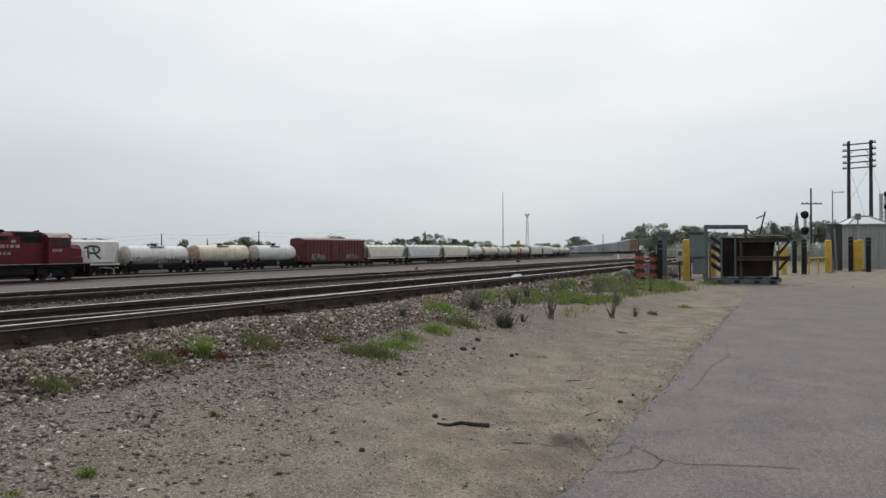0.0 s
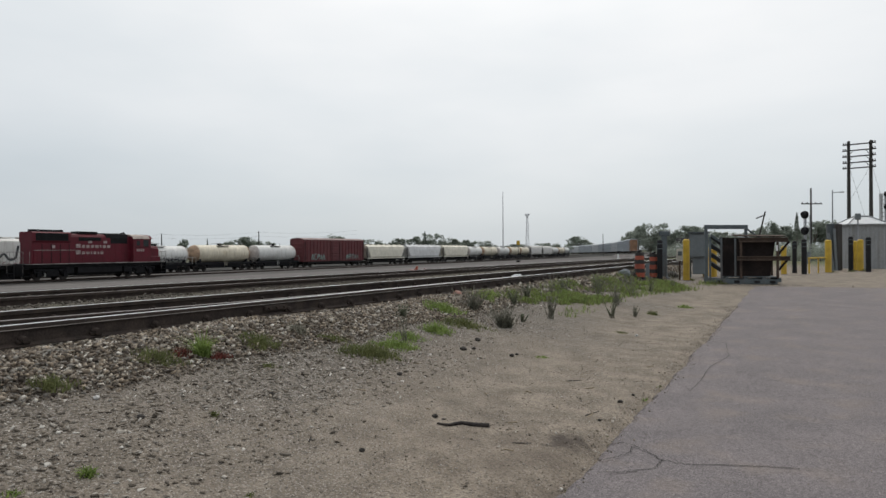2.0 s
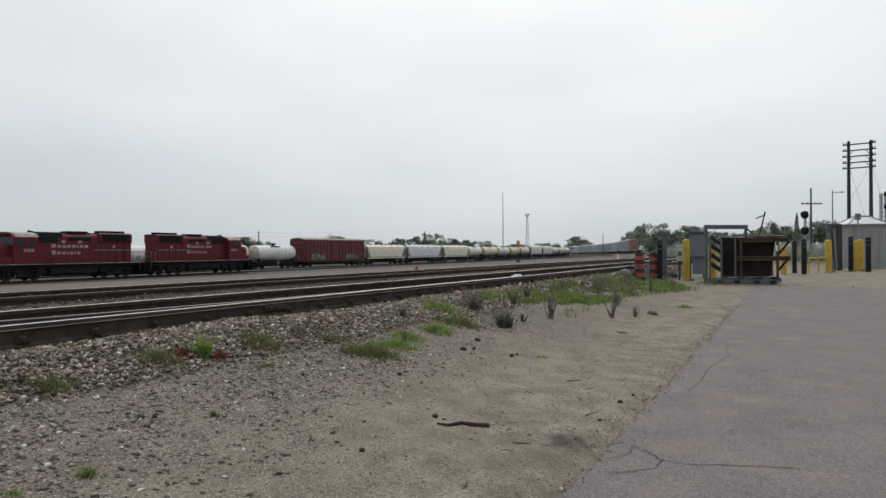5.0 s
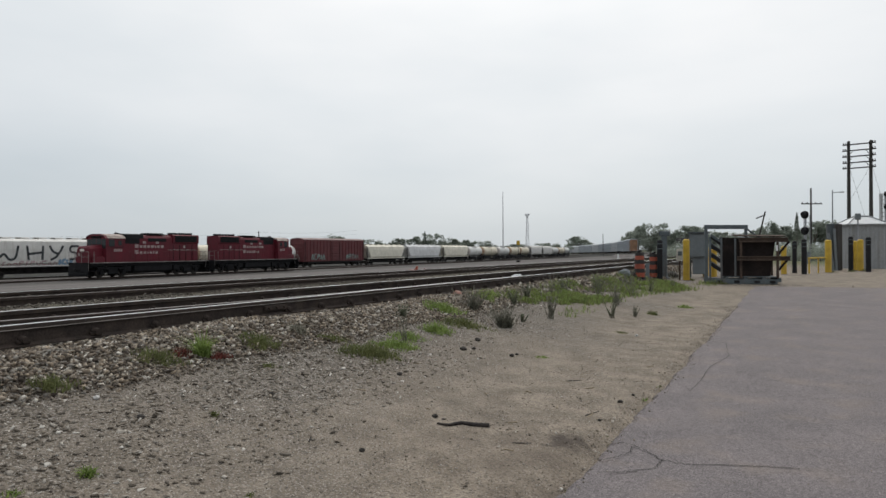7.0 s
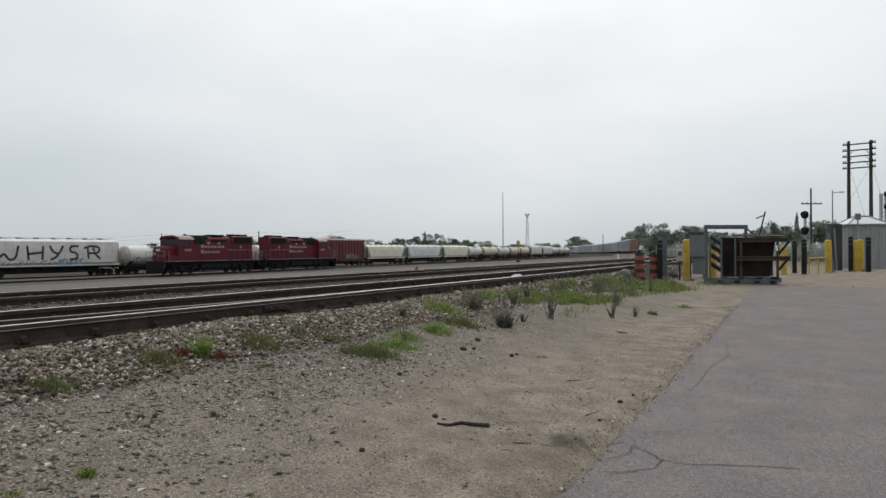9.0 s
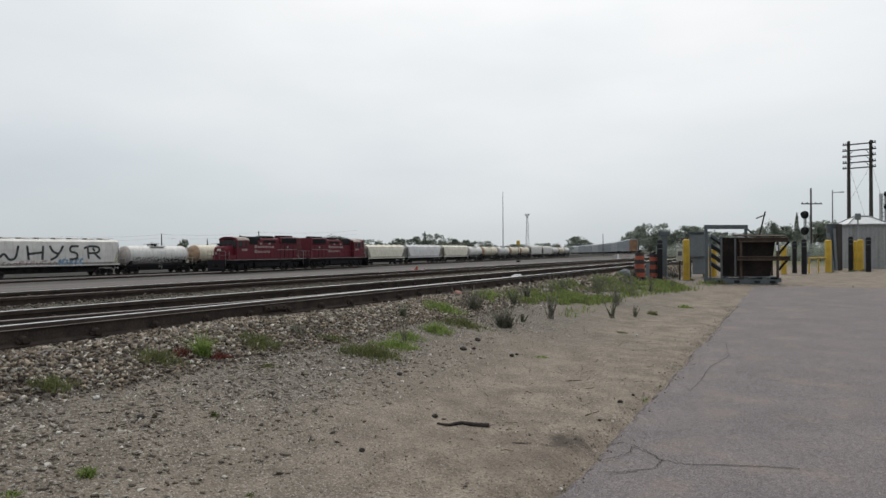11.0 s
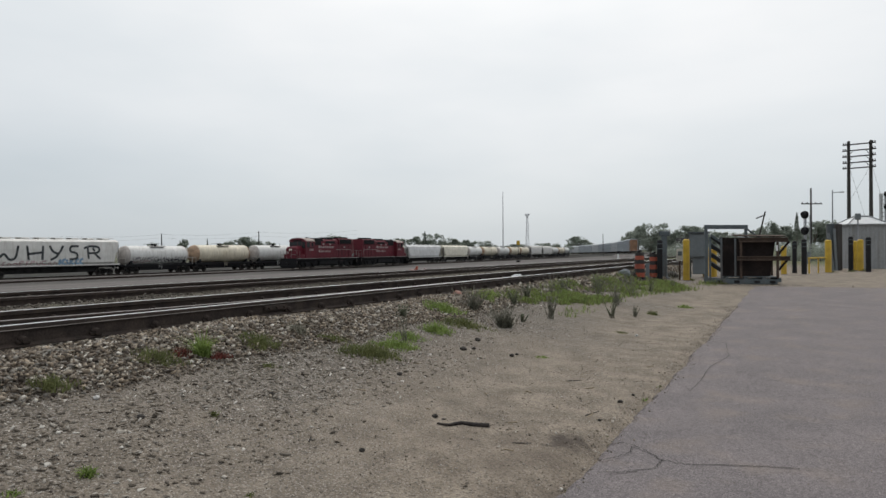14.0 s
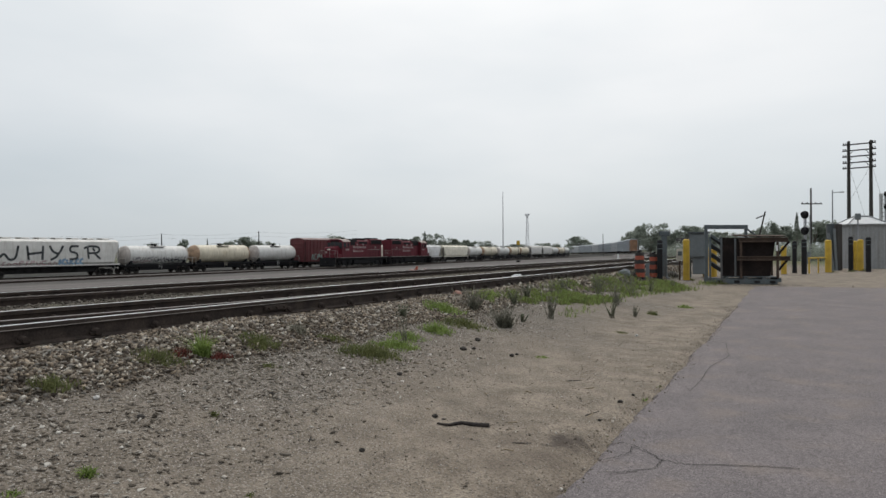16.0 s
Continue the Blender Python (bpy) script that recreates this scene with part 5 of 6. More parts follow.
def herb(x, y, h, n, material, label, seed, wide=0.9):
    """A stiff weed: stems with short side leaves."""
    rng = random.Random(seed)
    wd = thing("dry_weed", pose(x, y, bumpy(x, y)), label, "weed", "dry weeds on the dirt")
    bm = bmesh.new()
    spots = []
    for _ in range(n):
        a, ln = rng.uniform(0, 2 * math.pi), h * rng.uniform(0.45, 1.0)
        t = rng.uniform(0.15, wide)
        dx, dy = math.cos(a) * t * ln * 0.75, math.sin(a) * t * ln * 0.75
        bx, by = rng.uniform(-0.12, 0.12) * h, rng.uniform(-0.12, 0.12) * h
        rod(bm, (bx, by, -0.01), (bx + dx, by + dy, ln), 0.0045, 0.0015, n=4)
        for k in range(26):
            f = rng.uniform(0.08, 1.0)
            spots.append((bx + dx * f, by + dy * f, ln * f, rng.uniform(0.02, 0.05) * (1.15 - 0.5 * f), rng.uniform(0.003, 0.006)))
    part("stem", bm, M_DRY, wd)
    lf = from_blades("foliage", spots, material, seed + 1, 1.6)
    lf.parent = wd
    return wd


WEEDS_BALLAST = (
        (-4.35, 4.01, 0.07, 0.27, 260, M_GRASS, "bright green weed tuft in the ballast"),
        (-4.39, 3.6, 0.22, 0.11, 420, M_OLIVE, "low olive weed patch in the ballast"),
        (-4.34, 4.65, 0.24, 0.12, 460, M_OLIVE, "low olive weed patch in the ballast"),
        (-4.22, 2.66, 0.18, 0.1, 380, M_OLIVE, "low olive weed patch in the gravel"),
        (-3.01, 2.07, 0.045, 0.075, 140, M_GRASS, "small green tuft in the gravel"),
        (-3.23, 3.06, 0.03, 0.05, 60, M_OLIVE, "small green tuft in the gravel"),
        (-3.6, 5.3, 0.32, 0.15, 1100, M_OLIVE, "olive weed mound at the dirt's edge"),
        (-3.68, 5.86, 0.26, 0.13, 700, M_GRASS, "green grass patch at the dirt's edge"),
        (-3.8, 6.3, 0.22, 0.11, 480, M_GRASS, "green grass patch at the dirt's edge"),
        (-3.78, 7.59, 0.36, 0.13, 800, M_OLIVE, "yellowish weed patch at the dirt's edge"),
        (-3.76, 6.85, 0.2, 0.16, 460, M_GRASS, "green grass tuft at the dirt's edge"),
        (-4.44, 8.32, 0.34, 0.14, 700, M_GRASS, "green grass patch by the ballast"),
)
WEEDS_DIRT = (
        (-2.46, 6.79, 0.1, 0.03, 150, M_GRASS, "thin green tuft on bare dirt"),
        (-2.07, 13.4, 0.16, 0.09, 200, M_GRASS, "thin green tuft on bare dirt"),
        (-2.34, 11.79, 0.12, 0.1, 160, M_OLIVE, "thin olive tuft on bare dirt"),
        (-1.13, 5.57, 0.06, 0.04, 120, M_GRASS, "green tuft along the asphalt edge"),
        (-1.13, 6.14, 0.05, 0.04, 100, M_OLIVE, "green tuft along the asphalt edge"),
        (-1.11, 4.36, 0.04, 0.03, 80, M_OLIVE, "green tuft along the asphalt edge"),
        (-1.11, 3.43, 0.02, 0.02, 40, M_OLIVE, "green tuft along the asphalt edge"),
        (-4.46, 5.33, 0.12, 0.1, 160, M_DRY, "grey weed tuft in the ballast"),
        (-4.14, 5.46, 0.2, 0.07, 260, M_OLIVE, "low olive weed patch in the gravel"),
        (-3.85, 4.22, 0.1, 0.05, 120, M_OLIVE, "low olive weed patch in the gravel"),
        (-2.25, 9.27, 0.1, 0.04, 120, M_OLIVE, "thin olive tuft on bare dirt"),
        (-2.32, 2.41, 0.03, 0.03, 40, M_OLIVE, "small olive tuft on bare dirt"),
        (-3.05, 1.75, 0.05, 0.04, 80, M_GRASS, "small green tuft in the gravel"),
        (1.55, 33.7, 0.2, 0.16, 90, M_OLIVE, "weed tuft at a bollard's foot"),
        (2.05, 34.6, 0.22, 0.18, 100, M_OLIVE, "weed tuft at a bollard's foot"),
        (0.75, 32.3, 0.2, 0.14, 90, M_OLIVE, "weed tuft at a bollard's foot"),
        (-3.3, 22.6, 0.2, 0.14, 110, M_OLIVE, "weed tuft at a bollard's foot"),
        (-2.2, 20.9, 0.26, 0.12, 130, M_OLIVE, "weed tuft along the steel skid"))
for i, (x, y, r, h, n, mt, lb) in enumerate(WEEDS_BALLAST + WEEDS_DIRT):
    tuft(x, y, r, h, n, mt, lb, 100 + i, 1.0 if r < 0.15 else 0.8)
for i, (x, y) in enumerate(((-4.42, 3.86), (-4.25, 4.1))):
    tuft(x, y, 0.1, 0.06, 170, M_REDW, "red-stained low weed in the ballast", 150 + i)
herb(-3.45, 8.02, 0.3, 30, M_DRY, "grey-green stiff weed clump on dirt", 201, 1.2)
herb(-3.38, 8.1, 0.22, 22, M_DRY, "grey-green stiff weed clump on dirt", 202, 1.1)
herb(-3.31, 9.49, 0.4, 18, M_DRY, "tall grey weed on bare dirt", 203, 0.7)
herb(-4.28, 8.97, 0.36, 40, M_DRY, "bushy grey weed beside the ballast", 204, 1.3)
herb(-3.11, 12.44, 0.55, 22, M_DRY, "tall grey-green weed before the grass", 205)
herb(-2.5, 11.18, 0.2, 8, M_DRY, "short grey weed on bare dirt", 206)
herb(-4.3, 12.6, 0.45, 12, M_DRY, "grey-green weed among the grass", 207)
herb(-3.66, 6.0, 0.34, 5, M_DRY, "thin grey weed stalks in grass", 208)
herb(-3.4, 15.0, 0.55, 12, M_DRY, "tall grey-green weed among the grass", 209)

for i, (x, y, h, n) in enumerate(((-2.7, 10.6, 0.3, 12), (-4.4, 13.4, 0.4, 20), (-3.8, 13.85, 0.5, 16), (-4.3, 15.6, 0.5, 18), (-4.0, 17.2, 0.5, 14), (-3.3, 16.4, 0.45, 12), (-3.1, 18.2, 0.5, 10), (-4.35, 11.2, 0.3, 22), (-3.45, 8.74, 0.14, 8), (-4.4, 7.2, 0.18, 14), (-4.15, 10.2, 0.26, 18))):
    herb(x, y, h, n, M_SAGE, "grey-green bushy weed among the grass", 230 + 2 * i, 1.0)


def grass_strip():
    rng = random.Random(77)
    spots = []
    while len(spots) < 19000:
        y = rng.uniform(9.8, 21.5)
        x = rng.uniform(-5.0, -1.6)
        d = noise.noise((x * 0.9, y * 0.5, 3)) + 0.5 * noise.noise((x * 3, y * 2, 8))
        lim = smooth01(-x, 3.0 - 0.9 * smooth01(y, 14, 20), 4.0) * (1 - smooth01(-x, 4.55, 4.85))
        if rng.random() < lim * max(0.0, min(1.0, 0.22 + d * 2.6)):
            spots.append((x, y, bumpy(x, y) - 0.005, rng.uniform(0.03, 0.13) * (1.0 + 0.8 * max(0.0, d)), rng.uniform(0.004, 0.008)))
    tagged(from_blades("grass", spots[::2], M_GRASS, 78, 1.0), "fresh green grass strip beside the track", "grass", kind="stuff")
    tagged(from_blades("dry_grass", spots[1::2], M_OLIVE, 79, 1.2), "yellowish grass strip beside the track", "grass", kind="stuff")


grass_strip()

# ---- gate area ----
M_YEL = surf("yellow_bollard_paint", (0.55, 0.36, 0.03), 0.55, var=0.18, scale=3, fine=25, bump=0.05, streak=((0.25, 0.16, 0.04), 0.4))
M_BOLK = surf("black_rubber_post", (0.014, 0.014, 0.016), 0.7, var=0.25, scale=3, fine=25, bump=0.05, spec=0.25)
M_DRUMK = surf("dusty_black_stripe", (0.035, 0.03, 0.029), 0.7, var=0.3, scale=4, fine=30, bump=0.04)
M_ORANGE = surf("orange_drum_plastic", (0.34, 0.07, 0.035), 0.6, var=0.2, scale=3, fine=25, bump=0.04)
M_GREYP = surf("blue_grey_steel_paint", (0.095, 0.115, 0.125), 0.65, 0.1, var=0.2, scale=2, fine=20, bump=0.06, streak=((0.09, 0.06, 0.045), 0.5))
M_CABI = surf("grey_cabinet_paint", (0.145, 0.165, 0.175), 0.6, var=0.12, scale=2, fine=20, bump=0.03)
M_RUSTY = surf("dark_rusted_steel", (0.03, 0.022, 0.02), 0.9, var=0.4, scale=2.5, fine=25, bump=0.25, second=(0.014, 0.012, 0.012), spec=0.15)
M_LTRUST = surf("brown_rusted_beam", (0.1, 0.072, 0.056), 0.9, var=0.35, scale=2.5, fine=25, bump=0.25, second=(0.05, 0.038, 0.033), spec=0.2)
M_SIGN = surf("pale_sign_box", (0.5, 0.48, 0.42), 0.6, var=0.15, bump=0)
M_SHED = surf("corrugated_grey_steel", (0.3, 0.312, 0.318), 0.6, 0.2, var=0.15, scale=1, fine=12, bump=0.05, streak=((0.15, 0.14, 0.13), 0.5))
M_SHROOF = surf("light_metal_roof", (0.6, 0.62, 0.63), 0.45, 0.3, var=0.12, scale=1, fine=12, bump=0.05)
M_POLE = surf("weathered_pole_wood", (0.06, 0.055, 0.052), 0.9, var=0.3, scale=2, fine=20, bump=0.2, stretch=(4, 4, 0.5))
M_MAST = surf("galvanised_mast", (0.3, 0.31, 0.33), 0.5, 0.4, var=0.15, bump=0.03)
M_SIGW = surf("white_signal_paint", (0.78, 0.79, 0.8), 0.6, var=0.15, bump=0)


def bollard(x, y, h, r, material, label, band=False):
    b = thing("bollard", pose(x, y, bumpy(x, y) - 0.01), label, "bollard", "bollards at the gate")
    bm = bmesh.new()
    rod(bm, (0, 0, 0), (0, 0, h - r * 0.4), r, n=20)
    rod(bm, (0, 0, h - r * 0.4), (0, 0, h), r, r * 0.55, n=20)
    part("post", bm, material, b)
    if band:
        for z in (h * 0.78, h * 0.9):
            part("reflective_band", single(rod, (0, 0, z), (0, 0, z + 0.025), r + 0.004, n=20), M_GREYP, b)
    part("footing", single(rod, (0, 0, -0.04), (0, 0, 0.025), r * 1.6, r * 1.4, n=16), M_ASPHALT, b)
    return b


YL, BL = "yellow painted steel pipe bollard at the gate", "black round post with pale reflective bands"
bollard(-3.42, 22.47, 1.3, 0.1, M_YEL, YL)
bollard(-3.2, 25.2, 1.06, 0.1, M_YEL, "yellow bollard behind the steel barrier")
bollard(-2.98, 25.6, 1.0, 0.1, M_YEL, "yellow bollard behind the steel barrier")
bollard(-0.92, 29.48, 1.1, 0.1, M_YEL, "yellow bollard behind the rusty steel stack")
bollard(0.62, 32.07, 1.35, 0.12, M_YEL, YL)
bollard(1.74, 35.64, 1.33, 0.09, M_YEL, YL)
bollard(1.89, 34.83, 1.38, 0.12, M_YEL, YL)
bollard(-0.58, 30.94, 1.3, 0.085, M_BOLK, BL, band=True)
bollard(-0.23, 29.72, 1.36, 0.095, M_BOLK, BL, band=True)
bollard(1.49, 33.89, 1.5, 0.095, M_BOLK, BL, band=True)
bollard(2.09, 33.3, 1.45, 0.1, M_BOLK, BL, band=True)
bollard(2.2, 35.6, 1.42, 0.07, M_BOLK, BL)
bollard(-4.17, 22.2, 1.27, 0.085, M_BOLK, BL, band=True)


def drum(x, y):
    d = thing("traffic_drum", pose(x, y, bumpy(x, y) - 0.02), "orange traffic drum with black stripes on a rubber base", "traffic drum", "drums beside the track")
    zs = [0.06, 0.2, 0.32, 0.46, 0.58, 0.7, 0.8]
    for i, (a, b) in enumerate(zip(zs, zs[1:])):
        k = i % 2
        part("black_stripe" if k else "orange_stripe", single(rod, (0, 0, a), (0, 0, b), 0.158 - 0.04 * a, 0.158 - 0.04 * b + (0.004 if k else 0), n=20), M_DRUMK if k else M_ORANGE, d)
    part("base", single(rod, (0, 0, 0), (0, 0, 0.07), 0.2, 0.18, n=8), M_BOLK, d)
    part("handle", single(rod, (-0.06, 0, 0.8), (0.06, 0, 0.86), 0.03, n=8), M_BOLK, d)
    return d


drum(-4.49, 20.8)
drum(-4.385, 22.35)


def grey_mast():
    p = thing("gate_post", pose(-4.33, 23.84, bumpy(-4.33, 23.84) - 0.02), "dark grey steel gate post with a head plate", "gate post")
    part("post", single(box, (0, 0, 0.72), (0.17, 0.17, 1.44), 0.01), M_GREYP, p)
    part("head_plate", single(box, (0.02, 0, 1.5), (0.34, 0.2, 0.16), 0.02), M_GREYP, p)
    part("base_plate", single(box, (0, 0, 0.02), (0.35, 0.35, 0.04), 0.005), M_GREYP, p)
    s = thing("sign_post", pose(-3.73, 23.14, bumpy(-3.73, 23.14) - 0.02, 0, 0, 10), "pale box on a short rusty post", "sign")
    part("post", single(box, (0, 0, 0.35), (0.06, 0.06, 0.75), 0.005), M_LTRUST, s)
    part("panel", single(box, (0, 0, 0.82), (0.2, 0.08, 0.38), 0.01), M_SIGN, s)
    part("plate", single(box, (0.01, -0.044, 0.86), (0.12, 0.012, 0.14)), M_GREYP, s)
    w = thing("marker_board", pose(-4.42, 21.6, bumpy(-4.42, 21.6) - 0.02), "pale grey marker board standing between drums", "marker")
    part("board", single(box, (0, 0, 0.25), (0.1, 0.05, 0.5), 0.01), M_CABI, w)


grey_mast()


def cabinet():
    c = thing("electrical_cabinet", pose(-3.4, 25.0, bumpy(-3.4, 25) - 0.02, 0, 0, 8), "grey electrical cabinet on a steel stand", "cabinet")
    part("body", single(box, (0, 0, 1.12), (0.62, 0.4, 0.84), 0.015), M_CABI, c)
    d = part("door", single(box, (0, -0.215, 1.12), (0.56, 0.03, 0.76), 0.008), M_CABI, c)
    part("handle", single(box, (0.2, -0.24, 1.12), (0.03, 0.03, 0.14), 0.006), M_BOLK, d)
    part("roof", single(box, (0, -0.03, 1.56), (0.7, 0.5, 0.05), 0.01), M_GREYP, c)
    part("lower_box", single(box, (0.04, 0, 0.42), (0.48, 0.3, 0.56), 0.01), M_CABI, c)
    for x in (-0.27, 0.27):
        part("leg", single(box, (x, 0, 0.36), (0.06, 0.06, 0.72), 0.005), M_GREYP, c)
    part("conduit", single(rod, (0.18, 0.05, 0.0), (0.18, 0.05, 0.8), 0.03, n=8), M_MAST, c)
    return c


cabinet()


def steel_rack():
    """Skid base with portal frame, chevron barrier and rusty ramp stack; x along its length."""
    r = thing("steel_barrier_rack", pose(-2.62, 21.15, 0.19, 0, 0, 12), "grey steel skid with portal frame and rusty dark ramp plates", "barrier rack")
    # skid base with fork pockets
    for y in (0.0, 0.9):
        part("skid_rail", single(box, (1.0, y, 0.07), (2.1, 0.12, 0.14), 0.01), M_GREYP, r)
    for x in (0.05, 0.55, 1.1, 1.65, 2.1):
        part("cross_member", single(box, (x, 0.45, 0.12), (0.12, 1.0, 0.13), 0.01), M_GREYP, r)
    part("deck_plate", single(box, (1.3, 0.45, 0.2), (1.5, 0.9, 0.03), 0.005), M_GREYP, r)
    for x in (0.35, 0.85, 1.45, 1.9):
        part("pocket_lip", single(box, (x, -0.072, 0.07), (0.16, 0.03, 0.07), 0.005), M_BOLK, r)
    # portal
    for x in (-0.06, 1.22):
        part("portal_leg", single(box, (x, 0.0 if x < 1 else 0.56, 0.83), (0.09, 0.09, 1.66), 0.008), M_GREYP, r)
    part("portal_beam", single(box, (0.58, 0.28, 1.64), (1.49, 0.1, 0.12), 0.008, turn=(0, 0, 23.5)), M_GREYP, r)
    part("portal_brace", single(rod, (1.2, 0.6, 1.62), (1.75, 0.62, 1.25), 0.025, n=8), M_GREYP, r)
    # chevron barrier between the legs
    for x in (0.06, 0.4):
        part("barrier_post", single(box, (x, -0.02, 0.72), (0.06, 0.06, 1.25), 0.006), M_GREYP, r)
    for k in range(4):
        z = 0.42 + 0.26 * k
        part("chevron_bar", single(box, (0.23, -0.02, z + 0.06), (0.36, 0.035, 0.105), 0.006, turn=(0, 32, 0)), M_BOLK, r)
        part("chevron_edge", single(box, (0.23, -0.045, z + 0.135), (0.36, 0.02, 0.028), 0.003, turn=(0, 32, 0)), M_GREYP, r)
    part("barrier_top", single(box, (0.23, -0.02, 1.3), (0.36, 0.06, 0.05), 0.005, turn=(0, 32, 0)), M_GREYP, r)
    part("stack_post", single(box, (0.8, -0.13, 0.75), (0.055, 0.05, 1.1), 0.006), M_GREYP, r)
    # stacked ramp plates
    for k in range(5):
        bm = bmesh.new()
        prism(bm, [(0.4 + 0.02 * k, 0.22), (1.86 - 0.03 * k, 0.22), (2.02 - 0.03 * k, 1.24), (0.36 + 0.03 * k, 1.34)], 0.12 + 0.16 * k, 0.2 + 0.16 * k)
        part("ramp_plate", bm, M_RUSTY, r)
    for y, x0, x1, z, w in ((-0.06, 0.92, 2.35, 1.3, 0.13), (-0.1, 0.86, 2.4, 0.78, 0.14), (0.5, 0.8, 2.3, 1.31, 0.12), (0.85, 0.9, 2.3, 1.33, 0.12)):
        bm = bmesh.new()
        box(bm, ((x0 + x1) / 2, y, z), (x1 - x0, w, 0.025), 0.004)
        box(bm, ((x0 + x1) / 2, y, z - 0.1), (x1 - x0, w, 0.025), 0.004)
        box(bm, ((x0 + x1) / 2, y, z - 0.05), (x1 - x0, 0.03, 0.1), 0.004)
        part("beam", bm, M_LTRUST, r)
    part("cover_plate", single(box, (1.55, 0.35, 1.38), (1.5, 0.8, 0.03), 0.006, turn=(3, 1, 0)), M_LTRUST, r)
    for x in (0.98, 2.05):
        part("stand_leg", single(box, (x, -0.05, 0.74), (0.07, 0.07, 1.15), 0.006), M_LTRUST, r)
        part("stand_leg", single(box, (x, 0.88, 0.74), (0.07, 0.07, 1.15), 0.006), M_LTRUST, r)
    part("stand_brace", single(rod, (2.08, -0.04, 0.85), (2.38, -0.04, 1.2), 0.035, n=8), M_RUSTY, r)
    part("stand_brace", single(rod, (2.08, -0.04, 0.4), (2.36, -0.04, 0.72), 0.035, n=8), M_RUSTY, r)
    part("white_tag", single(box, (2.02, -0.1, 1.02), (0.05, 0.02, 0.16)), M_SIGW, r)
    for o in r.children:
        for v in o.data.vertices:
            v.co.x *= 0.89
    return r


steel_rack()


def yellow_rail():
    g = thing("yellow_guard_rail", pose(-0.1, 30.6, 0.19), "low yellow tubular guard rail", "guard rail")
    a, b = Vector((0.0, 0.2, 0.62)), Vector((0.72, 1.6, 0.62))
    part("top_rail", single(rod, a, b, 0.03, n=8), M_YEL, g)
    for t in (0.05, 0.5, 0.95):
        p = a.lerp(b, t)
        part("upright", single(rod, (p.x, p.y, -0.01), (p.x, p.y, 0.62), 0.03, n=8), M_YEL, g)


yellow_rail()


def shed():
    s = thing("corrugated_shed", pose(2.19, 39.6, 0.17, 0, 0, 18), "grey corrugated steel shed with low pale hip roof", "shed")
    w, d, h = 1.66, 1.66, 2.15
    for name, cx, cy, ln, rot in (("wall", 0, -d / 2, w, 0), ("wall", 0, d / 2, w, 180), ("wall", -w / 2, 0, d, -90), ("wall", w / 2, 0, d, 90)):
        # trapezoid corrugations, one sheet with a flat back
        n = 9
        step = ln / n
        front = []
        for i in range(n):
            x = -ln / 2 + i * step
            front += [(x, -0.022), (x + 0.38 * step, -0.022), (x + 0.5 * step, -0.005), (x + 0.88 * step, -0.005)]
        front.append((ln / 2, -0.022))
        bm = bmesh.new()
        low = [bm.verts.new((x, y, 0)) for x, y in front] + [bm.verts.new((x, 0.03, 0)) for x, y in reversed(front)]
        top = [bm.verts.new((v.co.x, v.co.y, h)) for v in low]
        k = len(low)
        for i in range(k):
            bm.faces.new((low[i], low[(i + 1) % k], top[(i + 1) % k], top[i]))
        m = len(front)
        for i in range(m - 1):
            bm.faces.new((low[i + 1], low[i], low[k - 1 - i], low[k - 2 - i]))
            bm.faces.new((top[i], top[i + 1], top[k - 2 - i], top[k - 1 - i]))
        ob = part(name, bm, M_SHED, s)
        ob.matrix_basis = pose(cx, cy, 0, 0, 0, rot)
    bm = bmesh.new()
    e, t = 0.12, 0.42
    loft(bm, [[(-w / 2 - e, -d / 2 - e, h), (w / 2 + e, -d / 2 - e, h), (w / 2 + e, d / 2 + e, h), (-w / 2 - e, d / 2 + e, h)],
              [(-0.3, -0.12, h + t), (0.3, -0.12, h + t), (0.3, 0.12, h + t), (-0.3, 0.12, h + t)]])
    roof = part("roof", bm, M_SHROOF, s)
    part("ridge_vent", single(box, (0, 0, h + t + 0.02), (0.66, 0.3, 0.06), 0.01), M_SHED, roof)
    for a in ((-1, -1), (1, -1), (1, 1), (-1, 1)):
        part("ridge_cap", single(rod, (a[0] * (w / 2 + e), a[1] * (d / 2 + e), h + 0.02), (a[0] * 0.3, a[1] * 0.12, h + t + 0.02), 0.025, n=6), M_SHED, roof)
    for x, y, r in ((0, -d / 2 - e, 0), (-w / 2 - e, 0, 90), (w / 2 + e, 0, 90), (0, d / 2 + e, 0)):
        part("eave_trim", single(box, (x, y, h + 0.005), (w + 2 * e, 0.03, 0.07), 0.005, turn=None) if not r else single(box, (x, y, h + 0.005), (0.03, w + 2 * e - 0.07, 0.07), 0.005), M_SHED, roof)
    b = thing("plank_stack", pose(0.72, 35.2, 0.17, 0, 0, 20), "dark weathered panel with leaning pale boards", "panel")
    part("panel", single(box, (0.28, 0.3, 1.06), (0.55, 0.12, 2.12), 0.015), M_GREYP, b)
    part("frame", single(box, (0.42, 0.1, 1.05), (0.3, 0.1, 2.1), 0.01), M_POLE, b)
    part("board", single(box, (0.05, -0.05, 0.85), (0.12, 0.04, 1.72), 0.006, turn=(0, -7, 0)), M_CABI, b)
    part("board", single(box, (0.22, -0.1, 0.95), (0.1, 0.04, 1.9), 0.006, turn=(0, -3, 0)), M_CABI, b)


shed()


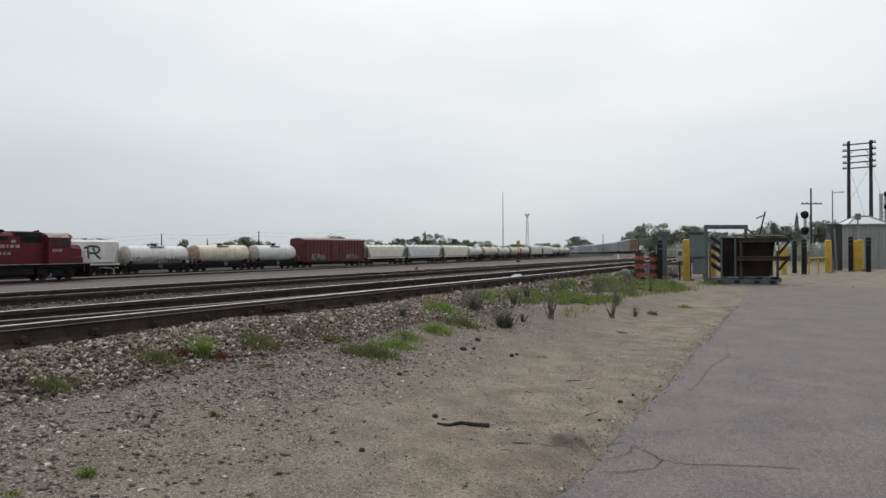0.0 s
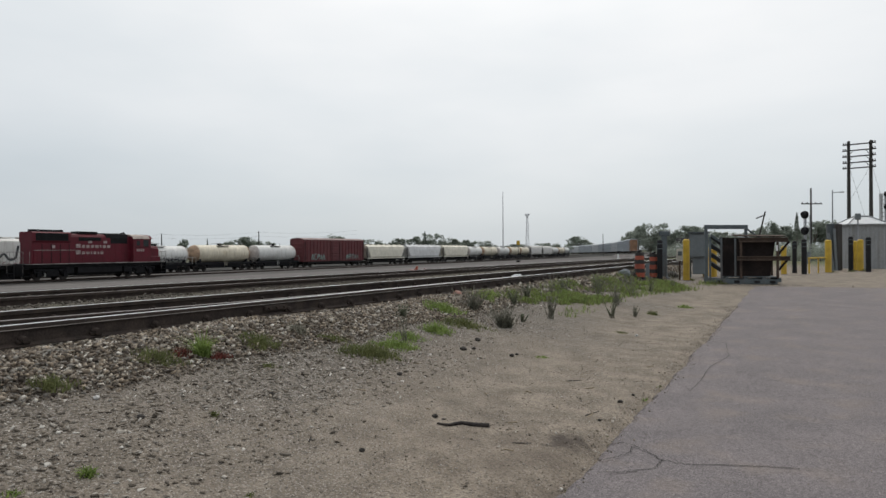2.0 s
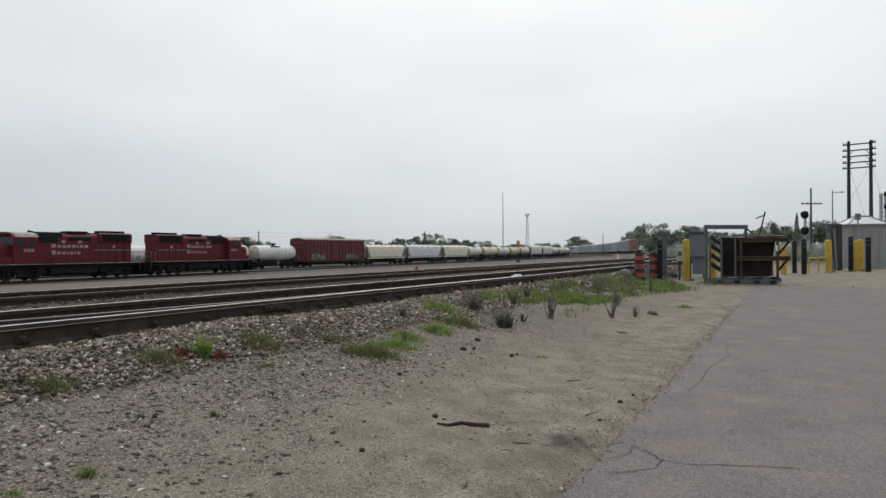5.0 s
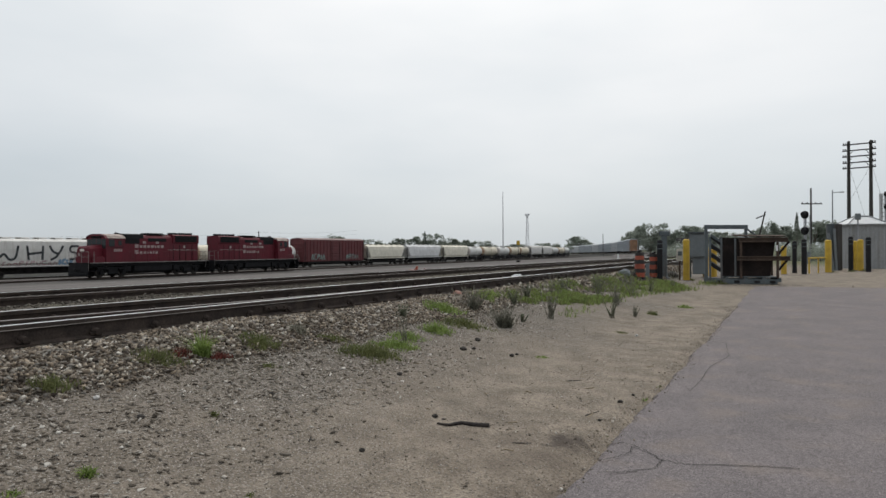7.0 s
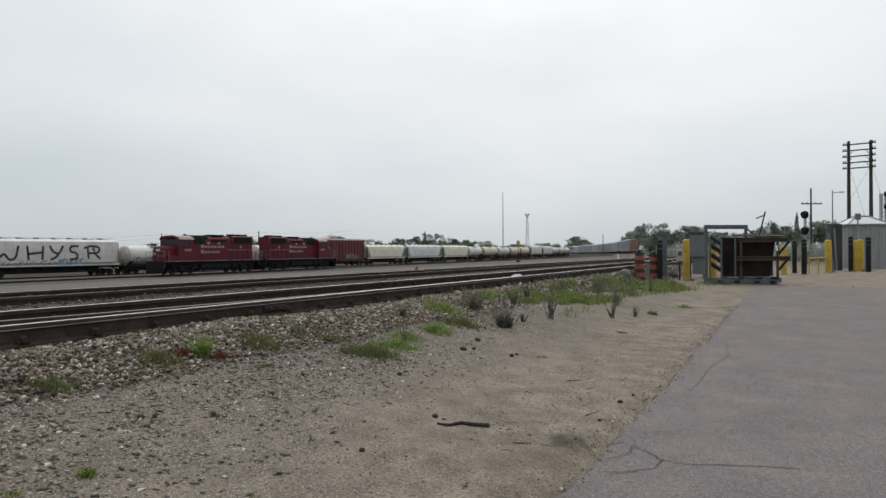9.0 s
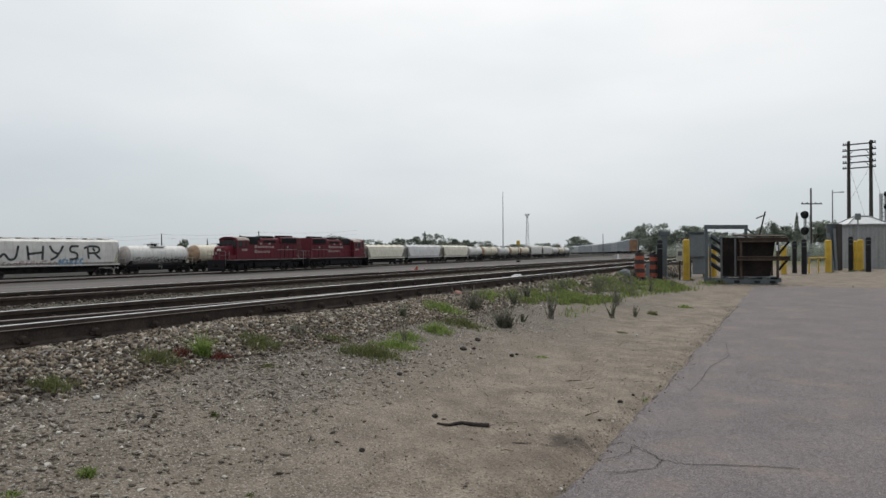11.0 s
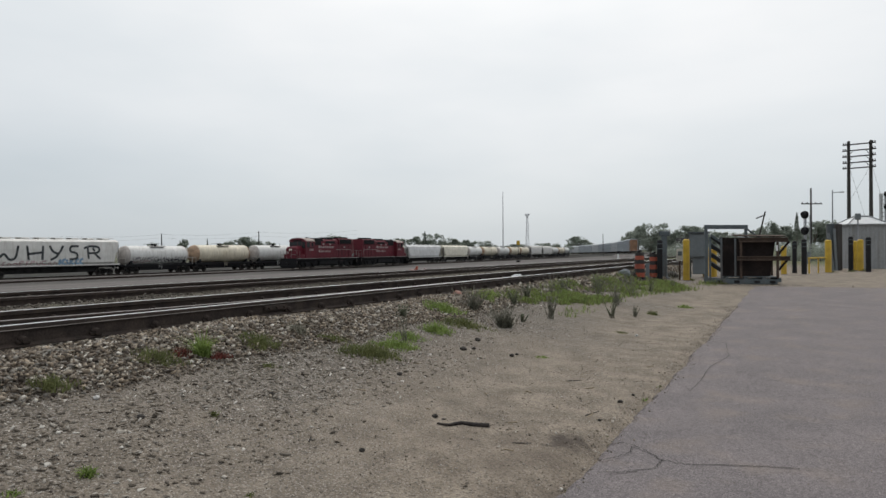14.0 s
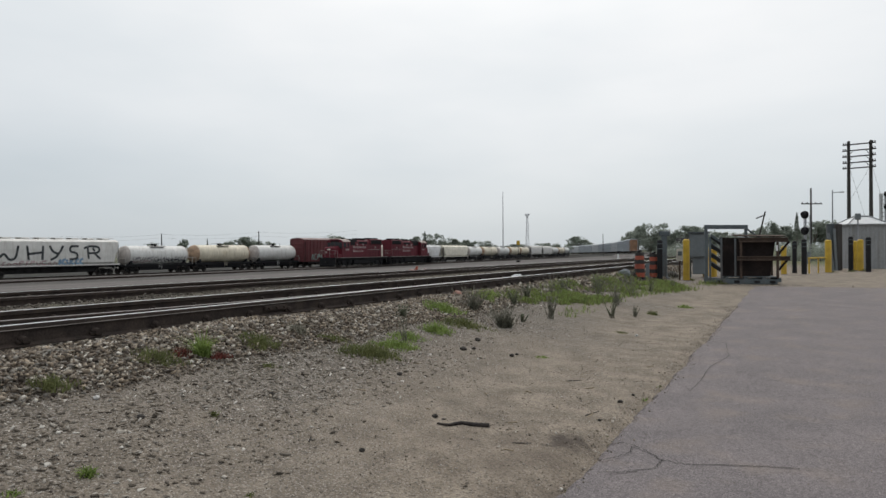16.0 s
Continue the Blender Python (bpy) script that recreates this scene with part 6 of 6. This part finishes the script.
# ---- poles, masts and signals ----
def pole_pair():
    for x, y, top in ((2.94, 69.5, 10.3), (4.55, 69.0, 10.2)):
        p = thing("utility_pole", pose(x, y, 0.15), "dark wooden utility pole of a twin frame", "utility pole", "twin utility poles")
        part("shaft", single(rod, (0, 0, 0), (0, 0, top), 0.17, 0.12, n=12), M_POLE, p)
        part("pole_cap", single(rod, (0, 0, top), (0, 0, top + 0.06), 0.13, 0.05, n=12), M_POLE, p)
    c = thing("crossarm_frame", pose(3.745, 69.25, 0.15, 0, 0, math.degrees(math.atan2(-0.5, 1.61))), "five wooden crossarms joining twin poles", "crossarm")
    for z in (10.0, 9.48, 8.96, 8.43, 7.95):
        arm = part("crossarm", single(box, (0, -0.16, z), (2.55, 0.1, 0.1), 0.01), M_POLE, c)
        for x in (-1.2, -1.04, 1.04, 1.2):
            part("insulator", single(rod, (x, -0.16, z + 0.05), (x, -0.16, z + 0.17), 0.035, 0.05, n=6), M_BOLK, arm)
    for z in (9.48, 8.96, 8.43):
        for s in (-1, 1):
            part("arm_brace", single(rod, (s * 0.45, -0.16, z), (s * 0.8, -0.14, z - 0.4), 0.022, n=6), M_POLE, c)
    part("guy_wire", single(rod, (-0.75, 0, 7.9), (0.7, 3.0, 0.0), 0.012, n=4), M_MAST, c)
    part("guy_wire", single(rod, (-0.75, 0, 5.2), (0.8, 0, 8.0), 0.01, n=4), M_MAST, c)
    part("guy_wire", single(rod, (0.85, 0, 8.4), (2.6, 1.5, 0.0), 0.012, n=4), M_MAST, c)


pole_pair()


def cross_pole(x, y, top, arm, at, label, r=0.12, rz=28):
    p = thing("utility_pole", pose(x, y, ground_z(x, y) - 0.05, 0, 0, rz), label, "utility pole")
    part("shaft", single(rod, (0, 0, 0), (0, 0, top), r, r * 0.65, n=10), M_POLE, p)
    if arm:
        part("crossarm", single(box, (0, -0.1, at), (arm, 0.1, 0.11), 0.01), M_POLE, p)
        for k in (-0.45, -0.2, 0.2, 0.45):
            part("insulator", single(rod, (k * arm, -0.1, at), (k * arm, -0.1, at + 0.17), 0.04, n=6), M_BOLK, p)
    return p


cross_pole(0.03, 79.36, 7.15, 2.1, 5.55, "wooden pole with a single crossarm")
cross_pole(-3.1, 55.0, 3.9, 0, 0, "short leaning wooden pole", 0.07).matrix_basis = pose(-3.75, 54.8, 0.1, 0, 14, 28)
lean = thing("leaning_crossbar", pose(-3.15, 55.0, 3.55, 0, -22, 28), "leaning wooden crossbar on a tilted pole", "crossbar")
part("bar", single(box, (-0.1, -0.1, 0), (0.75, 0.07, 0.08), 0.01), M_POLE, lean)
for x, y, top in ((-124.7, 103.45, 7.2), (-106.02, 113.42, 7.6), (-74.5, 277.6, 9.4)):
    cross_pole(x, y, top, 0, 0, "thin distant wooden pole behind the yard", 0.16)


def power_line():
    """Two sagging wires strung along the far poles."""
    g = thing("power_line", pose(-124.7, 103.45, -1.9), "thin dark wires strung between far poles", "wires")
    step = Vector((18.68, 9.97, 0.3))
    for z in (6.9, 6.1):
        for k in (-2, -1, 0, 1):
            a, b = step * k + Vector((0, 0, z)), step * (k + 1) + Vector((0, 0, z))
            pts = [a.lerp(b, q / 6) - Vector((0, 0, 1.6 * (q / 6) * (1 - q / 6))) for q in range(7)]
            bm = bmesh.new()
            loft(bm, [[p + Vector(o) for o in ((0, 0, 0.012), (0.009, -0.009, -0.008), (-0.009, 0.009, -0.008))] for p in pts])
            part("wire", bm, M_POLE, g)


power_line()


def street_light():
    p = thing("street_lamp", pose(2.24, 91.88, 0.15), "thin grey street lamp with a short arm", "street lamp")
    part("pole", single(rod, (0, 0, 0), (0, 0, 7.8), 0.1, 0.06, n=10), M_MAST, p)
    part("arm", single(rod, (0, 0, 7.5), (0.75, 0.4, 7.55), 0.045, n=8), M_MAST, p)
    part("lamp_head", single(box, (0.95, 0.5, 7.55), (0.5, 0.2, 0.12), 0.03, turn=(0, 0, 28)), M_MAST, p)


street_light()


def signal_mast(x, y, z_heads, label, size=0.26, rz=28):
    s = thing("signal_mast", pose(x, y, ground_z(x, y) - 0.02, 0, 0, rz), label, "railway signal")
    top = max(z_heads)
    part("mast", single(rod, (0, 0, 0), (0, 0, top + 0.2), 0.06, n=10), M_MAST, s)
    part("case", single(box, (0, 0.1, 0.4), (0.4, 0.3, 0.8), 0.02), M_CABI, s)
    for z in z_heads:
        bm = bmesh.new()
        rod(bm, (0, -0.1, z), (0, -0.06, z), size, n=24)
        target = part("target", bm, M_BOLK, s, "round black signal target")
        part("lens", single(rod, (0, -0.16, z), (0, -0.1, z), 0.1, n=14), M_GLASS, target)
        part("hood", single(rod, (0, -0.34, z + 0.05), (0, -0.1, z + 0.05), 0.14, n=12), M_BOLK, target)
    ladder(s, 0.0, 0.16, 0.1, top, M_MAST, "x", 0.4, 0.3)
    return s


signal_mast(-0.3, 50.86, (3.2, 2.15), "railway signal mast with two round black targets", 0.26, -30)
tall = signal_mast(4.78, 59.16, (4.9, 4.0), "white railway signal mast with ladder at the shed", 0.17)
part("white_frame", single(box, (-0.12, 0.3, 3.5), (0.3, 0.05, 3.0), 0.02), M_SIGW, tall)


def antenna():
    a = thing("antenna_mast", pose(-118.2, 276.9, -2.0), "thin white guyed antenna mast", "antenna mast")
    part("mast", single(rod, (0, 0, 0), (0, 0, 28.5), 0.34, 0.16, n=8), M_SIGW, a)
    t = thing("light_tower", pose(-119.8, 310.1, -2.0), "pale lattice floodlight tower with lamp ring", "light tower")
    for s in range(3):
        an = s * 2.094
        part("leg", single(rod, (1.2 * math.cos(an), 1.2 * math.sin(an), 0), (0.35 * math.cos(an), 0.35 * math.sin(an), 19.5), 0.13, n=6), M_SIGW, t)
    for k in range(9):
        z0 = 2.1 * k + 0.5
        for s in range(3):
            a0, a1 = s * 2.094, (s + 1) * 2.094
            r0, r1 = 1.2 - 0.0436 * z0, 1.2 - 0.0436 * (z0 + 2)
            part("lattice_bar", single(rod, (r0 * math.cos(a0), r0 * math.sin(a0), z0), (r1 * math.cos(a1), r1 * math.sin(a1), z0 + 2), 0.06, n=4), M_SIGW, t)
    part("head_ring", single(rod, (0, 0, 19.4), (0, 0, 19.9), 1.0, n=12), M_SIGW, t)
    for s in range(6):
        an = s * math.pi / 3
        part("floodlight", single(box, (0.95 * math.cos(an), 0.95 * math.sin(an), 20.2), (0.55, 0.55, 0.5), 0.05), M_SIGW, t)


antenna()


def small_yard_things():
    w = thing("switch_stand", pose(-56.2, 140.0, ground_z(-56.2, 140) - 0.05), "switch stand with a yellow target on a thin post", "switch stand")
    part("post", single(rod, (0, 0, 0), (0, 0, 4.3), 0.06, n=8), M_POLE, w)
    part("target", single(box, (0, 0, 4.3), (0.75, 0.1, 0.95), 0.05, turn=(0, 0, 28)), M_YEL, w, "yellow target plate")
    part("base", single(box, (0, 0, 0.2), (0.8, 0.5, 0.4), 0.04), M_GRIME, w)
    o = thing("orange_marker", pose(-17.66, 30.25, ground_z(-17.66, 30.25) - 0.02), "collapsed orange marker cone on yard gravel", "cone")
    part("cone", single(rod, (-0.12, 0, 0.0), (0.02, 0, 0.3), 0.13, 0.04, n=12), M_ORANGE, o)
    part("skirt", single(box, (0.1, 0.05, 0.05), (0.95, 0.34, 0.06), 0.02, turn=(0, 8, 20)), M_ORANGE, o)
    part("collar", single(rod, (0.25, 0.1, 0.04), (0.42, 0.12, 0.2), 0.1, 0.05, n=10), M_TAGP, o, "faded pink collar")
    m = thing("switch_machine", pose(-6.00, 14.86, 0.5), "pale grey switch machine between the rails", "switch machine")
    bm = bmesh.new()
    box(bm, (0, 0, 0.06), (0.18, 0.34, 0.1), 0.03)
    part("housing", bm, M_SIGW, m)
    part("lid", single(box, (0.01, 0, 0.12), (0.12, 0.22, 0.03), 0.012), M_SIGW, m)
    part("foot", single(box, (0, 0, 0.02), (0.4, 0.5, 0.07), 0.01), M_GRIME, m)
    p = thing("marker_post", pose(-12.34, 50.1, 0.25), "short pale marker post between tracks", "marker")
    part("post", single(rod, (0, 0, 0), (0, 0, 0.8), 0.06, n=8), M_SIGW, p)
    part("cap", single(rod, (0, 0, 0.62), (0, 0, 0.82), 0.1, n=8), M_BOLK, p)
    rock(-4.69, 19.73, 0.17, M_CABI, "grey boulder beside the drums", 41, 0.8)
    rock(-4.62, 20.25, 0.15, M_CLOD, "dark boulder beside the drums", 42, 0.8)
    rock(-4.2, 24.6, 0.2, M_CLOD, "dark boulder behind the gate posts", 43, 0.7)
    j = thing("rail_joint", pose(-5.27, 5.9, 0.487), "steel joint bar bolted to the near rail", "rail joint")
    part("bar", single(box, (0.0, 0, 0.085), (0.02, 0.36, 0.06), 0.008), M_RAIL, j)
    for k in (-0.12, 0.0, 0.12):
        part("bolt", single(rod, (0.01, k, 0.085), (0.035, k, 0.085), 0.016, n=6), M_RAIL, j)


small_yard_things()

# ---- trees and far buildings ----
# Distance haze put into the leaf colours, paler than real foliage.
M_LEAF = leaf_surf("hazed_summer_leaves", (0.29, 0.325, 0.275), (0.235, 0.265, 0.225), 0.2)
M_LEAFD = leaf_surf("dark_conifer_needles", (0.19, 0.22, 0.18), (0.15, 0.175, 0.14), 0.2)
M_TRUNK = surf("tree_bark", (0.2, 0.175, 0.15), 0.9, var=0.3, scale=3, fine=20, bump=0.3)


def leaf_mesh(name, centres, per, size, seed, material):
    """Leaf clumps: many small tilted quads round each centre (x, y, z, radius)."""
    rng = np.random.default_rng(seed)
    c = np.repeat(np.asarray(centres, float), per, 0)
    n = len(c)
    d = rng.normal(size=(n, 3))
    d /= np.linalg.norm(d, axis=1)[:, None]
    p = c[:, :3] + d * c[:, 3:4] * rng.uniform(0.55, 1.08, (n, 1))
    u = rng.normal(size=(n, 3))
    u /= np.linalg.norm(u, axis=1)[:, None]
    w = np.cross(u, d + 0.5 * rng.normal(size=(n, 3)))
    w /= np.linalg.norm(w, axis=1)[:, None] + 1e-6
    s = size * rng.uniform(0.6, 1.3, (n, 1))
    v = np.stack([p - u * s, p - w * s * 0.6, p + u * s, p + w * s * 0.6], 1).reshape(-1, 3)
    me = bpy.data.meshes.new(name)
    me.vertices.add(n * 4), me.loops.add(n * 4), me.polygons.add(n)
    me.vertices.foreach_set("co", v.reshape(-1)), me.loops.foreach_set("vertex_index", np.arange(n * 4))
    me.polygons.foreach_set("loop_start", np.arange(0, n * 4, 4)), me.polygons.foreach_set("loop_total", np.full(n, 4))
    me.update(calc_edges=True)
    me.materials.append(material)
    return new(name, me)


def tree(h, w, seed, leafy=50):
    rng = random.Random(seed)
    t = thing("tree", Matrix(), "broad leafy green tree beyond the yard", "tree", "trees on the skyline")
    bm = bmesh.new()
    rod(bm, (0, 0, 0), (0.1, 0, h * 0.5), h * 0.028, h * 0.016, n=8)
    centres = []
    for k in range(13):
        a = k * 2.4 + rng.uniform(-0.4, 0.4)
        z = h * rng.uniform(0.3, 0.9)
        q = w * 0.5 * rng.uniform(0.35, 0.95) * (1 - 0.6 * max(0, z / h - 0.5) / 0.5)
        end = (q * math.cos(a), q * math.sin(a), z)
        rod(bm, (0.05, 0, h * rng.uniform(0.2, 0.45)), end, h * 0.011, h * 0.004, n=5)
        centres.append((*end, w * rng.uniform(0.12, 0.21)))
        for _ in range(3):
            centres.append((end[0] + rng.uniform(-1, 1) * w * 0.17, end[1] + rng.uniform(-1, 1) * w * 0.17, min(h * 0.97, end[2] + rng.uniform(-0.08, 0.12) * h), w * rng.uniform(0.06, 0.14)))
    centres.append((0, 0, h * 0.86, w * 0.16))
    part("trunk", bm, M_TRUNK, t)
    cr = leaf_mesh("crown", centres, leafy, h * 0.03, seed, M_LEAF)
    cr.parent = t
    return t


def conifer(h, w, seed):
    rng = random.Random(seed)
    t = thing("conifer", Matrix(), "dark pointed spruce beyond the yard", "tree", "trees on the skyline")
    bm = bmesh.new()
    rod(bm, (0, 0, 0), (0, 0, h * 0.98), h * 0.022, 0.02, n=8)
    centres = []
    for k in range(90):
        f = (k + rng.random()) / 90
        z = h * (0.1 + 0.88 * f)
        q = w * 0.5 * (1 - f) ** 0.85 * rng.uniform(0.3, 1.0)
        a = k * 2.4
        end = (q * math.cos(a), q * math.sin(a), z - 0.04 * h * (1 - f))
        if k % 3 == 0:
            rod(bm, (0, 0, z), end, 0.04, 0.015, n=4)
        centres.append((*end, w * (0.03 + 0.1 * (1 - f))))
    part("trunk", bm, M_TRUNK, t)
    cr = leaf_mesh("crown", centres, 40, h * 0.014, seed, M_LEAFD)
    cr.parent = t
    return t


# kind, x, y, height over the local ground, width
TREES_WEST = [("t", -218.8, 177.9, 7.1, 8.3), ("t", -209.4, 182.9, 8.2, 3.9), ("c", -200.9, 187.4, 8.3, 2.0),
    ("t", -192.8, 191.8, 7.8, 9.8), ("t", -187.2, 194.8, 8.9, 10.8), ("t", -181.5, 197.8, 6.9, 7.4),
    ("t", -172.2, 225.5, 10.3, 12.2), ("t", -167.7, 227.8, 9.1, 4.8), ("t", -187.4, 274.0, 8.7, 6.2),
    ("t", -182.2, 276.8, 8.7, 7.5), ("t", -175.5, 280.4, 9.4, 8.1), ("t", -170.2, 283.2, 8.6, 5.6),
    ("c", -163.1, 287.0, 12.6, 4.4), ("t", -165.4, 285.7, 10.2, 8.1), ("t", -158.8, 289.3, 11.2, 9.3),
    ("t", -152.8, 292.5, 9.8, 10.6)]
TREES_NORTH = [("t", -158.9, 323.3, 8.9, 8.8), ("t", -152.4, 326.7, 8.0, 10.2), ("t", -147.7, 329.2, 7.4, 8.2),
    ("t", -145.7, 353.0, 6.6, 14.3), ("t", -130.6, 361.0, 6.8, 14.3), ("t", -123.7, 364.7, 7.1, 10.8),
    ("t", -188.9, 624.6, 15.8, 17.9), ("t", -193.1, 622.4, 12.2, 13.7), ("t", -77.1, 332.9, 11.6, 7.0),
    ("t", -72.8, 335.2, 13.9, 11.8), ("t", -65.5, 327.8, 14.8, 13.3), ("t", -59.0, 331.2, 13.3, 10.3),
    ("t", -50.4, 324.5, 13.3, 12.3), ("t", -44.8, 327.5, 11.8, 9.9), ("t", -38.8, 330.7, 10.8, 10.5),
    ("t", -31.4, 323.3, 9.2, 9.6)]
TREES_EAST = [("t", -24.9, 326.8, 8.4, 9.6), ("t", -13.2, 276.4, 11.7, 7.1), ("t", -9.0, 278.6, 9.1, 8.0),
    ("c", -3.2, 202.3, 10.6, 3.1), ("t", -6.3, 280.0, 9.8, 6.1), ("t", 0.9, 272.6, 10.5, 9.1),
    ("t", 5.3, 274.9, 10.6, 7.7), ("t", 7.5, 276.1, 9.6, 5.4), ("t", -16.9, 285.7, 8.5, 5.9),
    ("t", 11.3, 278.1, 8.8, 9.1), ("t", 18.3, 281.8, 9.2, 9.1), ("t", 26.1, 286.0, 9.5, 10.0), ("t", -64.5, 339.7, 7.2, 12.5), ("t", -48.6, 336.8, 5.7, 12.1)]
made = {}
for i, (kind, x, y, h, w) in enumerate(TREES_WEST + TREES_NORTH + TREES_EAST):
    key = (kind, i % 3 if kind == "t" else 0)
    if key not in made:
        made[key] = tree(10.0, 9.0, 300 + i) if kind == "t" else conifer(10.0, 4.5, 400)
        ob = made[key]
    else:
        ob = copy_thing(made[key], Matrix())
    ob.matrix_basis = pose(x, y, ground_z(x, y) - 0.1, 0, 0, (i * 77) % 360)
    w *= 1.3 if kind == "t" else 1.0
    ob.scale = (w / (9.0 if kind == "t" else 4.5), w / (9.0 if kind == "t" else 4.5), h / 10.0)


def shrub(h, w, seed):
    """A low bush: stems and leaf clumps down to the ground."""
    rng = random.Random(seed)
    t = thing("shrub", Matrix(), "dense grey-green bush beyond the gate", "bush", "bushes beyond the gate")
    bm = bmesh.new()
    centres = []
    for k in range(16):
        a = k * 2.4
        q = w * 0.42 * math.sqrt(rng.random())
        z = h * rng.uniform(0.12, 0.82) * (1 - 0.45 * q / (w * 0.5))
        end = (q * math.cos(a), q * math.sin(a), z)
        rod(bm, (0, 0, 0), end, 0.03, 0.01, n=4)
        centres.append((*end, h * rng.uniform(0.16, 0.26)))
    part("stem", bm, M_TRUNK, t)
    cr = leaf_mesh("crown", centres, 60, h * 0.038, seed, M_LEAF)
    cr.parent = t
    return t


SHRUBS = [(-31.4, 143.5, 3.6, 6.1), (-35.7, 178.6, 4.0, 6.6), (-22.7, 125.3, 2.7, 5.0), (-24.0, 147.1, 2.7, 6.4),
    (-29.8, 205.5, 4.2, 9.4), (-18.1, 141.8, 2.8, 6.9), (-19.7, 178.9, 3.0, 8.1), (-12.6, 135.8, 2.3, 5.9),
    (-12.2, 160.2, 3.5, 7.6), (-10.7, 178.6, 2.5, 8.5), (-8.9, 204.1, 2.3, 8.1), (-6.0, 214.6, 3.2, 10.2),
    (-2.7, 224.2, 4.2, 7.8), (0.5, 158.4, 2.2, 6.2), (3.7, 202.0, 3.5, 8.1), (5.9, 178.6, 3.1, 7.3),
    (9.6, 200.8, 2.5, 8.4), (14.9, 238.8, 2.7, 11.0)]
base = None
for i, (x, y, h, w) in enumerate(SHRUBS[2:]):
    if base is None:
        base = ob = shrub(4.0, 5.0, 500)
    else:
        ob = copy_thing(base, Matrix())
    ob.matrix_basis = pose(x, y, ground_z(x, y) - 0.1, 0, 0, (i * 67) % 360)
    ob.scale = (w / 5.0, w / 5.0, h / 4.0)

for i, (x, y, h, w) in enumerate(((-1.8, 64.0, 1.7, 2.4), (-0.9, 60.0, 1.4, 2.2), (-0.1, 66.0, 1.8, 2.6), (0.65, 60.0, 1.4, 2.2), (1.4, 64.0, 1.8, 2.4), (-9.5, 60.0, 1.8, 3.0), (-8.8, 64.0, 1.6, 2.6))):
    ob = copy_thing(base, Matrix())
    ob.matrix_basis = pose(x, y, ground_z(x, y) - 0.05, 0, 0, (i * 91) % 360)
    ob.scale = (w / 5.0, w / 5.0, h / 4.0)


def far_house(x, y, w, d, h, rz, label):
    b = thing("house", pose(x, y, ground_z(x, y) - 0.1, 0, 0, rz), label, "house", "far houses")
    part("wall", single(box, (0, 0, h / 2), (w, d, h), 0.02), M_SIGW, b)
    bm = bmesh.new()
    loft(bm, [[(-w / 2 - 0.3, -d / 2 - 0.3, h), (w / 2 + 0.3, -d / 2 - 0.3, h), (w / 2 + 0.3, d / 2 + 0.3, h), (-w / 2 - 0.3, d / 2 + 0.3, h)],
              [(-w / 2 - 0.3, -0.05, h + d * 0.32), (w / 2 + 0.3, -0.05, h + d * 0.32), (w / 2 + 0.3, 0.05, h + d * 0.32), (-w / 2 - 0.3, 0.05, h + d * 0.32)]])
    part("roof", bm, M_GRIME, b)
    for k in (-0.28, 0.28):
        part("window", single(box, (k * w, -d / 2 - 0.02, h * 0.55), (w * 0.16, 0.08, h * 0.3), 0.01), M_GLASS, b)


far_house(-29, 190, 4.2, 5.0, 3.0, 20, "small white house among trees")


def meter_post():
    p = thing("meter_post", pose(1.99, 38.45, 0.18, 0, 0, 5), "thin grey post with a small pale box on top", "post")
    part("post", single(rod, (0, 0, 0), (0, 0, 2.42), 0.035, n=8), M_MAST, p)
    part("box", single(box, (0, 0, 2.52), (0.24, 0.16, 0.3), 0.015), M_CABI, p)


meter_post()


# ---- what moves: the two coupled locomotives and their wheels ----
SLANT = 0.0442


def run(t):
    """How far along the yard track the leading locomotive stands, at a steady 4.9 m/s."""
    return 36.75 + 4.885 * t


def on_yard_track(y, turn):
    return pose(-67.3 - SLANT * (y - 60), y, -1.49, 0, 0, math.degrees(math.atan(SLANT)) + turn)


def motions():
    secs = [0.5 * i for i in range(33)]
    walk(lead, [(t, on_yard_track(run(t), 0)) for t in secs])
    walk(rear, [(t, on_yard_track(run(t) - 17.6, 180)) for t in secs])
    tenths = [0.1 * i for i in range(161)]
    for loco, way in ((lead, -1), (rear, 1)):
        for w in [o for o in loco.children if o.name.startswith("wheelset")]:
            at = w.location.copy()
            walk(w, [(t, pose(at.x, at.y, at.z, way * math.degrees((run(t) - run(0)) / 0.508))) for t in tenths])


motions()
